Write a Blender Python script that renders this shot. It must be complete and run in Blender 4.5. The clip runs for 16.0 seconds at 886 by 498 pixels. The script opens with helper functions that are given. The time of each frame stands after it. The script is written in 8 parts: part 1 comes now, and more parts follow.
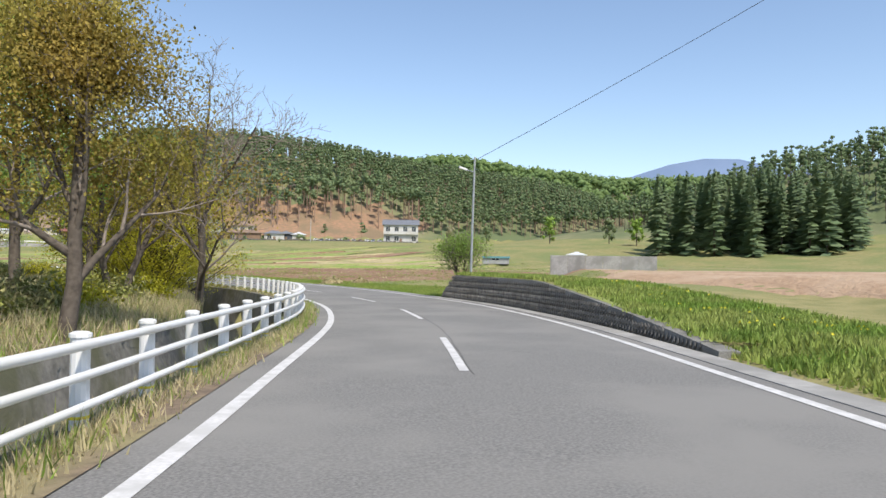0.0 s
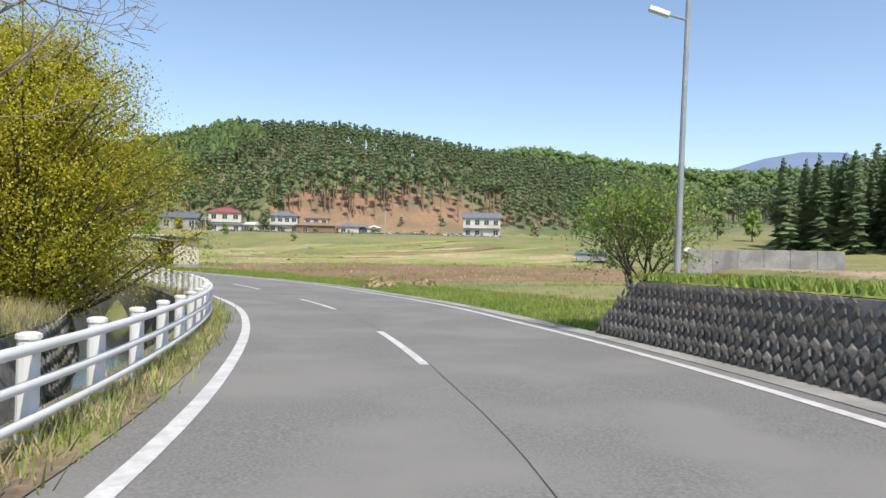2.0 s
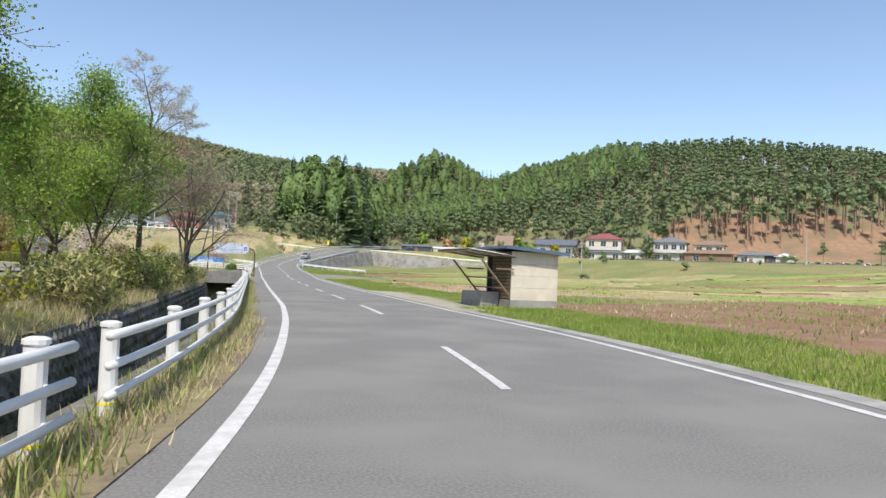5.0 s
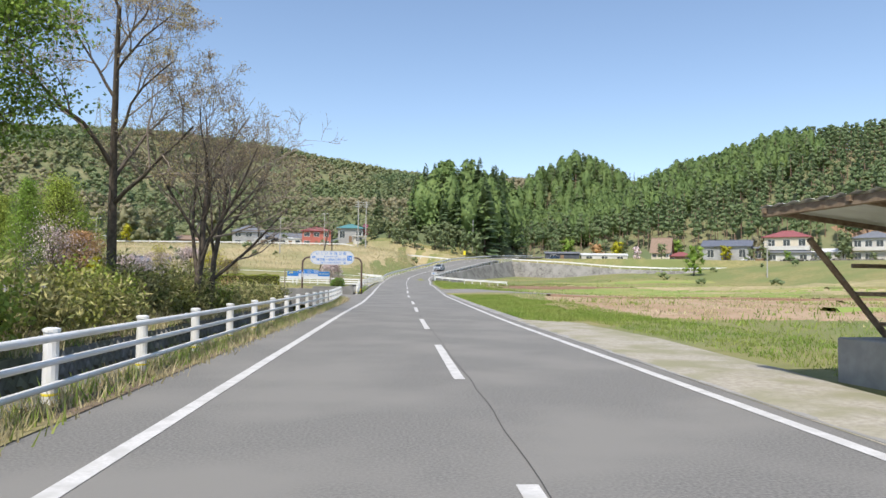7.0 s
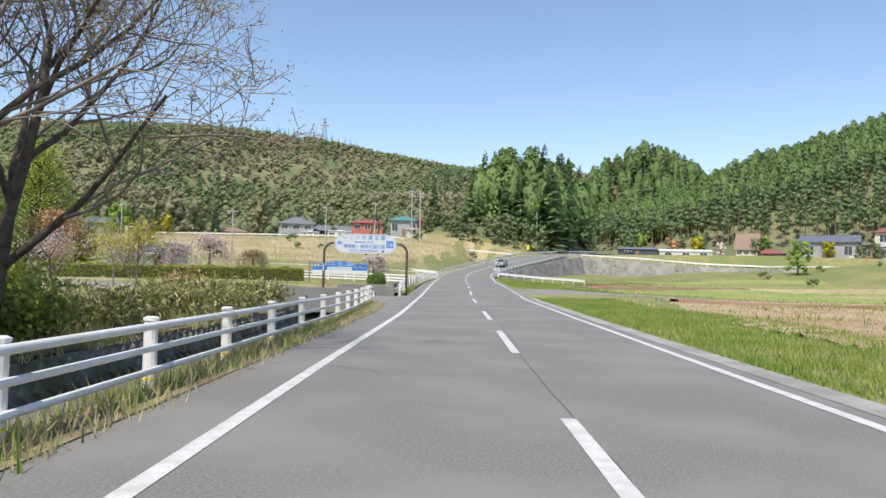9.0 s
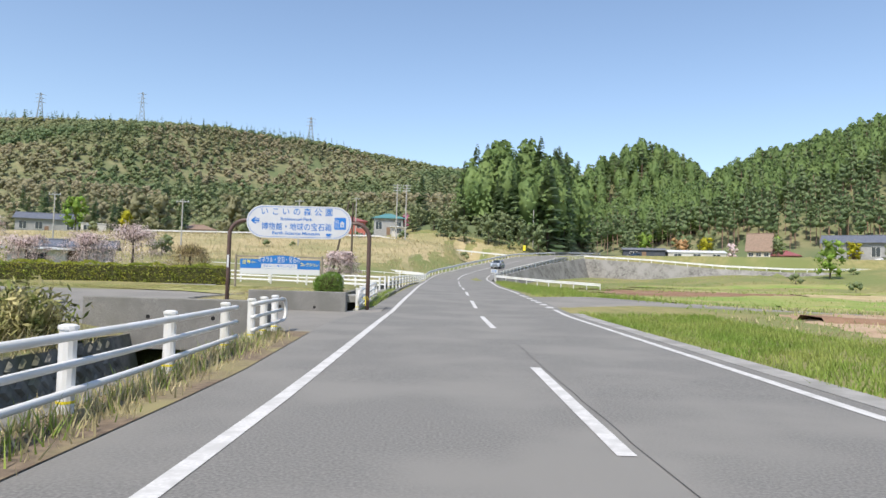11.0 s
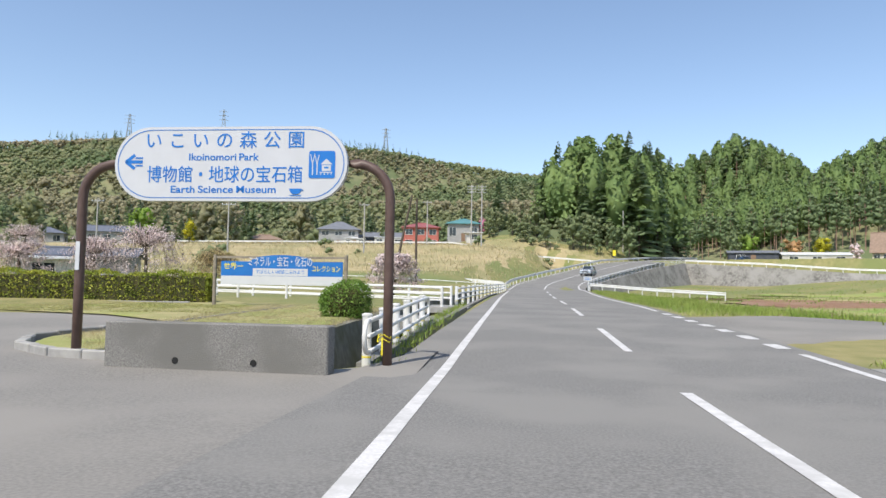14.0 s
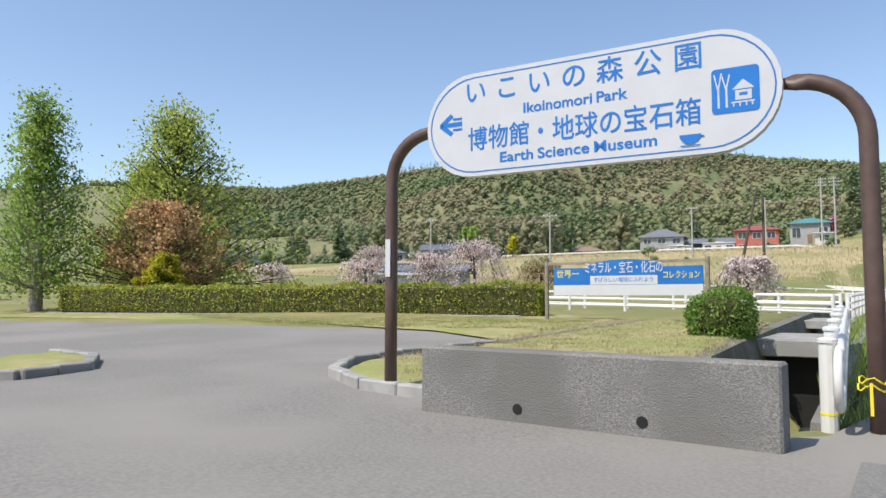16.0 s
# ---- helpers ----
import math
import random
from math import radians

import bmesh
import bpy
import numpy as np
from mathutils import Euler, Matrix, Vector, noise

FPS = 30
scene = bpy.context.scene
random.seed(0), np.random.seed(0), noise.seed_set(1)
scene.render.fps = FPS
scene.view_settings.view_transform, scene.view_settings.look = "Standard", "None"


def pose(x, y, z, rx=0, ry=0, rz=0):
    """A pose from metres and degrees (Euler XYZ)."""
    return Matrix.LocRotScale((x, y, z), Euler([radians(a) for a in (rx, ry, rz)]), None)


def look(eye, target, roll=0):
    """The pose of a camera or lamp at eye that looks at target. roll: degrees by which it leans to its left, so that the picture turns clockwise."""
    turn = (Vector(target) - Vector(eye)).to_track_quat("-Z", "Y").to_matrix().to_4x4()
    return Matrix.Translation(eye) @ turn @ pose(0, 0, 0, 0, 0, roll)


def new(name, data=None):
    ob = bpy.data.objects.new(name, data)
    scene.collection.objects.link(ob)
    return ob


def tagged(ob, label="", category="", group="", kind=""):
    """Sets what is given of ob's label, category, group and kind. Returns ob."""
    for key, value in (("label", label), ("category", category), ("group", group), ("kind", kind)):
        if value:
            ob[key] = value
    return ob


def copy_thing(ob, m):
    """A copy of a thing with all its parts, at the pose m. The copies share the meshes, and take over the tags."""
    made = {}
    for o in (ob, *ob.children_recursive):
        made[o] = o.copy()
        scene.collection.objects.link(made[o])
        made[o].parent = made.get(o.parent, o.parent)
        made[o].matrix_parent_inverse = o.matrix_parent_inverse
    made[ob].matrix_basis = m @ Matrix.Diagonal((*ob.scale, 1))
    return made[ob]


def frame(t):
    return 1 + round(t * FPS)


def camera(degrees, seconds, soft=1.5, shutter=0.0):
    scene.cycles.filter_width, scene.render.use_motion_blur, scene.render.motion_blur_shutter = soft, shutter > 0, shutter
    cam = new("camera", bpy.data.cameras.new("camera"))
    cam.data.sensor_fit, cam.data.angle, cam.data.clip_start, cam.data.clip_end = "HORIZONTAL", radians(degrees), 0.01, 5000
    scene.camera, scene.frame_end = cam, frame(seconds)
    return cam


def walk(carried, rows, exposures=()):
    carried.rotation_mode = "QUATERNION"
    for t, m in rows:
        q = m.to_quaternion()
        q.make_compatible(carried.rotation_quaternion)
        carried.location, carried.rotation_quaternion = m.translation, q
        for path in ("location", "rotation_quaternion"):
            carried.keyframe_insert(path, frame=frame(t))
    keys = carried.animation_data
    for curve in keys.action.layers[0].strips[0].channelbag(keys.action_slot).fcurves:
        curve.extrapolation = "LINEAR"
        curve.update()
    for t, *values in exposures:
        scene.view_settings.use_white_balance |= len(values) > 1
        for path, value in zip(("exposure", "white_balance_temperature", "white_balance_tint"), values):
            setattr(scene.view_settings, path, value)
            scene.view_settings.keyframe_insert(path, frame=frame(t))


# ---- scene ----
cam = camera(64.0, 16.0, soft=1.5, shutter=0.0)
PATH = [
    (0, (-31.907, -86.174, 1.967), (-30.348, -84.923, 1.995), 0.8),
    (0.5, (-28.185, -82.961, 1.900), (-26.639, -81.694, 1.921), 0.8),
    (1, (-24.461, -79.603, 1.809), (-22.937, -78.308, 1.831), 0.6),
    (1.5, (-20.679, -76.119, 1.717), (-19.199, -74.774, 1.737), 0.5),
    (2, (-17.334, -72.517, 1.633), (-15.925, -71.099, 1.647), 1.3),
    (2.5, (-13.642, -68.242, 1.499), (-12.364, -66.703, 1.511), 1.5),
    (3, (-10.403, -63.723, 1.443), (-9.27, -62.075, 1.471), 1.3),
    (3.5, (-7.802, -59.029, 1.334), (-6.825, -57.284, 1.380), 1.1),
    (4, (-6.172, -55.524, 1.337), (-5.35, -53.702, 1.387), 1.2),
    (4.2, (-5.563, -53.751, 1.329), (-4.806, -51.9, 1.381), 1.6),
    (6.3, (-0.22, -30.003, 1.285), (0.011, -28.019, 1.374), 1.1),
    (6.5, (-0.131, -28.1, 1.286), (0.07, -26.112, 1.376), 0.8),
    (7, (0.134, -22.983, 1.321), (0.264, -20.99, 1.413), 0.8),
    (7.5, (0.221, -17.551, 1.307), (0.296, -15.555, 1.396), 0.8),
    (8, (0.164, -13.58, 1.326), (0.194, -11.582, 1.409), 0.8),
    (8.5, (0.047, -9.351, 1.304), (0.035, -7.352, 1.388), 0.7),
    (9, (-0.095, -4.784, 1.299), (-0.122, -2.786, 1.38), 1.4),
    (9.5, (-0.159, 0.207, 1.264), (-0.175, 2.206, 1.348), 1.6),
    (10, (-0.014, 4.831, 1.302), (-0.014, 6.829, 1.391), 1.3),
    (10.2, (-0.117, 6.427, 1.25), (-0.107, 8.425, 1.339), 1.6),
    (12.3, (-0.336, 20.866, 1.282), (-0.363, 22.864, 1.38), 1.2),
    (12.5, (-0.365, 21.838, 1.275), (-0.403, 23.836, 1.374), 1.2),
    (13, (-0.496, 23.999, 1.295), (-0.571, 25.995, 1.4), 1.3),
    (13.5, (-0.648, 25.736, 1.311), (-0.78, 27.728, 1.426), 1.1),
    (14, (-0.877, 27.235, 1.33), (-1.088, 29.221, 1.444), 0.9),
    (14.5, (-1.189, 28.432, 1.339), (-1.557, 30.395, 1.446), 0.5),
    (15, (-1.593, 29.263, 1.326), (-2.134, 31.185, 1.435), 0.9),
    (15.5, (-2.126, 30.068, 1.321), (-2.89, 31.912, 1.445), 0.5),
    (16, (-2.832, 30.873, 1.287), (-3.87, 32.576, 1.427), 0.1),
]
walk(cam, [(t, look(eye, target, roll)) for t, eye, target, roll in PATH], [(0.0, 0.0, 6580, 10), (16.0, 0.0, 6580, 10)])

# ---- sky, sun, exposure ----
SUN_DIR = Vector((-0.24, -0.52, 0.84)).normalized()
world = bpy.data.worlds.new("world")
scene.world = world
world.use_nodes = True
wn = world.node_tree
sky = wn.nodes.new("ShaderNodeTexSky")
sky.sky_type = "NISHITA"
sky.sun_disc = False
sky.sun_elevation = math.asin(SUN_DIR.z)
sky.sun_rotation = math.atan2(SUN_DIR.x, SUN_DIR.y)
sky.altitude = 600
sky.air_density, sky.dust_density, sky.ozone_density = 1.0, 1.3, 0.9
wn.nodes["Background"].inputs["Strength"].default_value = 0.2
wn.links.new(sky.outputs[0], wn.nodes["Background"].inputs["Color"])
sun = new("sun", bpy.data.lights.new("sun", "SUN"))
sun.data.energy, sun.data.angle, sun.data.color = 5.0, radians(0.5), (1.0, 0.94, 0.85)
sun.matrix_world = look(SUN_DIR * 100, (0, 0, 0))


# ---- materials ----
def mat(name, c1, c2=None, scale=2.0, rough=0.85, bump=0.0, bump_scale=30.0, metal=0.0, c3=None, scale3=0.3, island=0.0, obj=0.0, spec=0.3, detail=6.0, dist=0.02):
    """Noise-mixed surface: c1/c2 by a fine noise, c3 by a broad one, random tint by island or object, bump."""
    m = bpy.data.materials.new(name)
    m.use_nodes = True
    t = m.node_tree
    N, L = t.nodes, t.links
    b = N["Principled BSDF"]
    b.inputs["Roughness"].default_value = rough
    b.inputs["Metallic"].default_value = metal
    b.inputs["Specular IOR Level"].default_value = spec
    geo = N.new("ShaderNodeNewGeometry")
    col = None
    rgb = lambda c: (*c, 1.0)
    if c2 is None:
        c2 = tuple(v * 0.85 for v in c1)
    def noise_fac(sc, det, lo, hi):
        n = N.new("ShaderNodeTexNoise")
        n.inputs["Scale"].default_value = sc
        n.inputs["Detail"].default_value = det
        L.new(geo.outputs["Position"], n.inputs["Vector"])
        r = N.new("ShaderNodeMapRange")
        r.inputs["From Min"].default_value, r.inputs["From Max"].default_value = lo, hi
        L.new(n.outputs["Fac"], r.inputs["Value"])
        return r.outputs["Result"], n
    def mix(fac, a, bcol):
        x = N.new("ShaderNodeMix")
        x.data_type = "RGBA"
        L.new(fac, x.inputs["Factor"]) if not isinstance(fac, float) else setattr(x.inputs["Factor"], "default_value", fac)
        for sock, v in ((x.inputs["A"], a), (x.inputs["B"], bcol)):
            if isinstance(v, tuple):
                sock.default_value = rgb(v)
            else:
                L.new(v, sock)
        return x.outputs["Result"]
    f, _ = noise_fac(scale, detail, 0.35, 0.65)
    col = mix(f, c1, c2)
    if c3 is not None:
        f3, _ = noise_fac(scale3, 3.0, 0.42, 0.62)
        col = mix(f3, col, c3)
    for amount, src in ((island, "island"), (obj, "obj")):
        if amount:
            hsv = N.new("ShaderNodeHueSaturation")
            if src == "island":
                rnd = geo.outputs["Random Per Island"]
            else:
                rnd = N.new("ShaderNodeObjectInfo").outputs["Random"]
            r = N.new("ShaderNodeMapRange")
            r.inputs["To Min"].default_value, r.inputs["To Max"].default_value = 1 - amount, 1 + amount
            L.new(rnd, r.inputs["Value"])
            L.new(r.outputs["Result"], hsv.inputs["Value"])
            L.new(col, hsv.inputs["Color"])
            col = hsv.outputs["Color"]
    L.new(col, b.inputs["Base Color"])
    if bump:
        _, n = noise_fac(bump_scale, 5.0, 0, 1)
        bm_ = N.new("ShaderNodeBump")
        bm_.inputs["Strength"].default_value = bump
        bm_.inputs["Distance"].default_value = dist
        L.new(n.outputs["Fac"], bm_.inputs["Height"])
        L.new(bm_.outputs["Normal"], b.inputs["Normal"])
    return m


def leaf_mat(name, c1, c2, scale=0.6, island=0.35, through_light=0.35, rough=0.6):
    """Leaves: noise-mixed green with some light passing through."""
    m = mat(name, c1, c2, scale=scale, rough=rough, island=island, detail=2.0, spec=0.2)
    t = m.node_tree
    N, L = t.nodes, t.links
    b, out = N["Principled BSDF"], N["Material Output"]
    tr = N.new("ShaderNodeBsdfTranslucent")
    src = b.inputs["Base Color"].links[0].from_socket
    L.new(src, tr.inputs["Color"])
    mx = N.new("ShaderNodeMixShader")
    mx.inputs["Fac"].default_value = through_light
    L.new(b.outputs[0], mx.inputs[1])
    L.new(tr.outputs[0], mx.inputs[2])
    L.new(mx.outputs[0], out.inputs["Surface"])
    return m


M = {}
M["asphalt"] = mat("asphalt", (0.138, 0.135, 0.127), (0.22, 0.214, 0.201), scale=38, rough=0.9, bump=0.4, bump_scale=120, c3=(0.215, 0.208, 0.193), scale3=0.45, dist=0.008)
M["asphalt_old"] = mat("asphalt_old", (0.165, 0.158, 0.145), (0.235, 0.224, 0.205), scale=30, rough=0.9, bump=0.3, bump_scale=140, c3=(0.245, 0.232, 0.21), scale3=0.25, dist=0.006)
M["line"] = mat("line_paint", (0.62, 0.61, 0.60), (0.52, 0.515, 0.50), scale=30, rough=0.75, c3=(0.46, 0.455, 0.44), scale3=4)
M["tar"] = mat("crack_sealer", (0.06, 0.058, 0.055), rough=0.7)
M["grass"] = mat("grass_ground", (0.20, 0.195, 0.075), (0.29, 0.255, 0.115), scale=1.2, rough=0.95, bump=0.6, bump_scale=14, c3=(0.17, 0.195, 0.07), scale3=0.09, dist=0.08)
M["drygrass"] = mat("dry_grass_ground", (0.36, 0.315, 0.16), (0.26, 0.255, 0.105), scale=2.5, rough=0.95, bump=0.5, bump_scale=25, c3=(0.24, 0.27, 0.08), scale3=0.35, dist=0.05)
M["field_green"] = mat("green_field", (0.17, 0.26, 0.055), (0.24, 0.30, 0.08), scale=1.0, rough=0.95, bump=0.5, bump_scale=9, c3=(0.30, 0.29, 0.11), scale3=0.12, dist=0.08)
M["field_straw"] = mat("straw_field", (0.44, 0.36, 0.21), (0.34, 0.28, 0.15), scale=0.8, rough=0.95, bump=0.5, bump_scale=9, c3=(0.27, 0.25, 0.12), scale3=0.10, dist=0.08)
M["soil"] = mat("ploughed_soil", (0.19, 0.105, 0.065), (0.27, 0.16, 0.10), scale=3, rough=1.0, bump=0.9, bump_scale=7, c3=(0.27, 0.175, 0.115), scale3=0.2, dist=0.10)
M["soil_light"] = mat("dry_tilled_soil", (0.40, 0.28, 0.18), (0.31, 0.21, 0.135), scale=3, rough=1.0, bump=0.9, bump_scale=6, c3=(0.43, 0.32, 0.22), scale3=0.2, dist=0.10)
M["gravel"] = mat("gravel_verge", (0.42, 0.385, 0.32), (0.31, 0.285, 0.235), scale=14, rough=0.95, bump=0.5, bump_scale=60, c3=(0.27, 0.26, 0.17), scale3=0.9)
M["grove_floor"] = mat("grove_floor", (0.15, 0.115, 0.075), (0.25, 0.21, 0.115), scale=3, rough=1.0, bump=0.7, bump_scale=18, c3=(0.20, 0.21, 0.085), scale3=0.35, dist=0.06)
M["leaf_litter"] = mat("leaf_litter", (0.13, 0.10, 0.075), (0.23, 0.175, 0.12), scale=9, rough=1.0, bump=0.7, bump_scale=40, c3=(0.27, 0.24, 0.12), scale3=0.8)
M["hill_soil"] = mat("forest_floor", (0.17, 0.18, 0.09), (0.23, 0.215, 0.12), scale=0.15, rough=1.0, c3=(0.12, 0.15, 0.07), scale3=0.03)
M["clearcut"] = mat("bare_brown_slope", (0.34, 0.20, 0.125), (0.24, 0.165, 0.10), scale=0.5, rough=1.0, bump=0.8, bump_scale=1.5, c3=(0.21, 0.155, 0.095), scale3=0.08, dist=0.5)
M["white_paint"] = mat("white_painted_steel", (0.74, 0.74, 0.74), (0.68, 0.68, 0.67), scale=6, rough=0.4, c3=(0.66, 0.65, 0.61), scale3=1.4, spec=0.5)
M["concrete"] = mat("grey_concrete", (0.36, 0.35, 0.33), (0.29, 0.285, 0.27), scale=5, rough=0.95, bump=0.3, bump_scale=70, c3=(0.24, 0.235, 0.22), scale3=0.8, obj=0.1)
M["concrete_dark"] = mat("weathered_concrete", (0.16, 0.156, 0.145), (0.29, 0.28, 0.26), scale=55, rough=0.95, bump=0.6, bump_scale=80, c3=(0.18, 0.175, 0.16), scale3=1.2, obj=0.12)
M["stone_wall"] = mat("dark_stone_wall", (0.135, 0.125, 0.11), (0.22, 0.205, 0.18), scale=9, rough=0.95, bump=0.6, bump_scale=25, obj=0.3, island=0.2)
M["canal_stone"] = mat("dark_wet_canal_stone", (0.12, 0.115, 0.10), (0.20, 0.19, 0.165), scale=5, rough=0.9, bump=0.7, bump_scale=12, c3=(0.10, 0.10, 0.06), scale3=0.7, island=0.3, obj=0.2)
M["bark"] = mat("grey_brown_bark", (0.075, 0.06, 0.048), (0.13, 0.108, 0.085), scale=7, rough=0.95, bump=0.6, bump_scale=30)
M["twig"] = mat("grey_brown_twigs", (0.20, 0.165, 0.135), (0.27, 0.225, 0.185), scale=7, rough=0.95)
M["bark_pale"] = mat("pale_grey_bark", (0.21, 0.185, 0.16), (0.30, 0.27, 0.235), scale=7, rough=0.95, bump=0.4, bump_scale=30)
M["bark_pine"] = mat("red_brown_pine_bark", (0.26, 0.17, 0.12), (0.34, 0.24, 0.18), scale=1, rough=0.95)
M["leaf_green"] = leaf_mat("fresh_green_leaves", (0.23, 0.36, 0.07), (0.32, 0.44, 0.10), through_light=0.5)
M["leaf_lime"] = leaf_mat("lime_green_leaves", (0.33, 0.42, 0.08), (0.40, 0.47, 0.11), through_light=0.45)
M["leaf_yellow"] = leaf_mat("yellow_green_leaves", (0.44, 0.43, 0.035), (0.50, 0.46, 0.05), through_light=0.45)
M["leaf_brown"] = leaf_mat("olive_brown_leaves", (0.38, 0.28, 0.07), (0.40, 0.35, 0.085), through_light=0.5)
M["leaf_red"] = leaf_mat("reddish_leaves", (0.54, 0.32, 0.17), (0.48, 0.34, 0.16), through_light=0.4)
M["leaf_pale"] = leaf_mat("pale_buds", (0.44, 0.40, 0.18), (0.46, 0.34, 0.22), through_light=0.4)
M["blossom"] = leaf_mat("pale_pink_blossom", (0.80, 0.68, 0.67), (0.72, 0.58, 0.57), island=0.12)
M["pink"] = leaf_mat("deep_pink_blossom", (0.62, 0.22, 0.36), (0.52, 0.18, 0.30))
M["conifer"] = leaf_mat("dark_conifer_needles", (0.15, 0.215, 0.10), (0.20, 0.26, 0.125), scale=0.12, through_light=0.35, island=0.12)
M["conifer_light"] = leaf_mat("light_conifer_needles", (0.165, 0.25, 0.09), (0.215, 0.30, 0.105), scale=0.1, through_light=0.4, island=0.12)
M["woods_mixed"] = leaf_mat("spring_woods", (0.19, 0.26, 0.125), (0.29, 0.305, 0.16), scale=0.012, through_light=0.4, island=0.1)
M["woods_bare"] = leaf_mat("budding_woods", (0.39, 0.34, 0.225), (0.29, 0.285, 0.165), scale=0.012, through_light=0.4, island=0.1)
M["hedge"] = leaf_mat("clipped_hedge_leaves", (0.42, 0.43, 0.07), (0.28, 0.35, 0.06), scale=1.5, through_light=0.4)
# near-black: painted shade in openings, also the cars' tyres and grilles
M["dark"] = mat("shade_and_tyre_black", (0.02, 0.02, 0.02), rough=0.9)
M["water"] = mat("canal_water", (0.05, 0.06, 0.06), rough=0.08, bump=0.15, bump_scale=6, spec=0.5)
M["sign_white"] = mat("white_sign_enamel", (0.56, 0.57, 0.585), (0.53, 0.54, 0.555), scale=3, rough=0.35, spec=0.5)
M["sign_blue"] = mat("sign_blue", (0.02, 0.16, 0.50), (0.022, 0.18, 0.54), scale=3, rough=0.4)
M["post_brown"] = mat("brown_painted_steel", (0.085, 0.05, 0.04), (0.11, 0.068, 0.055), scale=8, rough=0.5, spec=0.5)
M["yellow"] = mat("yellow_lettering", (0.85, 0.72, 0.05), rough=0.5)


# ---- mesh helpers ----
def smooth(a, b, v):
    u = np.clip((np.asarray(v, float) - a) / (np.asarray(b, float) - a), 0, 1)
    return u * u * (3 - 2 * u)


def np_mesh(name, V, F, mats, idx=None, shade=False, normals=None):
    """A mesh from arrays; normals, one a vertex, round off the shading of loose leaf clumps."""
    if normals is not None:
        V, F, normals = np.asarray(V, float), np.asarray(F), np.asarray(normals, float)
        flat = np.cross(V[F[:, 2]] - V[F[:, 0]], V[F[:, 3]] - V[F[:, 1]])
        F = np.where((np.sum(flat * normals[F[:, 0]], 1) < 0)[:, None], F[:, ::-1], F)
    me = bpy.data.meshes.new(name)
    me.from_pydata(np.asarray(V, float).tolist(), [], F if isinstance(F, list) else np.asarray(F).tolist())
    for m in mats if isinstance(mats, (list, tuple)) else [mats]:
        me.materials.append(m)
    if idx is not None:
        me.polygons.foreach_set("material_index", np.asarray(idx, np.int32))
    if shade or normals is not None:
        me.shade_smooth()
    me.update()
    if normals is not None:
        me.normals_split_custom_set_from_vertices(normals.tolist())
    return me


class Geo:
    """Collects simple solids into one mesh."""

    def __init__(self):
        self.V, self.F, self.I = [], [], []

    def add(self, V, F, i=0):
        n = len(self.V)
        self.V += [tuple(v) for v in V]
        self.F += [tuple(n + k for k in f) for f in F]
        self.I += [i] * len(F)
        return self

    def box(self, x0, y0, z0, x1, y1, z1, i=0, m=None, bev=0.0):
        b = min(bev, (x1 - x0) / 3, (y1 - y0) / 3, (z1 - z0) / 3)
        if b <= 0:
            V = [(x, y, z) for z in (z0, z1) for y in (y0, y1) for x in (x0, x1)]
            F = [(0, 2, 3, 1), (4, 5, 7, 6), (0, 1, 5, 4), (2, 6, 7, 3), (0, 4, 6, 2), (1, 3, 7, 5)]
        else:
            bm = bmesh.new()
            bmesh.ops.create_cube(bm, size=1, matrix=Matrix.LocRotScale(((x0 + x1) / 2, (y0 + y1) / 2, (z0 + z1) / 2), None, (x1 - x0, y1 - y0, z1 - z0)))
            bmesh.ops.bevel(bm, geom=bm.edges[:], offset=b, segments=1, affect="EDGES")
            bm.verts.index_update()
            V = [tuple(v.co) for v in bm.verts]
            F = [tuple(v.index for v in f.verts) for f in bm.faces]
            bm.free()
        if m is not None:
            V = [tuple(m @ Vector(v)) for v in V]
        return self.add(V, F, i)

    def tube(self, pts, radii, n=8, i=0, cap=True):
        pts = [Vector(p) for p in pts]
        if not hasattr(radii, "__len__"):
            radii = [radii] * len(pts)
        V, F = [], []
        ref = None
        for k, p in enumerate(pts):
            d = (pts[min(k + 1, len(pts) - 1)] - pts[max(k - 1, 0)])
            d = d.normalized() if d.length > 1e-9 else Vector((0, 0, 1))
            if ref is None:
                ref = Vector((1, 0, 0)) if abs(d.x) < 0.8 else Vector((0, 1, 0))
            u = d.cross(ref)
            u = u.normalized() if u.length > 1e-6 else d.orthogonal().normalized()
            w = d.cross(u)
            for a in range(n):
                t = 2 * math.pi * a / n
                V.append(p + (u * math.cos(t) + w * math.sin(t)) * radii[k])
        for k in range(len(pts) - 1):
            for a in range(n):
                F.append((k * n + a, k * n + (a + 1) % n, (k + 1) * n + (a + 1) % n, (k + 1) * n + a))
        if cap:
            F.append(tuple(range(n - 1, -1, -1)))
            F.append(tuple((len(pts) - 1) * n + a for a in range(n)))
        return self.add(V, F, i)

    def mesh(self, name, mats, shade=False):
        return np_mesh(name, self.V, self.F, mats, self.I, shade)


def thing(name, x, y, z, rz=0.0, label="", category="", group="", kind=""):
    ob = new(name)
    ob.matrix_basis = pose(x, y, z, 0, 0, rz)
    return tagged(ob, label, category, group, kind)


def part(name, geo, material, parent, label="", shade=False, m=None):
    me = geo.mesh(name, material, shade) if isinstance(geo, Geo) else geo
    ob = new(name, me)
    ob.parent = parent
    if m is not None:
        ob.matrix_basis = m
    if label:
        ob["label"] = label
    return ob


def solid(name, geo, material, label, category="", kind="", group="", shade=False):
    me = geo.mesh(name, material, shade) if isinstance(geo, Geo) else geo
    return tagged(new(name, me), label, category, group, kind)


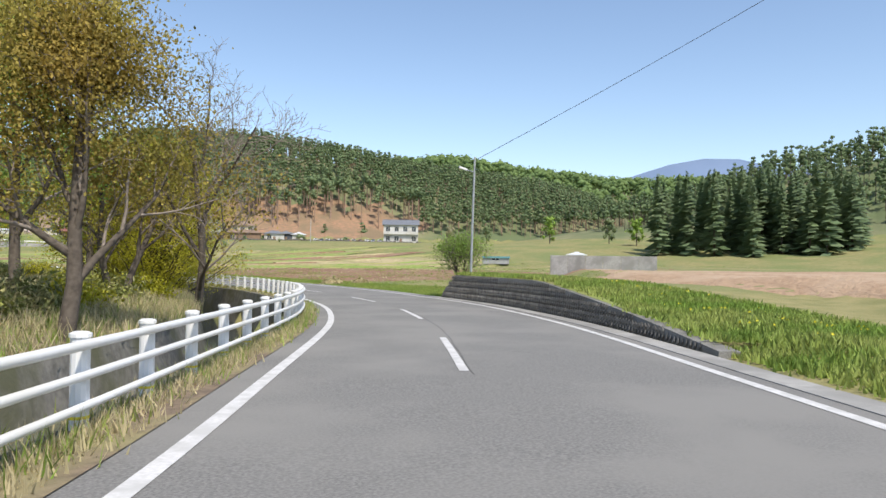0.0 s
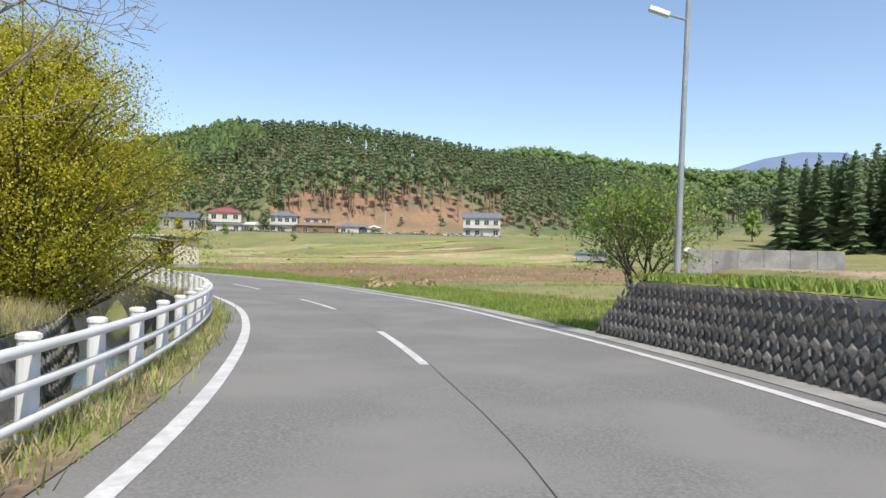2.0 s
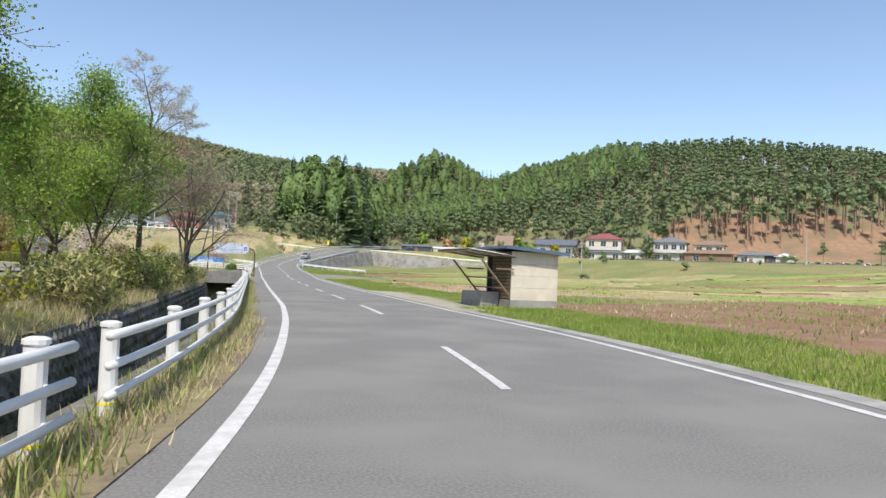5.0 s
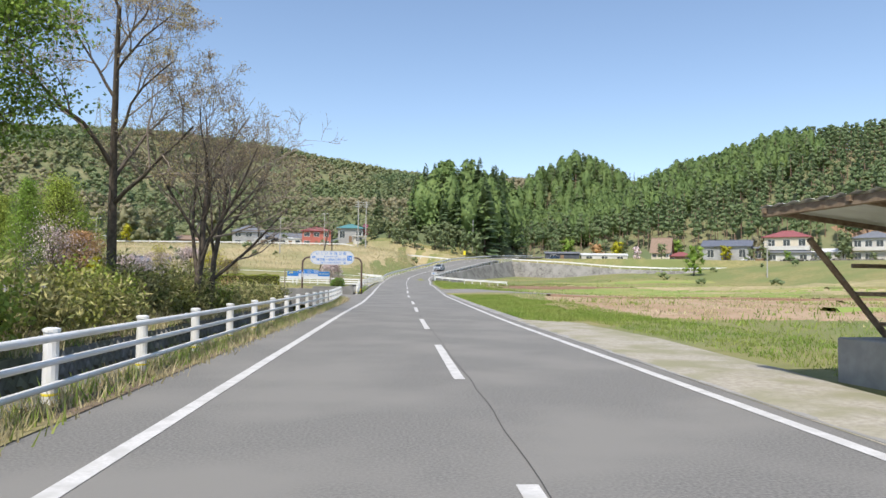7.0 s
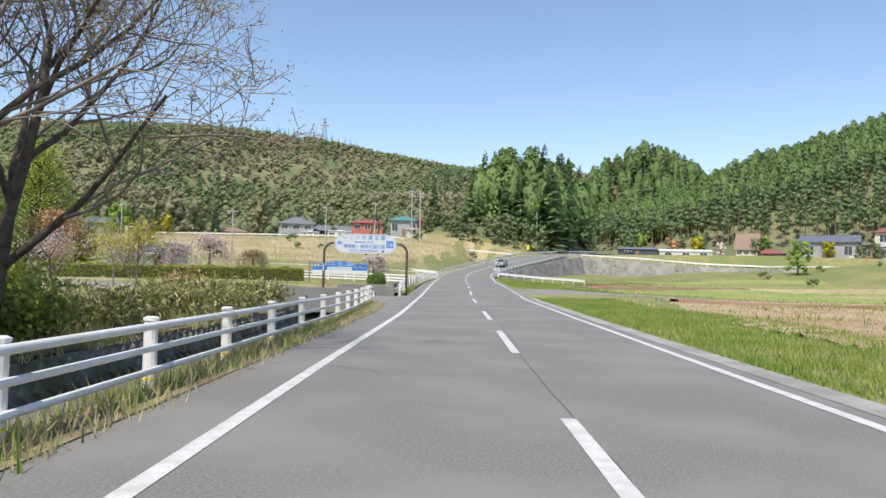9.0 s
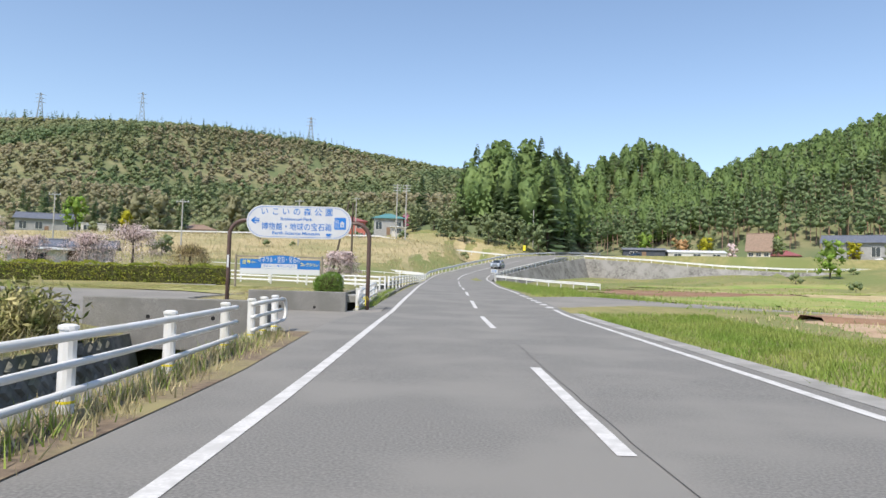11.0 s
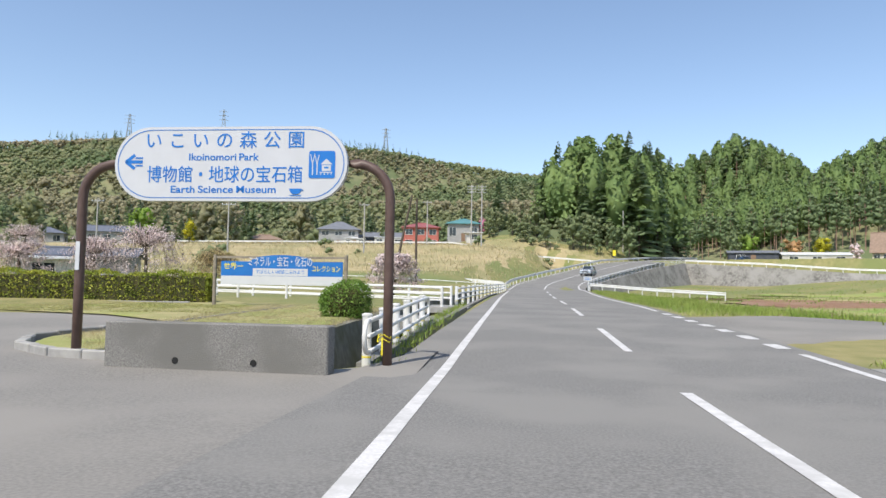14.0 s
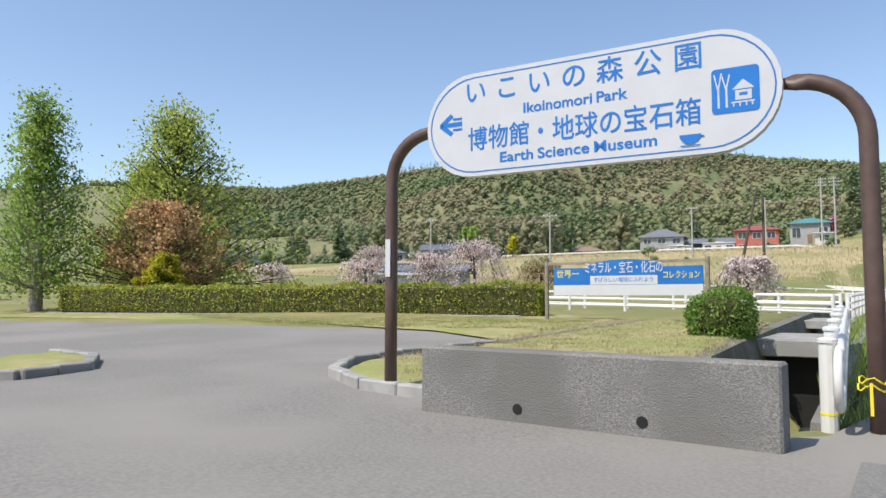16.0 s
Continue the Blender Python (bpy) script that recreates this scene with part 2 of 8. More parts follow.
# ---- the road's line and the lie of the land ----
CENTRE = [(-160, -184), (-100, -139), (-70, -116.5), (-45, -97.6), (-31.1, -86.9), (-24.4, -81.1), (-17.3, -74.4), (-11.2, -67.0), (-5.3, -57.0), (-1.6, -46.5), (-0.1, -39.5), (0.7, -31),
          (0.98, -22), (1.0, -10), (1.0, 5), (1.12, 20), (1.1, 35), (1.2, 46), (1.4, 60), (1.5, 75), (1.9, 95), (2.2, 110), (3.4, 121), (7.1, 135), (14.6, 155), (21.8, 173.5), (26.5, 184), (33.5, 197), (42, 211), (50, 226), (57, 247), (60, 275), (56, 310)]
PROFILE = [(-400, 2.2), (-184, 1.9), (-116, 1.42), (-86, 0.62), (-72, 0.28), (-60, 0.06), (-50, 0.0), (20, 0.0), (38, 0.14), (45, 0.36), (60, 0.7), (90, 1.15), (112, 1.6), (130, 3.0), (150, 5.0), (171, 7.1), (200, 9.2), (262, 12.0), (300, 13)]


def spline(points, step=1.0):
    P = [Vector((p[0], p[1], 0)) for p in points]
    out = []
    for k in range(len(P) - 1):
        a, b, c, d = P[max(k - 1, 0)], P[k], P[k + 1], P[min(k + 2, len(P) - 1)]
        n = max(2, int((c - b).length / step))
        for j in range(n):
            u = j / n
            out.append(0.5 * ((2 * b) + (c - a) * u + (2 * a - 5 * b + 4 * c - d) * u * u + (3 * b - a - 3 * c + d) * u ** 3))
    out.append(P[-1])
    return np.array([(p.x, p.y) for p in out])


ROAD = spline(CENTRE)
SEG = np.diff(ROAD, axis=0)
ARC = np.r_[0, np.cumsum(np.hypot(SEG[:, 0], SEG[:, 1]))]
TAN = np.gradient(ROAD, axis=0)
TAN /= np.hypot(TAN[:, 0], TAN[:, 1])[:, None]
NOR = np.c_[TAN[:, 1], -TAN[:, 0]]  # to the right of the way


def road_z(y):
    return np.interp(y, [p[0] for p in PROFILE], [p[1] for p in PROFILE])


def station(y):
    """Index of the road point nearest to a y."""
    return int(np.argmin(np.abs(ROAD[:, 1] - y)))


def road_off(x, y):
    """Signed distance to the right of the road's middle, and the road point's index."""
    x, y = np.ravel(x), np.ravel(y)
    off, idx = np.empty(len(x)), np.empty(len(x), int)
    for a in range(0, len(x), 4000):
        d = np.hypot(x[a:a + 4000, None] - ROAD[None, :, 0], y[a:a + 4000, None] - ROAD[None, :, 1])
        i = d.argmin(1)
        idx[a:a + 4000] = i
        side = (x[a:a + 4000] - ROAD[i, 0]) * NOR[i, 0] + (y[a:a + 4000] - ROAD[i, 1]) * NOR[i, 1]
        off[a:a + 4000] = np.sign(side) * d[np.arange(len(i)), i]
    return off, idx


# ridges: points of the crest and the half width of the hill
RIDGES = [
    ([(70, 425, 20), (150, 372, 35), (165, 357, 46), (203, 338, 60), (258, 304, 63), (301, 269, 56), (331, 238, 48), (380, 190, 38)], 150),
    ([(330, 420, 60), (465, 355, 76), (494, 322, 80), (527, 273, 69), (570, 196, 57), (640, 90, 60), (720, -60, 60)], 220),
    ([(8, 214, 9), (22, 224, 13), (34, 240, 11)], 34),
    ([(86, 372, 45), (101, 372, 54), (118, 372, 47)], 48),
    ([(335, 62, 14), (358, 14, 34), (366, -44, 46), (360, -110, 50), (340, -200, 50)], 115),
    ([(-1150, 250, 90), (-855, 555, 132), (-700, 745, 134), (-552, 860, 164), (-446, 917, 177), (-317, 970, 184), (-168, 1008, 172), (-25, 1022, 148), (60, 1020, 140), (300, 900, 120)], 520),
    ([(-560, 420, 38), (-330, 560, 55), (-150, 620, 60), (20, 600, 58), (150, 560, 55)], 210),
]


def ridge_height(x, y):
    h = np.zeros_like(x)
    for crest, half in RIDGES:
        c = np.array(crest, float)
        best = np.full_like(x, 1e9)
        top = np.zeros_like(x)
        for a, b in zip(c[:-1], c[1:]):
            e = b[:2] - a[:2]
            u = np.clip(((x - a[0]) * e[0] + (y - a[1]) * e[1]) / (e @ e), 0, 1)
            d = np.hypot(x - a[0] - u * e[0], y - a[1] - u * e[1])
            near = d < best
            best = np.where(near, d, best)
            top = np.where(near, a[2] + u * (b[2] - a[2]), top)
        fold = 1 + (0.16 * np.sin(x * 0.016 + 0.9 * np.sin(y * 0.011)) * smooth(0.12, 0.5, best / half) if half > 400 else 0)
        h = np.maximum(h, top * (1 - smooth(0, half, best)) * fold)
    return h


FENCE_OFF = lambda y: np.interp(y, [-90, -75, -60, -45, -30, -20, 5, 15, 28], [-3.9, -3.75, -3.85, -4.0, -4.25, -4.4, -4.4, -4.5, -5.0])


def ground_z(x, y):
    x, y = np.asarray(x, float), np.asarray(y, float)
    shape = np.broadcast(x, y).shape
    x, y = np.ravel(np.broadcast_to(x, shape)), np.ravel(np.broadcast_to(y, shape))
    r = np.hypot(x + 5, y + 40)
    z = 8 * smooth(112, 215, r) + ridge_height(x, y) * smooth(95, 200, r)
    z += 0.06 * np.sin(x * 0.31 + 1.3) * np.sin(y * 0.27) + 0.25 * np.sin(x * 0.045) * np.sin(y * 0.05 + 1) * smooth(20, 60, r)
    z += 0.75 * smooth(34, 56, y) * (1 - smooth(4, 25, x)) * (1 - smooth(112, 200, r))
    z += 3.5 * smooth(130, 200, y) * (1 - smooth(-12, 14, x)) * (1 - smooth(260, 420, y))
    # low meadow below the embankment
    dip = smooth(2, 8, x) * (1 - smooth(66, 105, x)) * smooth(80, 97, y) * (1 - smooth(1.0, 4.0, y - 171 + np.minimum((x - 32) * 0.62, 21)))
    z = z * (1 - dip) + np.minimum(z, 0.62 + 0.010 * (y - 95) + 0.034 * np.maximum(0, y - 122) + 1.8 * smooth(40, 60, x) * smooth(115, 150, y)) * dip
    near = (x > -190) & (x < 110) & (y > -210) & (y < 330)
    off, idx = road_off(x[near], y[near])
    ry = ROAD[idx, 1]
    zr = road_z(ry)
    zn = z[near] + np.where(ry < -40, zr * (1 - smooth(22, 75, np.abs(off))), 0)
    # terrace above the dark retaining wall, right of the bend
    terrace = np.interp(ry, [-100, -84, -79, -71, -63], [0.0, 0.10, 0.25, 0.85, 1.0]) * smooth(4.5, 5.4, off)
    inland = smooth(6, 14, off)
    terrace = terrace * ((1 - inland) * (ry < -62.5) + inland * (1 - smooth(-66, -42, ry)))
    shelf = 1.15 * smooth(-1, 3, (x[near] - 12) * 0.507 - (y[near] + 62) * 0.862) * smooth(8, 14, off) * (1 - smooth(75, 110, off))
    zn = zn + np.maximum(terrace, shelf)
    edge = np.where((off > 0) & (ry > 104) & (ry < 215), 4.3, np.where(off > 0, np.where((ry < -62.5), 4.6, 9.0), 9.0))
    far_bank = edge == 4.3
    w = 1 - smooth(np.where(far_bank, 2.0, np.where(ry > 100, 5.5, 3.6)), np.where(far_bank, 3.6, np.where(ry > 100, 12.0, edge)), np.abs(off))
    zn = zn * (1 - w) + (zr - 0.06) * w
    # canal beside the road
    canal = (off < FENCE_OFF(ry) - 0.1) & (off > FENCE_OFF(ry) - 4.9) & (ry < 29.5) & (ry > -130)
    zn = np.where(canal, zr - 2.05, zn)
    canal2 = (off < -4.75) & (off > -5.9) & (ry > 38.0) & (ry < 98)
    zn = np.where(canal2, zr - 2.0, zn)
    z[near] = zn
    return z.reshape(shape)


# ---- ground ----
def axis(lo, hi, fine, mid, far_hi):
    """Grid lines: fine near the road, 7 m over the valley, wide beyond."""
    up, down = [hi], [lo]
    for out, sgn in ((up, 1), (down, -1)):
        s = fine
        while abs(out[-1]) < far_hi:
            s = min(s * 1.13, 7.0) if abs(out[-1]) < mid else min(s * 1.13, 160)
            out.append(out[-1] + sgn * s)
    return np.array(down[::-1] + list(np.arange(lo + fine, hi, fine)) + up)


def sheet(gx, gy, lift=0.0):
    X, Y = np.meshgrid(gx, gy)
    Z = ground_z(X, Y) + lift
    n, m = len(gx), len(gy)
    k = np.arange(n * m).reshape(m, n)
    F = np.stack([k[:-1, :-1], k[:-1, 1:], k[1:, 1:], k[1:, :-1]], -1).reshape(-1, 4)
    return np.c_[X.ravel(), Y.ravel(), Z.ravel()], F


GX = axis(-34, 76, 1.3, 360, 4200)
GY = axis(-112, 178, 1.3, 430, 4200)
V, F = sheet(GX, GY)
C = V[F].mean(1)
woody = (ridge_height(C[:, 0], C[:, 1]) * smooth(95, 200, np.hypot(C[:, 0] + 5, C[:, 1] + 40))) > 4
# the felled slope of the pine hill
def felled_part(x, y, z):
    b = np.degrees(np.arctan2(x + 8, y + 59))
    return (b > 31 + 0.8 * np.sin(z * 0.5)) & (b < 50 + np.sin(z * 0.4)) & (np.hypot(x, y) < 420) & (z < 33 + 3 * np.sin(b * 1.4) + 1.5 * np.sin(b * 3.7) - 0.9 * np.maximum(0, b - 44))


felled = woody & felled_part(C[:, 0], C[:, 1], C[:, 2])
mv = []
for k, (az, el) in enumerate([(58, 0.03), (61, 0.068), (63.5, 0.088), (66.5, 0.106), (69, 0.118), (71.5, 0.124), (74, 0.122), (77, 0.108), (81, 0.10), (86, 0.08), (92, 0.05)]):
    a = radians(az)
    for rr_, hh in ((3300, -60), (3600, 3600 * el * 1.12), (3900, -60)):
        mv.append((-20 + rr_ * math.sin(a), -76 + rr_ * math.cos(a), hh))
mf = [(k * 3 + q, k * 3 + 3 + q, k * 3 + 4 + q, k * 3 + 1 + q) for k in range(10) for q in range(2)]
# the blue-grey base colour holds the haze of the distance
tagged(new("backdrop_mountain", np_mesh("backdrop_mountain", mv, mf, mat("haze_blue_mountain", (0.20, 0.27, 0.40), (0.17, 0.24, 0.36), scale=0.004, rough=1.0, spec=0.0), None, True)), "distant mountain beyond the valley, coloured blue-grey for haze", "mountain", "", "structure")
ground = tagged(new("ground", np_mesh("ground", V, F, [M["grass"], M["hill_soil"], M["clearcut"]], np.where(felled, 2, np.where(woody, 1, 0)), True)), "valley floor of spring grass with wooded hills round it", "ground", "", "structure")


def draped(name, outline, material, label, category="field", lift=0.03, step=2.0, kind="structure", rows=0.0, row_dir=(0, 1)):
    """A patch laid over the ground inside a polygon."""
    P = np.array(outline, float)
    gx = np.arange(P[:, 0].min(), P[:, 0].max() + step, step)
    gy = np.arange(P[:, 1].min(), P[:, 1].max() + step, step)
    V, F = sheet(gx, gy, lift)
    C = V[F].mean(1)
    inside = np.zeros(len(C), bool)
    for a, b in zip(P, np.roll(P, -1, 0)):
        hit = ((a[1] > C[:, 1]) != (b[1] > C[:, 1])) & (C[:, 0] < (b[0] - a[0]) * (C[:, 1] - a[1]) / (b[1] - a[1] + 1e-12) + a[0])
        inside ^= hit
    if rows:
        d = np.array(row_dir, float) / np.hypot(*row_dir)
        V[:, 2] += rows * np.sin((V[:, 0] * d[1] - V[:, 1] * d[0]) * 2 * math.pi / 1.1) + rows * (np.random.rand(len(V)) - 0.5)
    else:
        V[:, 2] += 0.02 * np.random.rand(len(V))
    rim = np.intersect1d(F[inside].ravel(), F[~inside].ravel())
    V[rim, 2] -= lift + 0.15
    F = F[inside]
    used, F = np.unique(F, return_inverse=True)
    return tagged(new(name, np_mesh(name, V[used], F.reshape(-1, 4), material, None, True)), label, category, "", kind)


draped("ploughed_field", [(7.6, -46), (11, -44), (60, -52), (70, -10), (40, 2), (13, -11), (9.6, -13.5), (8.6, -30)], M["soil"], "red-brown freshly ploughed field beside the road", step=0.55, rows=0.05, row_dir=(1, -0.1))
draped("ploughed_field", [(10, 3), (30, -3), (62, 20), (66, 60), (34, 62), (14, 44), (8.8, 20), (8.4, 11)], M["soil_light"], "brown tilled field between grass verges", step=0.6, rows=0.05, row_dir=(1, 0.2))
draped("ploughed_field", [(-1.2, -70.2), (12, -65), (40, -48.5), (46, -59), (80, -100), (40, -150), (-30, -118), (-20, -100), (-13.5, -88), (-6.5, -78)], M["soil_light"], "pale brown tilled field on the terrace", lift=0.05, step=0.45, rows=0.05, row_dir=(0.8, -0.6))
draped("ploughed_field", [(15, 84), (60, 87), (66, 104), (21, 99)], M["soil"], "dark brown ploughed strip below the embankment", lift=0.06, step=0.9, rows=0.04, row_dir=(1, 0.05))
draped("straw_field", [(40, 20), (75, -5), (130, 20), (115, 60), (70, 50)], M["field_straw"], "pale straw stubble field in the valley", lift=0.05, step=3)
draped("straw_field", [(26, 72), (60, 66), (100, 82), (80, 112), (40, 110)], M["field_straw"], "pale straw stubble field below the houses", lift=0.05, step=3)
draped("green_field", [(32, 8), (60, 22), (64, 14), (38, 2)], M["field_green"], "narrow strip of green crop", lift=0.06, step=1.5)
draped("green_field", [(44, 52), (95, 70), (110, 62), (60, 44)], M["field_green"], "green field strip in the valley", lift=0.06, step=2)
draped("green_field", [(12, 60), (40, 64), (44, 92), (16, 82)], M["field_green"], "green meadow beside the embankment", lift=0.06, step=2)
SR = np.random.default_rng(12)
for k in range(22):
    # narrow strips of field and fallow across the valley
    x0, y0 = SR.uniform(24, 120), SR.uniform(-8, 108)
    ln, wd, tilt = SR.uniform(18, 55), SR.uniform(1.6, 4.5), SR.uniform(-0.25, 0.12)
    if x0 - ln / 2 < 20 or (y0 < 62 and x0 < 70) or np.hypot(x0 + 5, y0 + 40) > 165:
        continue
    mm, lb = ((M["soil"], "narrow brown strip of turned soil in the valley"), (M["field_green"], "narrow green crop strip in the valley"), (M["field_straw"], "narrow strip of straw-coloured fallow"), (M["drygrass"], "narrow strip of dry grass between fields"))[k % 4]
    draped("field_strip", [(x0 - ln / 2, y0 - tilt * ln / 2), (x0 + ln / 2, y0 + tilt * ln / 2), (x0 + ln / 2, y0 + tilt * ln / 2 + wd), (x0 - ln / 2, y0 - tilt * ln / 2 + wd)], mm, lb, lift=0.09 + 0.004 * k, step=0.8)
SR = np.random.default_rng(21)
for k in range(26):
    x0, y0 = 34 + 3.1 * k + SR.uniform(-6, 6), 2 + (k * 37 % 26) * 2.9
    ln, wd = SR.uniform(22, 46), SR.uniform(1.0, 2.6)
    if x0 - ln / 2 < 12 or np.hypot(x0 + 5, y0 + 40) > 160:
        continue
    mm, lb = ((M["field_green"], "narrow green crop row in the valley"), (M["soil"], "narrow brown strip of turned soil in the valley"), (M["field_green"], "narrow green crop row in the valley"), (M["field_straw"], "narrow strip of straw-coloured fallow"), (M["grass"], "grass baulk between two fields"))[k % 5]
    draped("field_strip", [(x0 - ln / 2, y0 + 0.22 * ln / 2), (x0 + ln / 2, y0 - 0.22 * ln / 2), (x0 + ln / 2, y0 - 0.22 * ln / 2 + wd), (x0 - ln / 2, y0 + 0.22 * ln / 2 + wd)], mm, lb, lift=0.2 + 0.004 * k, step=0.5)
for k, (x0, y0, ln, wd, nm) in enumerate(((14, 101, 40, 5, "soil"), (18, 109, 46, 4, "field_green"), (26, 116, 44, 5, "drygrass"), (20, 75, 48, 4, "field_green"), (13.5, 66, 40, 5, "drygrass"), (30, 126, 40, 6, "field_green"))):
    draped("field_strip", [(x0, y0), (x0 + ln, y0 + 2), (x0 + ln, y0 + 2 + wd), (x0 + 3, y0 + wd)], M[nm], "uneven field strip below the embankment", lift=0.07 + 0.005 * k, step=0.8)
draped("straw_field", [(-90, 112), (-16, 116)] + [tuple(ROAD[station(v)] - 7.5 * NOR[station(v)]) for v in (117, 126, 136, 146, 158, 170, 180, 188)] + [(2, 200), (-90, 200)], M["field_straw"], "dry grass slope below the village", lift=0.05, step=3)


# ---- road ----
def ribbon(i0, i1, left, right, lift, thick=0.0, nlat=2, left_fn=None, right_fn=None):
    ids = np.arange(i0, i1 + 1)
    V, F = [], []
    for i in ids:
        l = left_fn(ROAD[i, 1]) if left_fn else left
        r = right_fn(ROAD[i, 1]) if right_fn else right
        z = float(road_z(ROAD[i, 1])) + lift
        for k in range(nlat):
            o = l + (r - l) * k / (nlat - 1)
            V.append((ROAD[i, 0] + NOR[i, 0] * o, ROAD[i, 1] + NOR[i, 1] * o, z))
    n = len(ids)
    for a in range(n - 1):
        for k in range(nlat - 1):
            F.append((a * nlat + k, a * nlat + k + 1, (a + 1) * nlat + k + 1, (a + 1) * nlat + k))
    if thick:
        m = len(V)
        V += [(x, y, z - thick) for x, y, z in V]
        for a in range(n - 1):
            F.append((a * nlat, (a + 1) * nlat, (a + 1) * nlat + m, a * nlat + m))
            F.append(((a + 1) * nlat - 1, (a + 1) * nlat - 1 + m, (a + 2) * nlat - 1 + m, (a + 2) * nlat - 1))
    return V, F


LEFT_LINE = lambda y: np.interp(y, [-90, -75, -60, -45, -30, -20, 10, 36, 45, 60, 80, 110, 135, 155, 173, 195], [-2.85, -2.85, -3.0, -3.02, -3.05, -2.93, -2.97, -3.05, -3.1, -3.3, -3.5, -3.9, -4.1, -4.6, -4.8, -3.6])
RIGHT_LINE = lambda y: np.interp(y, [-90, -75, -60, -45, -30, -20, 0, 20, 38, 60, 75, 104, 118, 135, 155, 173, 195], [2.92, 3.0, 3.15, 3.45, 3.35, 2.95, 2.92, 3.1, 3.2, 3.2, 3.3, 4.1, 3.9, 4.1, 4.6, 4.8, 3.6])
N0, N1 = station(-184), len(ROAD) - 2
I0 = 0
rv, rf = ribbon(I0, N1, 0, 0, 0.0, 0.25, 7, lambda y: np.interp(y, [-34, -22, 22, 31, 36, 40, 97, 105, 112], [LEFT_LINE(-34) - 0.45, -3.95, -4.0, -4.3, -4.1, -3.95, -3.95, -4.3, -4.5]) if -34 < y < 112 else LEFT_LINE(y) - 0.45, lambda y: RIGHT_LINE(y) + np.interp(y, [105, 116, 190], [0.35, 1.0, 1.0]))
road = tagged(new("road", np_mesh("road", rv, rf, M["asphalt"])), "grey asphalt country road bending through the valley", "road", "", "structure")


def line_strip(a_arc, b_arc, off_fn, width, name, parent, lift=0.006):
    """A painted strip along the road between two arc lengths."""
    s = np.linspace(a_arc, b_arc, max(3, int(b_arc - a_arc) + 2))
    V = []
    for q in s:
        x, y = np.interp(q, ARC, ROAD[:, 0]), np.interp(q, ARC, ROAD[:, 1])
        nx, ny = np.interp(q, ARC, NOR[:, 0]), np.interp(q, ARC, NOR[:, 1])
        o = off_fn(y)
        z = float(road_z(y)) + lift
        V += [(x + nx * (o - width / 2), y + ny * (o - width / 2), z), (x + nx * (o + width / 2), y + ny * (o + width / 2), z)]
    F = [(2 * k, 2 * k + 1, 2 * k + 3, 2 * k + 2) for k in range(len(s) - 1)]
    ob = new(name, np_mesh(name, V, F, M["line"]))
    ob.parent = parent
    return ob


arc_y = lambda y: float(ARC[station(y)])
line_strip(ARC[1], arc_y(26), LEFT_LINE, 0.16, "edge_line", road)
line_strip(arc_y(26), arc_y(96), LEFT_LINE, 0.16, "edge_line", road)
line_strip(ARC[1], arc_y(41), RIGHT_LINE, 0.16, "edge_line", road)
line_strip(arc_y(56), ARC[N1 - 1], RIGHT_LINE, 0.16, "edge_line", road)
line_strip(arc_y(104), ARC[N1 - 1], LEFT_LINE, 0.16, "edge_line", road)
q = arc_y(42.0)
while q < arc_y(55):
    line_strip(q, q + 0.9, RIGHT_LINE, 0.3, "edge_dash", road)
    q += 1.9
CENTRE_OFF = lambda y: np.interp(y, [-80, -50, -20, 10, 40, 60, 90], [-0.42, -0.5, 0.0, 0.05, 0.05, 0.0, 0.0])
for q in (221.8, 212.2, 201.4, 190.8, 180.6, 170.6, 160.4, 150.2, 140.0, 129.8):
    line_strip(q, q + 4.6, CENTRE_OFF, 0.13, "centre_dash", road)
for y_end in (-18.8, -8.4, 2.0, 12.7, 23.3, 36.4, 46.4, 56.4, 66.4, 76.5, 86.5, 96.5):
    line_strip(arc_y(y_end) - 5.2, arc_y(y_end), CENTRE_OFF, 0.15, "centre_dash", road)
line_strip(arc_y(106), arc_y(150), CENTRE_OFF, 0.15, "centre_line", road)
line_strip(arc_y(150), ARC[N1 - 1], CENTRE_OFF, 0.15, "centre_line", road)
# pale concrete gutter along the right edge
gv, gf = ribbon(I0, station(39), 0, 0, 0.012, 0.2, 2, lambda y: RIGHT_LINE(y) + 0.32, lambda y: RIGHT_LINE(y) + 0.78)
tagged(new("gutter", np_mesh("gutter", gv, gf, M["concrete"])), "pale concrete gutter along the road edge", "gutter", "", "structure")


# ---- pipe fence on the left ----


def at_arc(q, off):
    x, y = np.interp(q, ARC, ROAD[:, 0]), np.interp(q, ARC, ROAD[:, 1])
    nx, ny = np.interp(q, ARC, NOR[:, 0]), np.interp(q, ARC, NOR[:, 1])
    o = off(y) if callable(off) else off
    return Vector((x + nx * o, y + ny * o, float(road_z(y)))), math.degrees(math.atan2(ny, nx))


def post_mesh(h=0.78, r=0.075):
    g = Geo()
    g.tube([(0, 0, -0.25), (0, 0, h - 0.03)], r, 12)
    g.tube([(0, 0, h - 0.03), (0, 0, h), (0, 0, h + 0.015)], [r + 0.012, r + 0.012, r * 0.7], 12)
    return g.mesh("post", M["white_paint"])


def clamp_mesh():
    g = Geo()
    g.box(-0.0, -0.03, -0.035, 0.085, 0.03, 0.035, bev=0.01)
    return g.mesh("bracket", M["white_paint"])


POST, CLAMP = post_mesh(), clamp_mesh()
BAND = Geo().tube([(0, 0, 0.10), (0, 0, 0.125)], 0.0775, 12).mesh("reflective_band", M["yellow"])


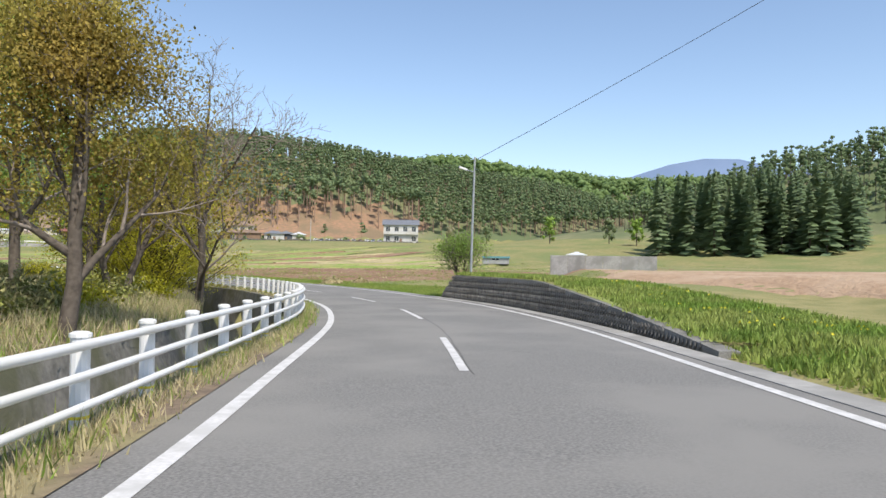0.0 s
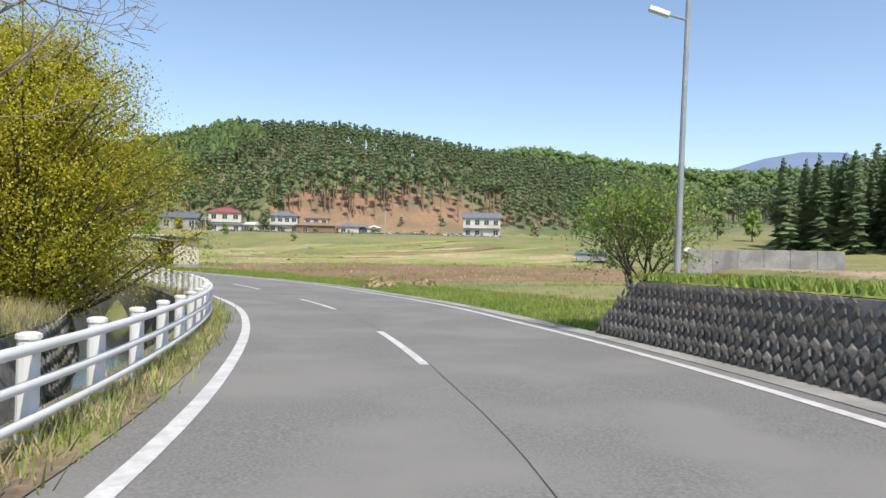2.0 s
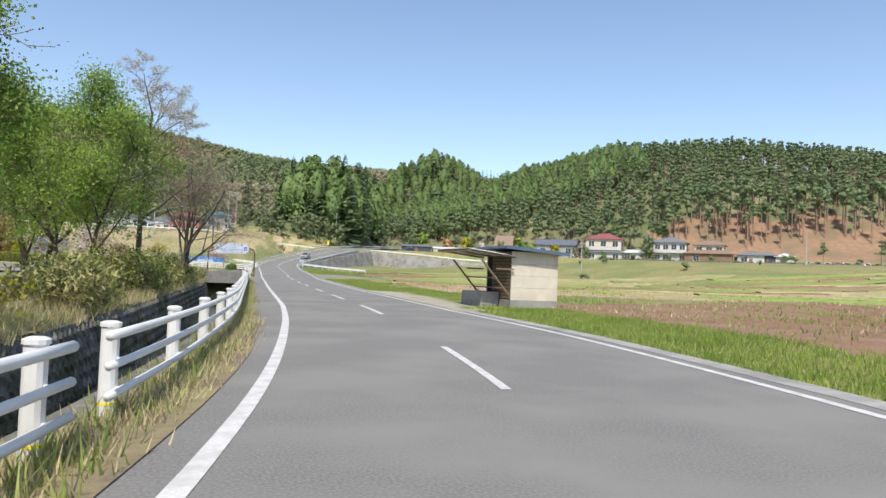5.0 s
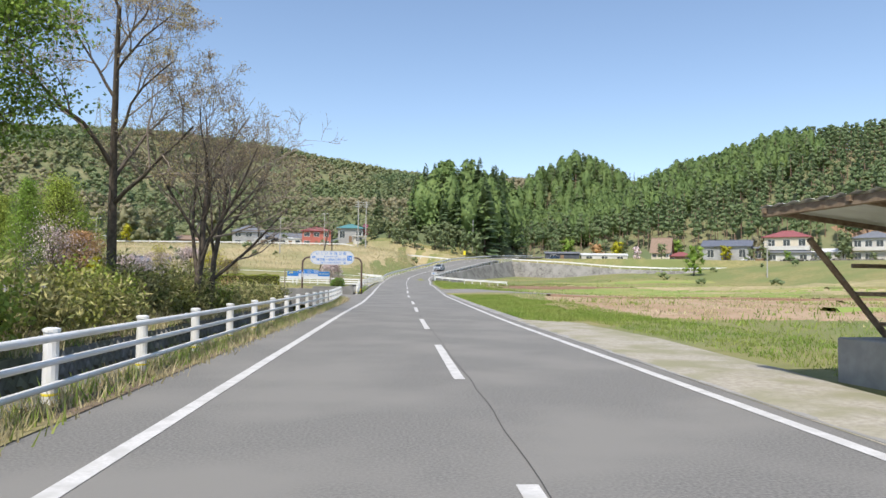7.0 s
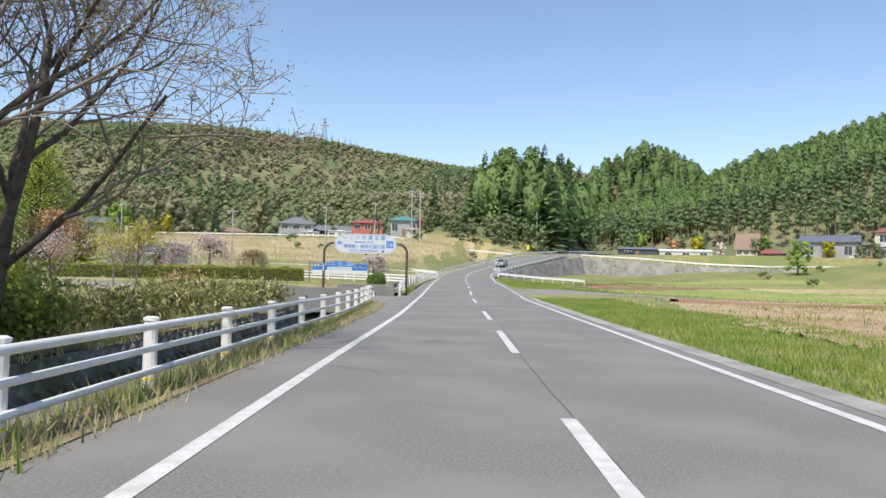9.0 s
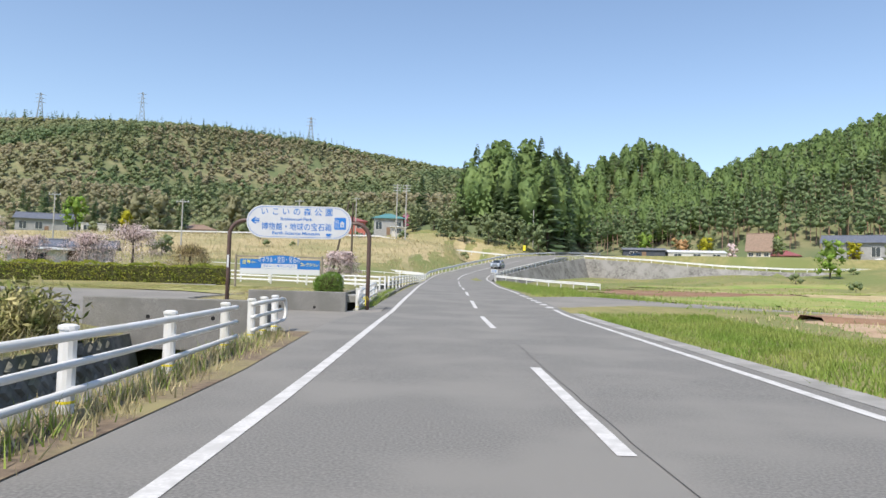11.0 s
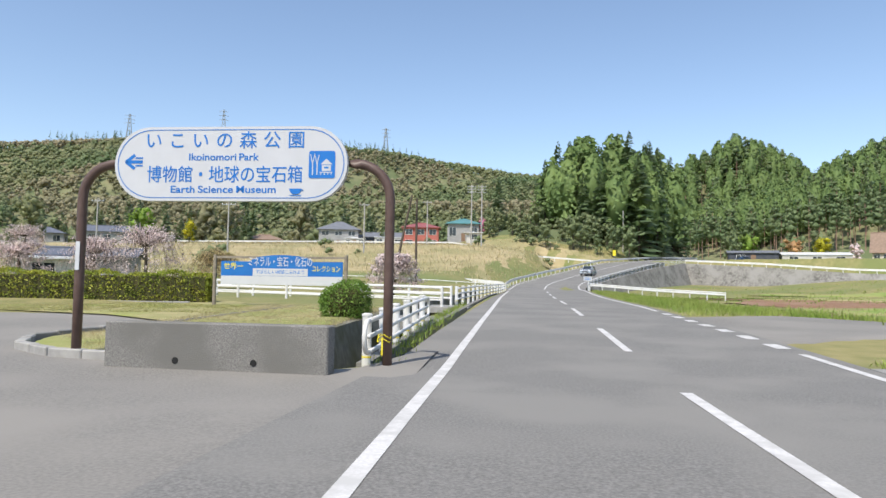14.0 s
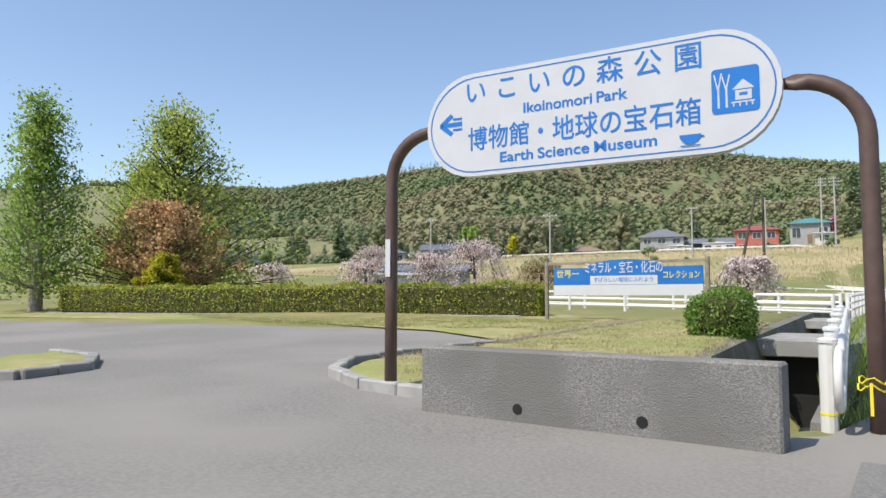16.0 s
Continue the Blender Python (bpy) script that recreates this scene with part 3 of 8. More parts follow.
def pipe_fence(q0, q1, spacing, off, name_label, heights=(0.70, 0.46, 0.22), step=None, end_loop=False):
    p0, _ = at_arc(q0, off)
    f = thing("pipe_fence", p0.x, p0.y, p0.z, 0, name_label, "fence")
    n = max(1, round((q1 - q0) / spacing))
    for k in range(n + 1):
        q = q0 + (q1 - q0) * k / n
        p, a = at_arc(q, off)
        ob = part("post", POST, None, f, m=Matrix.Translation(p - p0) @ pose(0, 0, 0, 0, 0, a))
        for h in heights:
            part("bracket", CLAMP, None, ob, m=pose(0, 0, h))
        part("reflective_band", BAND, None, ob)
    s = list(np.arange(q0 - 0.35, q1 + 0.35, 0.75)) + [q1 + 0.35]
    for h in heights:
        g = Geo()
        pts = []
        for q in s:
            p, a = at_arc(q, off)
            nrm = Vector((math.cos(radians(a)), math.sin(radians(a)), 0))
            pts.append(p - p0 + nrm * 0.10 + Vector((0, 0, h)))
        g.tube(pts, 0.037 if h < 0.6 else 0.042, 8)
        part("rail", g, M["white_paint"], f, shade=True)
    for q, sg in ((q1 + 0.33, 1.0), (q0 - 0.33, -1.0)):
        if end_loop and (end_loop == 2 or sg > 0):
            p, a = at_arc(q, off)
            nrm = Vector((math.cos(radians(a)), math.sin(radians(a)), 0))
            fwd = Vector((-nrm.y, nrm.x, 0)) * sg
            top, low = heights[0], heights[-1]
            pts = [p - p0 + nrm * 0.10 + fwd * (0.34 * math.sin(u) ** 0.6 if u not in (0.0, math.pi) else 0.0) + Vector((0, 0, (top + low) / 2 + (top - low) / 2 * math.cos(u))) for u in [math.pi * k / 12 for k in range(13)]]
            part("end_loop", Geo().tube(pts, 0.038, 8), M["white_paint"], f, shade=True)
    return f


pipe_fence(arc_y(-112), arc_y(-41), 1.5, FENCE_OFF, "white three-rail pipe fence curving along the canal")
pipe_fence(arc_y(-41) + 1.5, arc_y(24.3), 2.62, FENCE_OFF, "white three-rail pipe fence along the straight canal")
pipe_fence(arc_y(24.3) + 1.9, arc_y(28.35), 1.5, FENCE_OFF, "short white pipe fence end beside the side road", end_loop=1)


# ---- canal ----
def canal_wall(i0, i1, off_top, off_bot, z_top, z_bot, name, label, material, cap=0.3):
    """A leaning wall along the road's line with a coping."""
    V, F = [], []
    for i in range(i0, i1 + 1):
        p, n, zr = ROAD[i], NOR[i], float(road_z(ROAD[i, 1]))
        ot, ob = float(off_top(p[1])), float(off_bot(p[1]))
        sgn = 1 if ob > ot else -1
        for o, z in ((ot - sgn * cap, -2.3), (ot - sgn * cap, z_top), (ot, z_top), (ob, z_bot)):
            V.append((p[0] + n[0] * o, p[1] + n[1] * o, z + zr))
    m = i1 - i0
    for a in range(m):
        for k in range(3):
            F.append((a * 4 + k, a * 4 + k + 1, a * 4 + 5 + k, a * 4 + 4 + k))
    F += [(0, 3, 2, 1), (m * 4, m * 4 + 1, m * 4 + 2, m * 4 + 3)]
    return tagged(new(name, np_mesh(name, V, F, material)), label, "canal wall", "", "structure")


c0, c1 = station(-118), station(29.0)
canal_wall(c0, c1, lambda y: FENCE_OFF(y) - 0.42, lambda y: FENCE_OFF(y) - 0.75, 0.02, -2.1, "canal_wall_near", "grey stone canal wall below the fence", M["canal_stone"], 0.35)
canal_wall(c0, c1, lambda y: FENCE_OFF(y) - 3.55, lambda y: FENCE_OFF(y) - 3.1, -0.22, -2.1, "canal_wall_far", "dark stone canal wall on the park side", M["canal_stone"], 0.35)
wv, wf = ribbon(c0, c1, 0, 0, -1.75, 0.0, 2, lambda y: FENCE_OFF(y) - 3.3, lambda y: FENCE_OFF(y) - 0.6)
tagged(new("water", np_mesh("water", wv, wf, M["water"])), "shallow water in the canal", "water", "", "structure")
bv, bf = ribbon(c0, c1, 0, 0, 0.10, 0.0, 5, lambda y: FENCE_OFF(y) - 6.6, lambda y: FENCE_OFF(y) - 3.58)
bv = [(x, y, z - 0.31 * (k % 5 / 4) ** 1.5 + 0.05 * math.sin(x * 1.7 + y)) for k, (x, y, z) in enumerate(bv)]
tagged(new("canal_bank", np_mesh("canal_bank", bv, bf, M["grove_floor"], None, True)), "rough grassy bank along the park side of the canal", "bank", "", "structure")
edge_pts = [at_arc(v, lambda y: float(FENCE_OFF(y)) - 6.3)[0] for v in np.linspace(arc_y(-112), arc_y(9), 24)]
back_pts = [at_arc(v, -24.0)[0] for v in np.linspace(arc_y(9), arc_y(-112), 12)]
draped("grove_floor", [(p.x, p.y) for p in edge_pts + back_pts], M["grove_floor"], "brown leaf-strewn ground under the grove", "ground", lift=0.05, step=1.0)
d0, d1 = station(38.2), station(97)
canal_wall(d0, d1, lambda y: -4.5, lambda y: -4.7, 0.02, -2.1, "canal_wall_near", "grey canal wall beyond the side road", M["concrete_dark"], 0.2)
canal_wall(d0, d1, lambda y: -6.2, lambda y: -5.7, 0.12, -2.1, "canal_wall_far", "dark canal wall beyond the side road", M["canal_stone"], 0.3)
wv, wf = ribbon(d0, d1, -5.9, -4.6, -1.75)
tagged(new("water", np_mesh("water", wv, wf, M["water"])), "shallow water in the canal", "water", "", "structure")


# squared stones laid diamond-wise on the park-side wall
R5 = np.random.default_rng(55)
V, F = [], []
for q in np.arange(arc_y(-60), arc_y(28.5), 0.42):
    for k in range(5):
        qq = q + 0.21 * (k % 2)
        x, y = float(np.interp(qq, ARC, ROAD[:, 0])), float(np.interp(qq, ARC, ROAD[:, 1]))
        n = np.array([np.interp(qq, ARC, NOR[:, 0]), np.interp(qq, ARC, NOR[:, 1])])
        tn = np.array([-n[1], n[0]])
        z = -0.42 - 0.3 * k
        o = float(FENCE_OFF(y)) - 3.55 + 0.45 * (-0.22 - z) / 1.88 + 0.012
        z += float(road_z(y))
        c = np.array([x, y]) + n * o
        r, t = R5.uniform(0.17, 0.2), R5.uniform(0.03, 0.07)
        b = len(V)
        for du, dz, dn in ((-r, 0, 0), (0, -r * 0.9, 0), (r, 0, 0), (0, r * 0.9, 0), (-r * 0.6, 0, t), (0, -r * 0.55, t), (r * 0.6, 0, t), (0, r * 0.55, t)):
            p = c + tn * du + n * (dn - 0.2 * dz)
            V.append((p[0], p[1], z + dz))
        F += [(b + 4, b + 5, b + 6, b + 7), (b, b + 1, b + 5, b + 4), (b + 1, b + 2, b + 6, b + 5), (b + 2, b + 3, b + 7, b + 6), (b + 3, b, b + 4, b + 7)]
tagged(new("canal_stonework", np_mesh("canal_stonework", V, F, M["canal_stone"])), "dark squared stones set diamond-wise in the canal wall", "stonework", "", "stuff")

# ---- side road with its concrete parapets and the big sign ----
SIDE_ROAD = [(-2.3, 24.6), (-3.75, 28.95), (-9.2, 29.3), (-16, 27.5), (-30, 26), (-60, 30), (-60, 54), (-34, 51.5), (-12, 54.5), (-5.4, 52.5), (-5.1, 45), (-5.2, 40), (-5.2, 37.6), (-3.3, 37.35), (-2.3, 41.0)]


def parapet(name, x0, y0, x1, y1, h, label, z=0.1):
    d = math.hypot(x1 - x0, y1 - y0)
    a = math.degrees(math.atan2(y1 - y0, x1 - x0))
    t = thing(name, x0, y0, z, a, label, "concrete wall")
    g = Geo().box(0, -0.15, -0.6, d, 0.15, h, bev=0.02)
    part("wall_body", g, M["concrete_dark"], t)
    for k in (0.45, 0.8):
        # drain holes as flat discs, the shade inside them painted black
        hole = Geo().tube([(d * k - 0.4, -0.157, 0.16), (d * k - 0.4, -0.149, 0.16)], 0.05, 10)
        part("drain_hole", hole, M["dark"], t)
    return t


parapet("concrete_parapet", -6.85, 37.2, -3.45, 36.95, 0.7, "low weathered concrete parapet over the canal")
parapet("concrete_parapet", -8.6, 29.35, -4.2, 29.1, 0.6, "low weathered concrete parapet over the canal")

SX0, SX1, SY = -7.83, -2.84, 37.9


def park_sign():
    t = thing("park_sign", (SX0 + SX1) / 2, SY, 0.2, 0.6, "white park sign with blue lettering on a brown arch", "sign")
    w = (SX1 - SX0) / 2
    top, R = 3.05, 0.55
    for s, nm in ((-1, "post"), (1, "post")):
        g = Geo()
        pts = [(s * w, 0, -0.4), (s * w, 0, 1.2), (s * w, 0, top - R)]
        for k in range(1, 9):
            a = k / 8 * math.pi / 2
            pts.append((s * (w - R + R * math.cos(a)), 0, top - R + R * math.sin(a)))
        pts.append((s * (1.62), 0, top))
        g.tube(pts, 0.075, 12)
        part(nm, g, M["post_brown"], t, shade=True)
    # panel with round ends
    hw, hh, zc = 1.86, 0.58, 3.02
    V, F = [], []
    ring = []
    for k in range(17):
        a = -math.pi / 2 + math.pi * k / 16
        ring.append((hw - hh + hh * math.cos(a), hh * math.sin(a)))
    for k in range(17):
        a = math.pi / 2 + math.pi * k / 16
        ring.append((-(hw - hh) + hh * math.cos(a), hh * math.sin(a)))
    n = len(ring)
    def slab(k, y0, y1):
        V = [(x * k[0], y0, zc + z * k[1]) for x, z in ring] + [(x * k[0], y1, zc + z * k[1]) for x, z in ring]
        F = [tuple(range(n)), tuple(range(2 * n - 1, n - 1, -1))] + [(a, n + a, n + (a + 1) % n, (a + 1) % n) for a in range(n)]
        return Geo().add(V, F)
    panel = part("panel", slab((1, 1), -0.20, -0.09), M["sign_white"], t)
    # thin blue border
    ro = [(x * 0.975, z * 0.925) for x, z in ring]
    ri = [(x * 0.968, z * 0.905) for x, z in ring]
    V = [(x, -0.2035, zc + z) for x, z in ro] + [(x, -0.2035, zc + z) for x, z in ri]
    part("border", Geo().add(V, [(a, (a + 1) % n, n + (a + 1) % n, n + a) for a in range(n)]), M["sign_blue"], panel)
    return t, panel, zc


sign, panel, ZC = park_sign()


def lettering(text, x, z, size, width, material, parent, y=-0.204):
    """Writing in the built-in font on a face that looks along -y, centred at x, z: each Japanese sign or each Latin word is a part."""
    latin = text.isascii()
    bits = text.split(" ") if latin else list(text)
    made = []
    for bit in bits:
        cu = bpy.data.curves.new("text", "FONT")
        cu.body, cu.size, cu.align_x, cu.align_y, cu.extrude, cu.offset = bit, size, "LEFT", "CENTER", 0.001, 0.0022 if latin else 0.0015
        tmp = bpy.data.objects.new("text", cu)
        me = bpy.data.meshes.new_from_object(tmp)
        bpy.data.objects.remove(tmp)
        made.append(me)
    if latin:
        spans = [(min(v.co.x for v in m.vertices), max(v.co.x for v in m.vertices)) for m in made]
        gap = size * 0.28
        total = sum(b - a for a, b in spans) + gap * (len(made) - 1)
        k, pen = width / total, x - width / 2
        starts = []
        for a, b in spans:
            starts.append(pen - a * k)
            pen += (b - a + gap) * k
    else:
        pitch = width / len(made)
        k = min(1.0, pitch / size)
        starts = []
        for n, m in enumerate(made):
            a, b = min(v.co.x for v in m.vertices), max(v.co.x for v in m.vertices)
            starts.append(x - width / 2 + pitch * (n + 0.5) - (a + b) / 2 * k)
    for me, x0 in zip(made, starts):
        for v in me.vertices:
            v.co = Vector((v.co.x * k + x0, y - v.co.z, v.co.y + z))
        me.materials.clear()
        me.materials.append(material)
        ob = new("word" if latin else "character", me)
        ob.parent = parent


BLUE = M["sign_blue"]
lettering("いこいの森公園", -0.085, ZC + 0.35, 0.285, 2.66, BLUE, panel)
lettering("Ikoinomori Park", -0.09, ZC + 0.10, 0.155, 1.12, BLUE, panel)
lettering("博物館・地球の宝石箱", -0.08, ZC - 0.185, 0.28, 2.5, BLUE, panel)
lettering("Earth Science Museum", -0.09, ZC - 0.405, 0.155, 1.68, BLUE, panel)
# arrow
g = Geo()
def bar(x0, z0, x1, z1, w, y=-0.2045):
    d = Vector((x1 - x0, z1 - z0)).normalized()
    n = Vector((-d.y, d.x)) * w / 2
    return [(x0 + n.x, y, z0 + n.y), (x0 - n.x, y, z0 - n.y), (x1 - n.x, y, z1 - n.y), (x1 + n.x, y, z1 + n.y)], [(0, 1, 2, 3)]
zA = ZC + 0.03
for q in ((-1.66, zA, -1.40, zA, 0.05), (-1.68, zA - 0.005, -1.53, zA + 0.11, 0.05), (-1.68, zA + 0.005, -1.53, zA - 0.11, 0.05), (-1.52, zA + 0.06, -1.40, zA + 0.06, 0.025), (-1.52, zA - 0.06, -1.40, zA - 0.06, 0.025)):
    g.add(*bar(*q))
part("arrow", g, BLUE, panel)
ZP = ZC - 0.075
# pictogram: blue square with a white hut and trees, and a cup
corner = [(1.465 + sx * 0.17 + 0.035 * math.cos(q), ZP + 0.06 + sz * 0.175 + 0.035 * math.sin(q)) for sx, sz, q0 in ((1, 1, 0), (-1, 1, 1.571), (-1, -1, 3.142), (1, -1, 4.712)) for q in (q0, q0 + 0.52, q0 + 1.05, q0 + 1.571)]
n = len(corner)
g = Geo().add([(x, -0.2065, z) for x, z in corner] + [(x, -0.198, z) for x, z in corner], [tuple(range(n))] + [(k, n + k, n + (k + 1) % n, (k + 1) % n) for k in range(n)])
pic = part("pictogram", g, BLUE, panel)
yy = -0.208
g = Geo()
g.add([(1.44, yy, ZP + 0.06), (1.63, yy, ZP + 0.06), (1.535, yy, ZP + 0.15)], [(0, 1, 2)])
part("hut_roof", g, M["sign_white"], pic)
g = Geo().add([(1.465, yy, ZP - 0.04), (1.605, yy, ZP - 0.04), (1.605, yy, ZP + 0.05), (1.465, yy, ZP + 0.05)], [(0, 1, 2, 3)])
hut = part("hut_wall", g, M["sign_white"], pic)
part("hut_window", Geo().add(*bar(1.50, ZP + 0.012, 1.57, ZP + 0.012, 0.03, yy - 0.001)), BLUE, hut)
part("hut_deck", Geo().add(*bar(1.43, ZP - 0.06, 1.63, ZP - 0.06, 0.014, yy)), M["sign_white"], pic)
for x in (1.45, 1.505, 1.56, 1.61):
    part("hut_stilt", Geo().add(*bar(x, ZP - 0.10, x, ZP - 0.068, 0.012, yy)), M["sign_white"], pic)
for x, k in ((1.32, 1), (1.39, 0.9)):
    g = Geo().add(*bar(x, ZP - 0.10, x, ZP + 0.12 * k, 0.018, yy))
    g.add(*bar(x, ZP + 0.05, x - 0.035, ZP + 0.22 * k, 0.012, yy))
    g.add(*bar(x, ZP + 0.08, x + 0.03, ZP + 0.23 * k, 0.012, yy))
    part("tree_symbol", g, M["sign_white"], pic)
g = Geo()
V = [(1.02, yy, ZP - 0.31), (1.22, yy, ZP - 0.31)] + [(1.12 + 0.10 * math.cos(a), yy, ZP - 0.31 - 0.09 * math.sin(a)) for a in np.linspace(0, math.pi, 10)]
g.add(V[2:], [tuple(range(10))])
g.add(*bar(1.03, ZP - 0.415, 1.21, ZP - 0.415, 0.012, yy))
g.add(*bar(1.21, ZP - 0.33, 1.245, ZP - 0.335, 0.015, yy))
part("cup_symbol", g, BLUE, panel, m=pose(-0.06, 0, 0))


# ---- farm shelter on the right ----
def shelter():
    t = thing("farm_shelter", 8.78, -14.7, 0.05, 7.0, "cream-walled farm shelter with a lean-to canopy", "shed")
    cream = mat("cream_panel_wall", (0.66, 0.61, 0.50), (0.60, 0.555, 0.45), scale=3, rough=0.8, c3=(0.55, 0.50, 0.41), scale3=0.7)
    roofm = mat("dark_metal_roof", (0.06, 0.085, 0.12), (0.09, 0.11, 0.14), scale=4, rough=0.45, spec=0.5)
    white = mat("white_corrugated_sheet", (0.70, 0.71, 0.70), (0.62, 0.62, 0.61), scale=3, rough=0.5)
    wood = mat("weathered_timber", (0.17, 0.12, 0.08), (0.25, 0.19, 0.13), scale=12, rough=0.9)
    slat = mat("brown_louvre", (0.13, 0.095, 0.07), (0.18, 0.14, 0.10), scale=8, rough=0.8)
    # closed room: x from -1.0 to 1.25, y from -1.2 to 1.3 in its own frame
    for k in range(4):
        z = 0.25 + k * 0.53
        part("wall_panel", Geo().box(-1.1, -1.25, z, 1.2, -1.19, z + 0.522, bev=0.006), cream, t)
        part("wall_panel", Geo().box(1.14, -1.185, z, 1.2, 1.25, z + 0.522, bev=0.006), cream, t)
    part("plinth", Geo().box(-1.12, -1.27, -0.3, 1.22, 1.27, 0.245, bev=0.01), M["concrete"], t)
    part("back_wall", Geo().box(-1.1, 1.19, 0.25, 1.135, 1.25, 2.37), cream, t)
    for k in range(14):
        z = 0.3 + k * 0.148
        part("louvre", Geo().box(-1.13, -1.18, z, -1.10, 0.6, z + 0.12, bev=0.004), slat, t)
    # added black panel, paints the shade seen between the louvres
    part("inner_wall", Geo().box(-1.09, -1.185, 0.25, -1.04, 1.18, 2.36), M["dark"], t)
    # main roof
    g = Geo()
    rx = pose(0, 0, 2.44, 0, 3.5, 0)
    g.box(-1.55, -1.6, -0.05, 1.55, 1.6, 0.05, m=rx, bev=0.012)
    roof = part("roof", g, roofm, t)
    part("roof_edge", Geo().box(-1.58, -1.63, -0.08, 1.58, -1.60, 0.06, m=rx), mat("blue_grey_trim", (0.10, 0.16, 0.24), rough=0.5), roof)
    # canopy over the open side, towards -x
    rx2 = pose(-1.1, 0, 2.17, 0, 6.0, 0)
    g = Geo()
    n = 24
    V, F = [], []
    for k in range(n + 1):
        y = -1.5 + 3.4 * k / n
        dz = 0.018 * (1 if k % 2 else -1)
        V += [tuple(rx2 @ Vector((-2.2, y, dz))), tuple(rx2 @ Vector((0.1, y, dz)))]
    F = [(2 * k, 2 * k + 1, 2 * k + 3, 2 * k + 2) for k in range(n)]
    g.add(V, F)
    canopy = part("canopy", g, white, t)
    for y in (-1.4, 0.2, 1.8):
        part("rafter", Geo().box(-2.2, y - 0.03, -0.1, 0.1, y + 0.03, -0.03, m=rx2), wood, t)
    part("beam", Geo().box(-2.15, -1.48, -0.14, -2.08, 1.88, -0.03, m=rx2), wood, t)
    for y in (-1.35, 1.75):
        part("brace", Geo().tube([(-1.25, y, 0.45), (-2.6, y, 1.95)], 0.045, 6), wood, t)
        part("tie", Geo().box(-1.9, y - 0.03, 1.55, -1.05, y + 0.03, 1.61), wood, t)
    part("cross_rail", Geo().tube([(-1.5, -1.35, 0.75), (-1.5, 1.75, 0.75)], 0.03, 6), wood, t)
    part("cross_rail", Geo().tube([(-1.85, -1.35, 1.18), (-1.85, 1.75, 1.18)], 0.03, 6), wood, t)
    part("bin_wall", Geo().box(-2.05, -0.2, -0.3, -1.15, 1.9, 0.55, bev=0.02), M["concrete"], t)
    return t


shelter()


# ---- trees ----
rng = np.random.default_rng(7)


def branches(height, spread, r0, seed, levels=4, forks=4, lean=(0, 0), start=0.3, up=0.35, stems=1):
    """Limbs of a broad-leaved tree as polylines with radii; returns limbs and twig ends."""
    R = np.random.default_rng(seed)
    limbs, tips = [], []

    def grow(p, d, length, r, lev):
        n = (7, 5, 4, 3, 2, 2)[lev]
        pts, rad, dirs = [p.copy()], [r], []
        q = p.copy()
        for k in range(n):
            d = d + R.normal(0, (0.06, 0.13, 0.17, 0.2, 0.22, 0.22)[lev], 3)
            d[2] += up * 0.14 if lev else 0.03
            d /= np.linalg.norm(d)
            q = q + d * length / n
            pts.append(q.copy())
            dirs.append(d.copy())
            rad.append(max(0.0065, r * (1 - 0.66 * (k + 1) / n)))
        limbs.append((pts, rad, lev))
        if lev >= levels:
            tips.extend((q, pts[-2]))
            return
        count = (forks + 3, forks, forks - 1, forks - 2, forks - 2)[lev]
        turn = R.random() * 6.283
        for k in range(count):
            f = (start if lev == 0 else 0.2) + (1 - (start if lev == 0 else 0.2)) * (k + R.random()) / count
            i = min(int(f * n), n - 1)
            base = pts[i] + (pts[i + 1] - pts[i]) * (f * n - i)
            turn += 2.4 + R.uniform(-0.5, 0.5)
            axis_ = dirs[i]
            u = np.cross(axis_, [0.3, 0.9, 0.31])
            u /= np.linalg.norm(u)
            side = u * math.cos(turn) + np.cross(axis_, u) * math.sin(turn)
            bend = radians(R.uniform(44, 66) - 22 * f if lev == 0 else R.uniform(32, 58))
            nd = axis_ * math.cos(bend) + side * math.sin(bend)
            nd[2] = nd[2] + 0.12 if nd[2] > -0.1 else nd[2] * 0.35
            ln = spread * (1 - 0.5 * max(0, (f - start) / (1 - start)) ** 1.3) * R.uniform(0.8, 1.15) if lev == 0 else length * (1 - 0.3 * f) * R.uniform(0.5, 0.78)
            grow(base, nd / np.linalg.norm(nd), ln, max(0.0075, rad[i] * R.uniform(0.5, 0.66)), lev + 1)

    for q in range(stems):
        a = 2 * math.pi * q / stems + seed
        tilt = 0.0 if stems == 1 else 0.3
        d = np.array([lean[0] + math.cos(a) * tilt, lean[1] + math.sin(a) * tilt, 1.0])
        grow(np.array([math.cos(a) * 0.15 * (stems > 1), math.sin(a) * 0.15 * (stems > 1), -0.2]), d / np.linalg.norm(d), height, r0 / (1 if stems == 1 else 1.3), 0)
    return limbs, tips


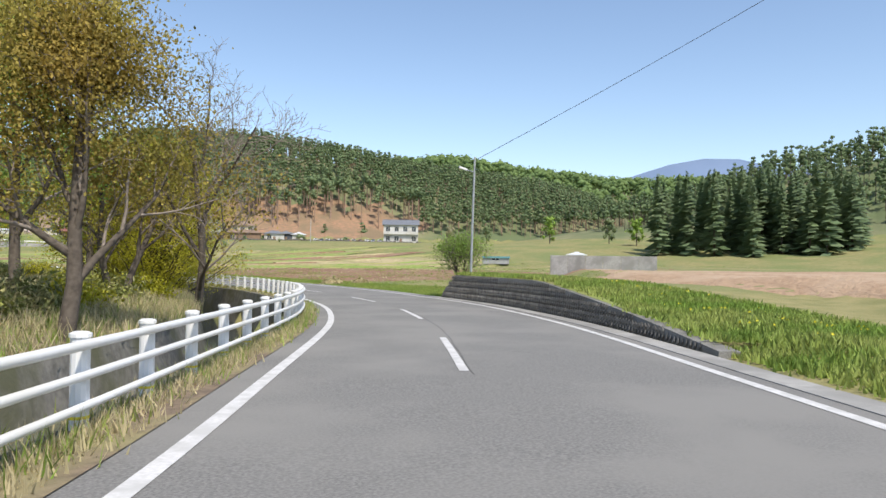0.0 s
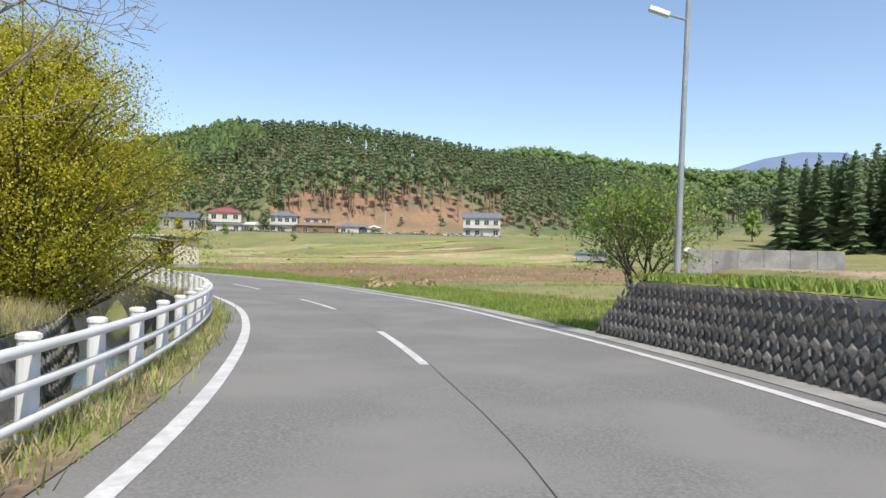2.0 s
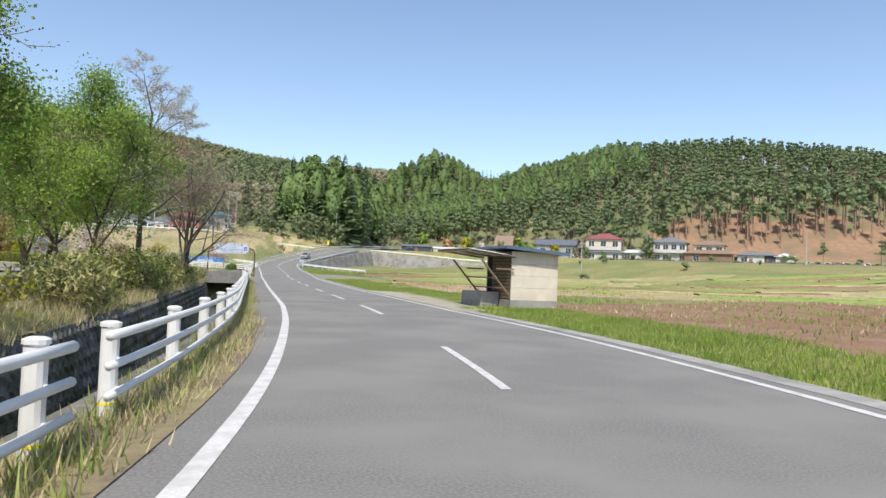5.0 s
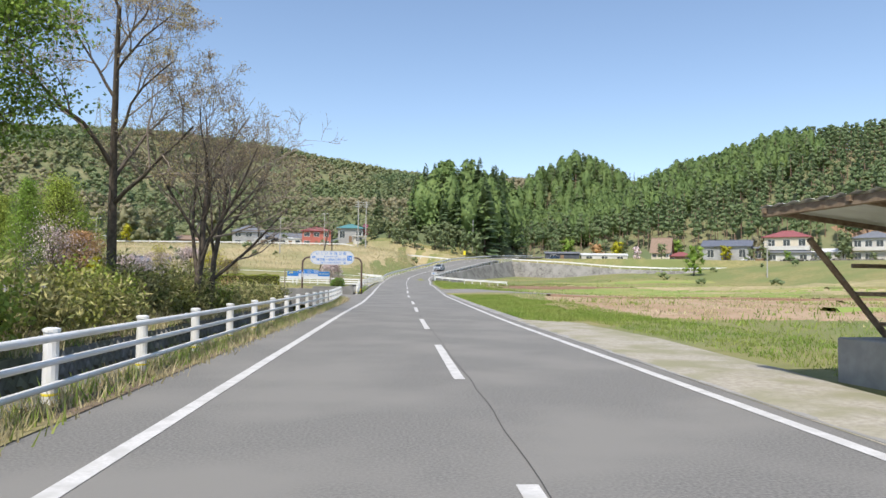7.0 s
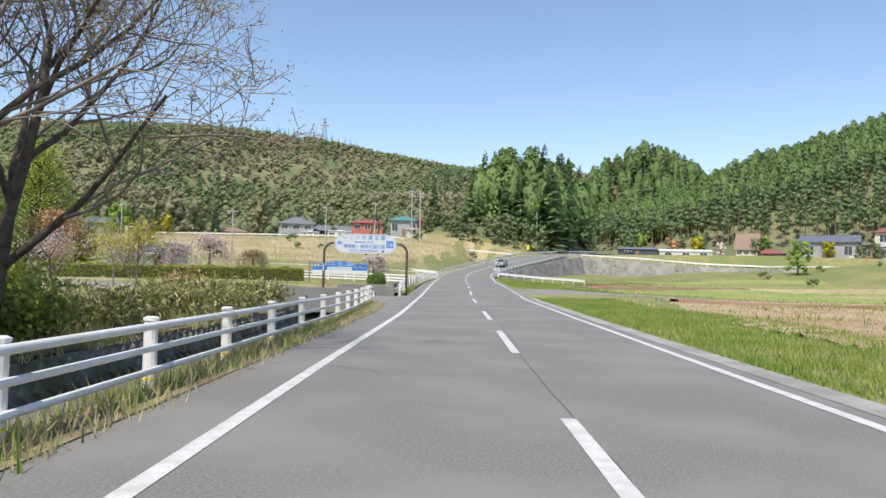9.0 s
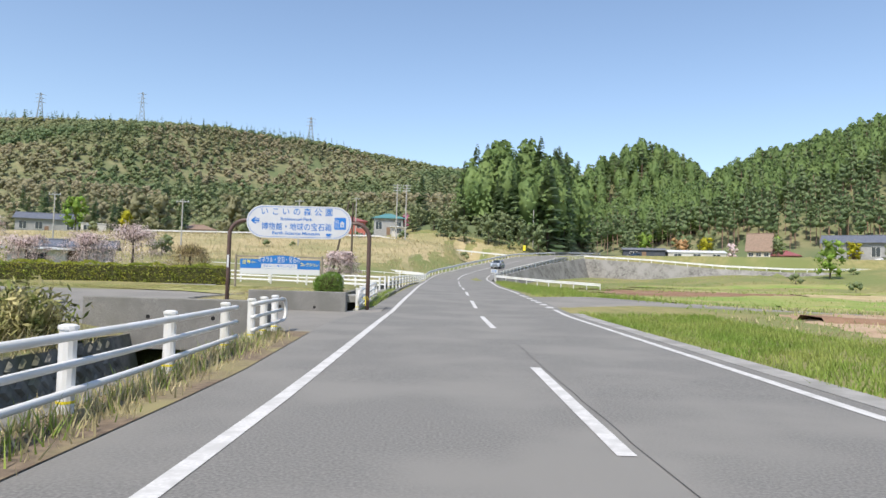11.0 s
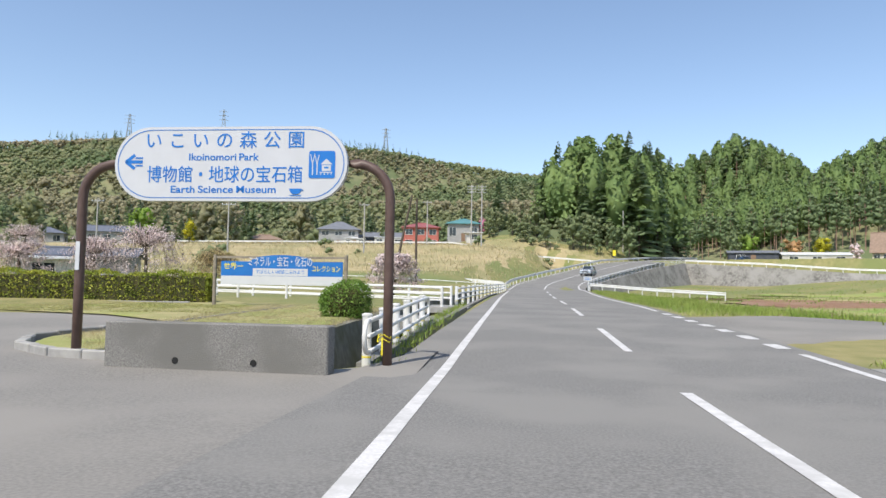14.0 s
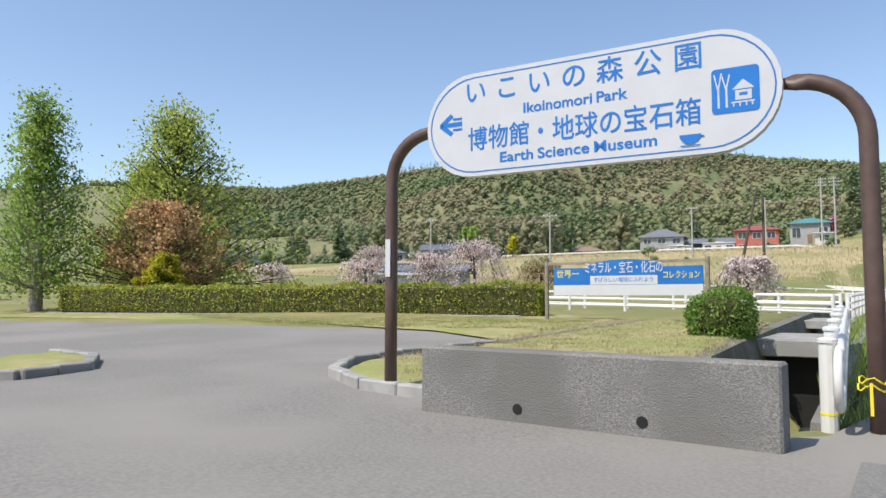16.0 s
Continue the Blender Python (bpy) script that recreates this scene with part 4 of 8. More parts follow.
def limb_mesh(limbs, material, keep, name):
    V, F = [], []
    for pts, rad, lev in limbs:
        if not keep(lev):
            continue
        n = (9, 6, 5, 3, 3, 3)[lev]
        P = np.array(pts)
        D = np.gradient(P, axis=0)
        D /= np.linalg.norm(D, axis=1)[:, None] + 1e-9
        ref = np.array([0.31, 0.87, 0.38])
        U = np.cross(D, ref)
        U /= np.linalg.norm(U, axis=1)[:, None] + 1e-9
        W = np.cross(D, U)
        o = len(V)
        for k in range(len(P)):
            flare = 1.35 if lev == 0 and k == 0 else 1.0
            for a in range(n):
                t = 2 * math.pi * a / n
                V.append(P[k] + (U[k] * math.cos(t) + W[k] * math.sin(t)) * rad[k] * flare)
        for k in range(len(P) - 1):
            for a in range(n):
                F.append((o + k * n + a, o + k * n + (a + 1) % n, o + (k + 1) * n + (a + 1) % n, o + (k + 1) * n + a))
    return np_mesh(name, V, F, material, None, True)


def leaf_cloud(centres, per, radius, size, seed, name, material, flat=0.6, drop=0.0, slim=0.32):
    """Small folded leaves strewn about the twig ends."""
    R = np.random.default_rng(seed)
    C = np.repeat(np.asarray(centres), per, 0)
    n = len(C)
    C = C + R.normal(0, radius, (n, 3)) * np.array([1, 1, flat])
    C[:, 2] -= drop * R.random(n)
    A = R.normal(0, 1, (n, 3))
    A /= np.linalg.norm(A, axis=1)[:, None]
    B = np.cross(A, R.normal(0, 1, (n, 3)))
    B /= np.linalg.norm(B, axis=1)[:, None] + 1e-9
    s = size * R.uniform(0.6, 1.3, n)[:, None]
    V = np.stack([C - A * s * 0.5, C + B * s * slim, C + A * s * 0.5, C - B * s * slim], 1).reshape(-1, 3)
    F = np.arange(4 * n).reshape(-1, 4)
    mid = C.mean(0) - np.array([0, 0, 0.25 * np.ptp(C[:, 2])])
    out = (C - mid) / (np.abs(C - mid).max(0) + 1e-6)
    out = out / (np.linalg.norm(out, axis=1)[:, None] + 1e-9) + 0.75 * R.normal(0, 1, (n, 3))
    return np_mesh(name, V, F, material, None, False, np.repeat(out / np.linalg.norm(out, axis=1)[:, None], 4, 0))


def broad_tree(name, x, y, height, spread, r0, seed, leaf, per, size, label, bark="bark", levels=4, forks=4, radius=0.35, lean=(0, 0), start=0.3, stems=1, up=0.35, z=None):
    zz = float(ground_z(x, y)) if z is None else z
    t = thing(name, x, y, zz, 0, label, "tree")
    limbs, tips = branches(height, spread, r0, seed, levels, forks, lean, start, up, stems)
    part("trunk", limb_mesh(limbs, M[bark], lambda l: l <= 1, "trunk"), None, t)
    tw = limb_mesh(limbs, M["twig"] if bark == "bark" else M[bark], lambda l: l > 1, "twig_crown")
    part("twig_crown", tw, None, t)
    if leaf:
        part("crown", leaf_cloud(tips, per, radius, size, seed, "crown", M[leaf]), None, t)
    return t


def full_tree(name, x, y, h, w, leaf, count, size, seed, label, taper=0.5, low=0.16, bark="bark", leaves=26000):
    """A tree with a full crown: leafy boughs filling an egg-shaped envelope round one trunk."""
    R = np.random.default_rng(seed)
    t = thing(name, x, y, float(ground_z(x, y)), 0, label, "tree")
    boughs, ends = [([np.array([0, 0, -0.2]), np.array([0.05, 0.02, h * 0.3]), np.array([0.0, 0.05, h * 0.62]), np.array([0.03, 0, h * 0.95])], [0.024 * h, 0.019 * h, 0.011 * h, 0.004 * h], 0)], []
    for k in range(count):
        u = low + (0.97 - low) * (k + R.random()) / count
        v = (u - low) / (1 - low)
        wide = w / 2 * (math.sin(math.pi * min(1, v * 0.86 + 0.14) ** (0.55 + 0.3 * (1 - taper))) ** 0.6 * (1 - taper * v) + 0.05)
        a = 2.4 * k + R.uniform(-0.5, 0.5)
        r = wide * R.uniform(0.4, 1.0) ** 0.7
        e = np.array([r * math.cos(a), r * math.sin(a), u * h])
        o = np.array([0, 0, max(0.1 * h, e[2] - 0.5 * r - 0.04 * h)])
        boughs.append(([o, (o + e) / 2 + np.array([0, 0, -0.03 * h * R.random()]), e], [0.006 * h, 0.004 * h, 0.002 * h], 1))
        for q in range(4):
            ends.append(o + (e - o) * (0.45 + 0.2 * q) + R.normal(0, 0.03 * h, 3))
    part("trunk", limb_mesh(boughs, M[bark], lambda l: l <= 1, "trunk"), None, t)
    part("crown", leaf_cloud(ends, max(8, int(leaves / len(ends))), 0.038 * h, size, seed, "crown", M[leaf], flat=0.7), None, t)
    return t


# grove beside the bend, beyond the canal
broad_tree("leafing_tree", -25.9, -71.6, 7.6, 3.3, 0.22, 11, "leaf_brown", 44, 0.085, "tree with olive-brown young leaves leaning over the canal", levels=4, forks=5, start=0.38, lean=(0.2, 0.02), radius=0.4, up=0.42)
broad_tree("leafing_tree", -23.6, -63.6, 8.4, 3.2, 0.18, 12, "leaf_green", 20, 0.11, "tree with fresh green leaves beyond the canal", levels=4, forks=5, start=0.18, radius=0.45)
broad_tree("leafing_tree", -28.5, -64.0, 8.0, 3.2, 0.16, 24, "leaf_lime", 20, 0.11, "green tree deeper in the grove", levels=4, forks=5, start=0.2, radius=0.45)
broad_tree("leafing_tree", -19.0, -60.4, 5.2, 2.3, 0.2, 13, "leaf_brown", 12, 0.12, "small tree with brownish new leaves in the grove", levels=4, forks=4, start=0.3, stems=2, radius=0.35)
broad_tree("bare_tree", -16.0, -60.2, 9.0, 6.6, 0.2, 14, None, 0, 0, "bare spreading tree with fine grey twigs", bark="bark", levels=5, forks=5, start=0.26, lean=(0.08, -0.2), up=0.22)
full_tree("maple_tree", -11.3, -49.0, 10.2, 10.0, "leaf_yellow", 230, 0.08, 15, "tree full of bright yellow-green leaves", 0.15, 0.27, leaves=150000)
broad_tree("maple_tree", -15.4, -50.6, 6.8, 3.4, 0.2, 16, "leaf_yellow", 14, 0.1, "tree full of yellow-green leaves among bare trees", levels=4, forks=5, start=0.12, radius=0.45)
broad_tree("bare_tree", -9.2, -34.0, 8.0, 4.6, 0.2, 17, "leaf_pale", 3, 0.05, "bare tree with thin pale buds", levels=5, forks=5, start=0.25, lean=(0.14, 0.05), radius=0.11)
broad_tree("leafing_tree", -11.4, -24.0, 7.4, 2.6, 0.13, 18, "leaf_green", 12, 0.11, "slim tree with light green leaves", levels=4, forks=5, start=0.2, stems=2)
broad_tree("leafing_tree", -10.0, -13.0, 6.6, 2.5, 0.13, 25, "leaf_green", 10, 0.12, "slim tree with fresh light green leaves", levels=4, forks=5, start=0.2, stems=2)
broad_tree("leafing_tree", -14.8, -16.0, 7.0, 2.8, 0.14, 26, "leaf_green", 10, 0.11, "slim young tree among the grove", levels=4, forks=5, start=0.22)
broad_tree("leafing_tree", -14.0, -3.6, 9.8, 3.4, 0.2, 19, "leaf_green", 22, 0.14, "tall tree with fresh green leaves on the canal bank", levels=4, forks=5, start=0.14, stems=2, radius=0.5)
broad_tree("bare_tree", -10.0, 3.0, 11.0, 4.8, 0.2, 33, "leaf_pale", 9, 0.06, "tall bare tree with pale buds", bark="bark", levels=5, forks=5, start=0.3, up=0.3, radius=0.11)
broad_tree("bare_tree", -7.7, 4.4, 7.8, 5.2, 0.2, 21, "leaf_pale", 1, 0.04, "bare broad tree on the canal bank", levels=5, forks=5, start=0.42, up=0.42, radius=0.11)
broad_tree("bare_tree", -7.5, 6.3, 7.6, 4.3, 0.17, 22, "leaf_pale", 3, 0.05, "bare tree leaning over the canal", levels=5, forks=5, start=0.46, lean=(0.13, 0.04), up=0.42, radius=0.11)
broad_tree("young_tree", -10.7, 19.0, 2.5, 1.3, 0.05, 23, "leaf_yellow", 6, 0.07, "young tree with yellow-green leaves in the park", levels=3, forks=5, start=0.45, radius=0.2)
broad_tree("flowering_tree", -12.6, 4.5, 2.8, 1.6, 0.07, 27, "blossom", 5, 0.07, "small tree with pale pink blossom in the park", levels=3, forks=5, start=0.3, radius=0.3)
broad_tree("flowering_tree", -17.5, 26.0, 2.4, 1.5, 0.06, 28, "blossom", 6, 0.07, "small tree with pale pink blossom in the park", levels=3, forks=5, start=0.35, radius=0.3)
broad_tree("young_tree", -17.0, 30.5, 3.4, 1.2, 0.05, 29, "leaf_yellow", 4, 0.07, "white-barked sapling beside the side road", bark="bark_pale", levels=3, forks=5, start=0.4, radius=0.2)
full_tree("park_tree", -36.3, 49.3, 10.2, 5.6, "leaf_green", 90, 0.17, 51, "tall narrow green tree in the park", 0.78, 0.14, "bark_pale", leaves=13000)
full_tree("park_tree", -37.0, 57.5, 11.4, 15.0, "leaf_lime", 180, 0.2, 52, "large full green tree behind the hedge", 0.76, 0.1, leaves=17000)
full_tree("park_tree", -33.0, 53.6, 5.4, 7.2, "leaf_red", 80, 0.16, 53, "round tree with reddish new leaves", 0.25, 0.28, leaves=12000)
full_tree("park_tree", -46.0, 62.0, 9.5, 6.0, "leaf_lime", 80, 0.2, 54, "green tree in the park distance", 0.6, 0.14)
full_tree("park_shrub", -30.6, 51.9, 2.6, 2.8, "leaf_yellow", 40, 0.1, 55, "yellow-green shrub rising behind the hedge", 0.4, 0.1)


for k, (src, x, y, rz, sc) in enumerate((("leafing_tree.001", -22.5, -52, 200, 0.9), ("maple_tree", -21, -43, 80, 0.85), ("leafing_tree.002", -18, -31, 10, 0.9), ("leafing_tree.001", -19, -9, 300, 0.9), ("leafing_tree.001", -33, -57, 60, 1.0), ("leafing_tree.002", -24, -22, 120, 0.85))):
    copy_thing(bpy.data.objects[src], pose(x, y, float(ground_z(x, y)), 0, 0, rz) @ Matrix.Diagonal((sc, sc, sc, 1)))


# ---- woods on the hills ----
def tri_template(kind, R):
    """One far tree of unit height as leaf clumps round closed crown lobes and a trunk, with rounded-off normals."""
    V, F, I, Q = [], [], [], []

    def quad(c, a, b, i, d):
        o = len(V)
        V.extend([c - a - b * 0.6, c + a * 0.3 - b, c + a + b * 0.5, c - a * 0.4 + b])
        Q.extend([d / np.linalg.norm(d)] * 4)
        F.append((o, o + 1, o + 2, o + 3))
        I.append(i)

    def trunk(h, r):
        o = len(V)
        for z in (0, h):
            for a in range(4):
                n = np.array([math.cos(a * 1.571), math.sin(a * 1.571), 0])
                V.append(n * r * (1 - 0.5 * z) + np.array([0, 0, z]))
                Q.append(n)
        for a in range(4):
            F.append((o + a, o + (a + 1) % 4, o + 4 + (a + 1) % 4, o + 4 + a))
            I.append(1)

    def dome(c, r, rz, n=6, m=3):
        """A lumpy closed crown."""
        o = len(V)
        ph = R.uniform(0, 6.283, 3)
        for j in range(m + 1):
            e = math.pi * (0.04 + 0.92 * j / m) - math.pi / 2
            for k in range(n):
                a = 6.283 * k / n + 0.4 * j
                w = 1 + 0.13 * math.sin(3 * a + ph[0]) * math.cos(2 * e + ph[1]) + R.uniform(-0.1, 0.1)
                d = np.array([math.cos(e) * math.cos(a), math.cos(e) * math.sin(a), math.sin(e)])
                V.append(c + np.array([r, r, rz]) * w * d)
                Q.append(d)
        for j in range(m):
            for k in range(n):
                F.append((o + j * n + k, o + j * n + (k + 1) % n, o + (j + 1) * n + (k + 1) % n, o + (j + 1) * n + k))
                I.append(0)

    def tuft(c, d, size, tilt=0.35):
        """A leaf clump that lies along the crown's surface."""
        A = np.cross(d, R.normal(0, 1, 3))
        A /= np.linalg.norm(A) + 1e-9
        B = np.cross(d, A)
        A = A + d * R.uniform(-tilt, tilt)
        B = B + d * R.uniform(-tilt, tilt)
        quad(c, A * size * R.uniform(0.7, 1.2), B * size * R.uniform(0.6, 1.0), 0, d + R.normal(0, 0.3, 3) + np.array([0, 0, 0.15]))

    def lobe(c, r, rz, count, size, core=(6, 2), tilt=0.5):
        if core:
            dome(c, r * 0.74, rz * 0.74, *core)
        for q in range(count):
            d = R.normal(0, 1, 3)
            d /= np.linalg.norm(d)
            tuft(c + d * np.array([r, r, rz]) * R.uniform(0.82, 1.15), d, size, tilt)

    if kind in ("spruce", "spruce_far"):
        trunk(0.3, 0.014)
        count, big = (240, 1.0) if kind == "spruce" else (30, 1.8)
        for k in range(count):
            z = 0.05 + 0.95 * (k / count) ** 0.9
            r = 0.2 * (1 - z) ** 0.75 + 0.006
            a = R.random() * 6.283
            d = np.array([math.cos(a), math.sin(a), -0.30])
            t_ = np.array([-math.sin(a), math.cos(a), 0])
            ln = r * R.uniform(0.5, 1.2)
            quad(np.array([0, 0, z]) + d * ln * 0.62, d * ln * 0.42, (t_ * (0.014 + 0.22 * ln) + np.array([0, 0, 0.012])) * big, 0, d + np.array([0, 0, 0.75]) + R.normal(0, 0.25, 3))
    elif kind == "larch":
        trunk(0.5, 0.014)
        dome(np.array([0, 0, 0.52]), 0.12, 0.4, 6, 4)
        for k in range(270):
            z = 0.1 + 0.9 * (k / 270) ** 0.95
            r = (0.19 * (1 - z ** 2.4) ** 0.8 + 0.012) * R.uniform(0.7, 1.12)
            a = R.random() * 6.283
            d = np.array([math.cos(a), math.sin(a), 0.3])
            tuft(np.array([r * math.cos(a), r * math.sin(a), z]), d / np.linalg.norm(d), 0.021, 0.9)
    elif kind in ("pine", "tall_pine"):
        tall = kind == "tall_pine"
        trunk(0.9, 0.017 if tall else 0.011)
        for k in range(3 if tall else 4):
            a = R.random() * 6.283
            z = (0.8 + 0.075 * k) if tall else (0.56 + 0.125 * k)
            q = 0.05 if tall else 0.075 * (1 - 0.2 * k)
            rr = R.uniform(0.085, 0.12) if tall else R.uniform(0.12, 0.16) * (1 - 0.2 * k)
            lobe(np.array([q * math.cos(a), q * math.sin(a), z]), rr, rr * 0.72, 13, 0.03, (5, 2), 0.8)
    elif kind == "clump":
        trunk(0.3, 0.02)
        spots = [(np.array([0, 0, 0.64]), 0.23, 0.27)] + [(np.array([0.18 * math.cos(a), 0.18 * math.sin(a), R.uniform(0.3, 0.55)]), 0.2, 0.24) for a in (0.3 + R.random(), 3.4 + R.random())]
        for c, r, rz in spots:
            lobe(c, r, rz, 8, 0.06, (5, 2), 0.6)
    else:
        fine = kind == "fine"
        trunk(0.5, 0.018)
        spots = [(np.array([0, 0, 0.62]), 0.13, 0.3)]
        for k in range(15):
            a = 2.4 * k + R.uniform(-0.4, 0.4)
            z = 0.2 + 0.045 * k + R.uniform(-0.05, 0.05)
            q = R.uniform(0.08, 0.2) * (1 - 0.55 * max(0, z - 0.5))
            spots.append((np.array([q * math.cos(a), q * math.sin(a), z]), R.uniform(0.07, 0.12), R.uniform(0.06, 0.11)))
        for c, r, rz in spots:
            lobe(c, r, rz, 44 if fine else 16, 0.0155 if fine else 0.025, (5, 2), 0.8)
    return np.array(V), np.array(F), np.array(I), np.array(Q)


def in_sight(P, tall):
    """Spots whose treetops are not hidden by the hills from the road."""
    seen = np.zeros(len(P), bool)
    top = ground_z(P[:, 0], P[:, 1]) + tall
    for ex, ey in ((-20.0, -76.0), (0.0, -20.0), (-2.0, 30.0)):
        steep = (top - 1.5) / np.hypot(P[:, 0] - ex, P[:, 1] - ey)
        clear = np.ones(len(P), bool)
        for u in np.linspace(0.35, 0.97, 14):
            x, y = ex + (P[:, 0] - ex) * u, ey + (P[:, 1] - ey) * u
            clear &= (ground_z(x, y) - 1.5) / (np.hypot(x - ex, y - ey) + 1e-6) < steep
        seen |= clear
    return seen


def wood(name, spots, kind, heights, leaf, trunk, label, seed):
    R = np.random.default_rng(seed)
    T = [tri_template(kind, R) for _ in range(6)]
    spots = np.asarray(spots, float)
    spots = spots[in_sight(spots, heights[1])]
    z = ground_z(spots[:, 0], spots[:, 1])
    which = R.integers(0, 6, len(spots))
    VV, FF, II, QQ, o = [], [], [], [], 0
    for k in range(6):
        P = spots[which == k]
        if not len(P):
            continue
        zz = z[which == k]
        V, F, I, Q = T[k]
        n = len(P)
        h = R.uniform(*heights, n)
        w = h * R.uniform(0.85, 1.25, n) * (1.45 if kind == "clump" else 1.2 if kind == "larch" else 1.0)
        a = R.uniform(0, 6.283, n)
        c, sn = np.cos(a)[:, None], np.sin(a)[:, None]
        X = (V[None, :, 0] * c - V[None, :, 1] * sn) * w[:, None] + P[:, 0, None]
        Y = (V[None, :, 0] * sn + V[None, :, 1] * c) * w[:, None] + P[:, 1, None]
        Z = V[None, :, 2] * h[:, None] + zz[:, None] - 0.2
        VV.append(np.stack([X, Y, Z], -1).reshape(-1, 3))
        QQ.append(np.stack([Q[None, :, 0] * c - Q[None, :, 1] * sn, Q[None, :, 0] * sn + Q[None, :, 1] * c, np.broadcast_to(Q[None, :, 2], X.shape)], -1).reshape(-1, 3))
        FF.append((F[None] + (np.arange(n) * len(V))[:, None, None] + o).reshape(-1, 4))
        II.append(np.tile(I, n))
        o += n * len(V)
    return tagged(new(name, np_mesh(name, np.concatenate(VV), np.concatenate(FF), [M[leaf], M[trunk]], np.concatenate(II), False, np.concatenate(QQ))), label, "woods", "", "stuff")


def scatter(x0, x1, y0, y1, spacing, test, seed):
    R = np.random.default_rng(seed)
    gx, gy = np.meshgrid(np.arange(x0, x1, spacing), np.arange(y0, y1, spacing))
    P = np.c_[gx.ravel(), gy.ravel()] + R.uniform(-0.5, 0.5, (gx.size, 2)) * spacing * 0.95
    return P[test(P[:, 0], P[:, 1], ridge_height(P[:, 0], P[:, 1]), R.random(len(P)))]


in_cut = lambda x, y: felled_part(x, y, ground_z(x, y))
wood("pine_wood", scatter(60, 420, 100, 460, 5.0, lambda x, y, h, u: (h > 6) & ~in_cut(x, y) & (x + y < 700) & (y < 480 - 0.3 * x), 31), "pine", (13, 16.5), "conifer", "bark_pine", "dense pine wood on the rounded hill", 41)
wood("pine_wood", scatter(100, 330, 75, 330, 3.6, lambda x, y, h, u: in_cut(x, y) & (h > 3) & (u < np.clip((ground_z(x, y) - 15) / 16, 0.015, 0.4)), 32), "tall_pine", (15, 21), "conifer", "bark_pine", "thin stand of tall pines on the felled slope", 42)
wood("far_pine_wood", scatter(380, 760, -100, 480, 11.0, lambda x, y, h, u: (h > 12) & (x + y > 640), 33), "clump", (12, 17), "conifer_light", "bark", "green wood on the far ridge", 43)
off_road = lambda x, y, gap: np.abs(road_off(x, y)[0]) > gap
wood("conifer_knoll", scatter(-12, 70, 190, 270, 3.6, lambda x, y, h, u: (h > 0.8) & off_road(x, y, 7.5) & (np.hypot(x - 27, y - 222) < 22) & (u < 0.12 + 0.6 * (x + 0.4 * (y - 224) > 24)), 34), "spruce", (16, 26), "conifer", "bark", "dark conifers covering the knoll beside the road", 44)
wood("broadleaf_knoll", scatter(-12, 70, 192, 270, 4.2, lambda x, y, h, u: (h > 1.0) & off_road(x, y, 8) & (np.hypot(x - 26, y - 224) < 20) & (u < 0.85), 35), "larch", (17, 24), "conifer_light", "bark", "light green trees crowning the knoll", 45)
wood("knoll_brush", scatter(-12, 60, 192, 260, 3.6, lambda x, y, h, u: (h > 0.3) & (h < 6) & off_road(x, y, 6.0) & (np.hypot(x - 20, y - 224) < 38) & (u < 0.6), 55), "round", (4, 10), "woods_mixed", "bark", "olive brush at the foot of the knoll", 56)
wood("mixed_wood", scatter(40, 230, 290, 440, 5.6, lambda x, y, h, u: (h > 10) & (x < 200), 36), "larch", (13, 18), "conifer_light", "bark", "green wood behind the knoll", 46)
drift = lambda x, y: np.sin(x * 0.017 + 1.5 * np.sin(y * 0.013)) + np.sin(y * 0.023 + 1.1 * np.sin(x * 0.019) + 1.1)
wood("hill_wood", scatter(-1300, 420, 240, 1040, 8.6, lambda x, y, h, u: (h > 14) & (u < 0.85) & (y > 380 - 0.2 * x) & (x > -1.9 * y) & (drift(x, y) + 0.7 * (u - 0.4) < 0.35), 37), "clump", (8, 11.5), "woods_mixed", "bark", "spring woods on the long left ridge", 47)
wood("hill_wood", scatter(-1300, 420, 240, 1040, 8.8, lambda x, y, h, u: (h > 12) & (u < 0.85) & (y > 370 - 0.2 * x) & (x > -1.9 * y) & (drift(x, y) + 0.7 * (u - 0.4) > 0.3), 38), "clump", (7.5, 10.5), "woods_bare", "bark", "budding brown woods on the long left ridge", 48)
wood("hill_conifers", scatter(-1000, 420, 300, 1040, 15.0, lambda x, y, h, u: (h > 13) & (drift(y, x) + 0.7 * (u - 0.4) > 1.0), 39), "spruce_far", (14, 20), "conifer", "bark", "dark conifers among the hill woods", 49)
free = lambda x, y: ((x < -44) | (y > 254) | (y < 222)) & (np.hypot(x + 47, y - 207) > 11) & (np.hypot(x + 26, y - 208) > 10) & (np.hypot(x + 34, y - 206) > 9) & (np.hypot(x + 15, y - 209) > 8) & (np.hypot(x + 66, y - 204) > 10) & (np.hypot(x + 108, y - 205) > 14) & (np.hypot(x + 40, y - 238) > 13) & (np.hypot(x + 9, y - 236) > 10) & (np.hypot(x + 20, y - 232) > 9)
wood("village_wood", scatter(-230, 5, 226, 380, 8.0, lambda x, y, h, u: free(x, y) & (u < 0.5) & (y > 236 - 0.05 * x), 70), "clump", (7, 12), "woods_bare", "bark", "budding brown trees behind the village", 70)
wood("village_wood", scatter(-230, 5, 222, 380, 8.5, lambda x, y, h, u: free(x, y) & (u < 0.45), 71), "clump", (6, 10), "woods_mixed", "bark", "olive trees behind the village", 71)
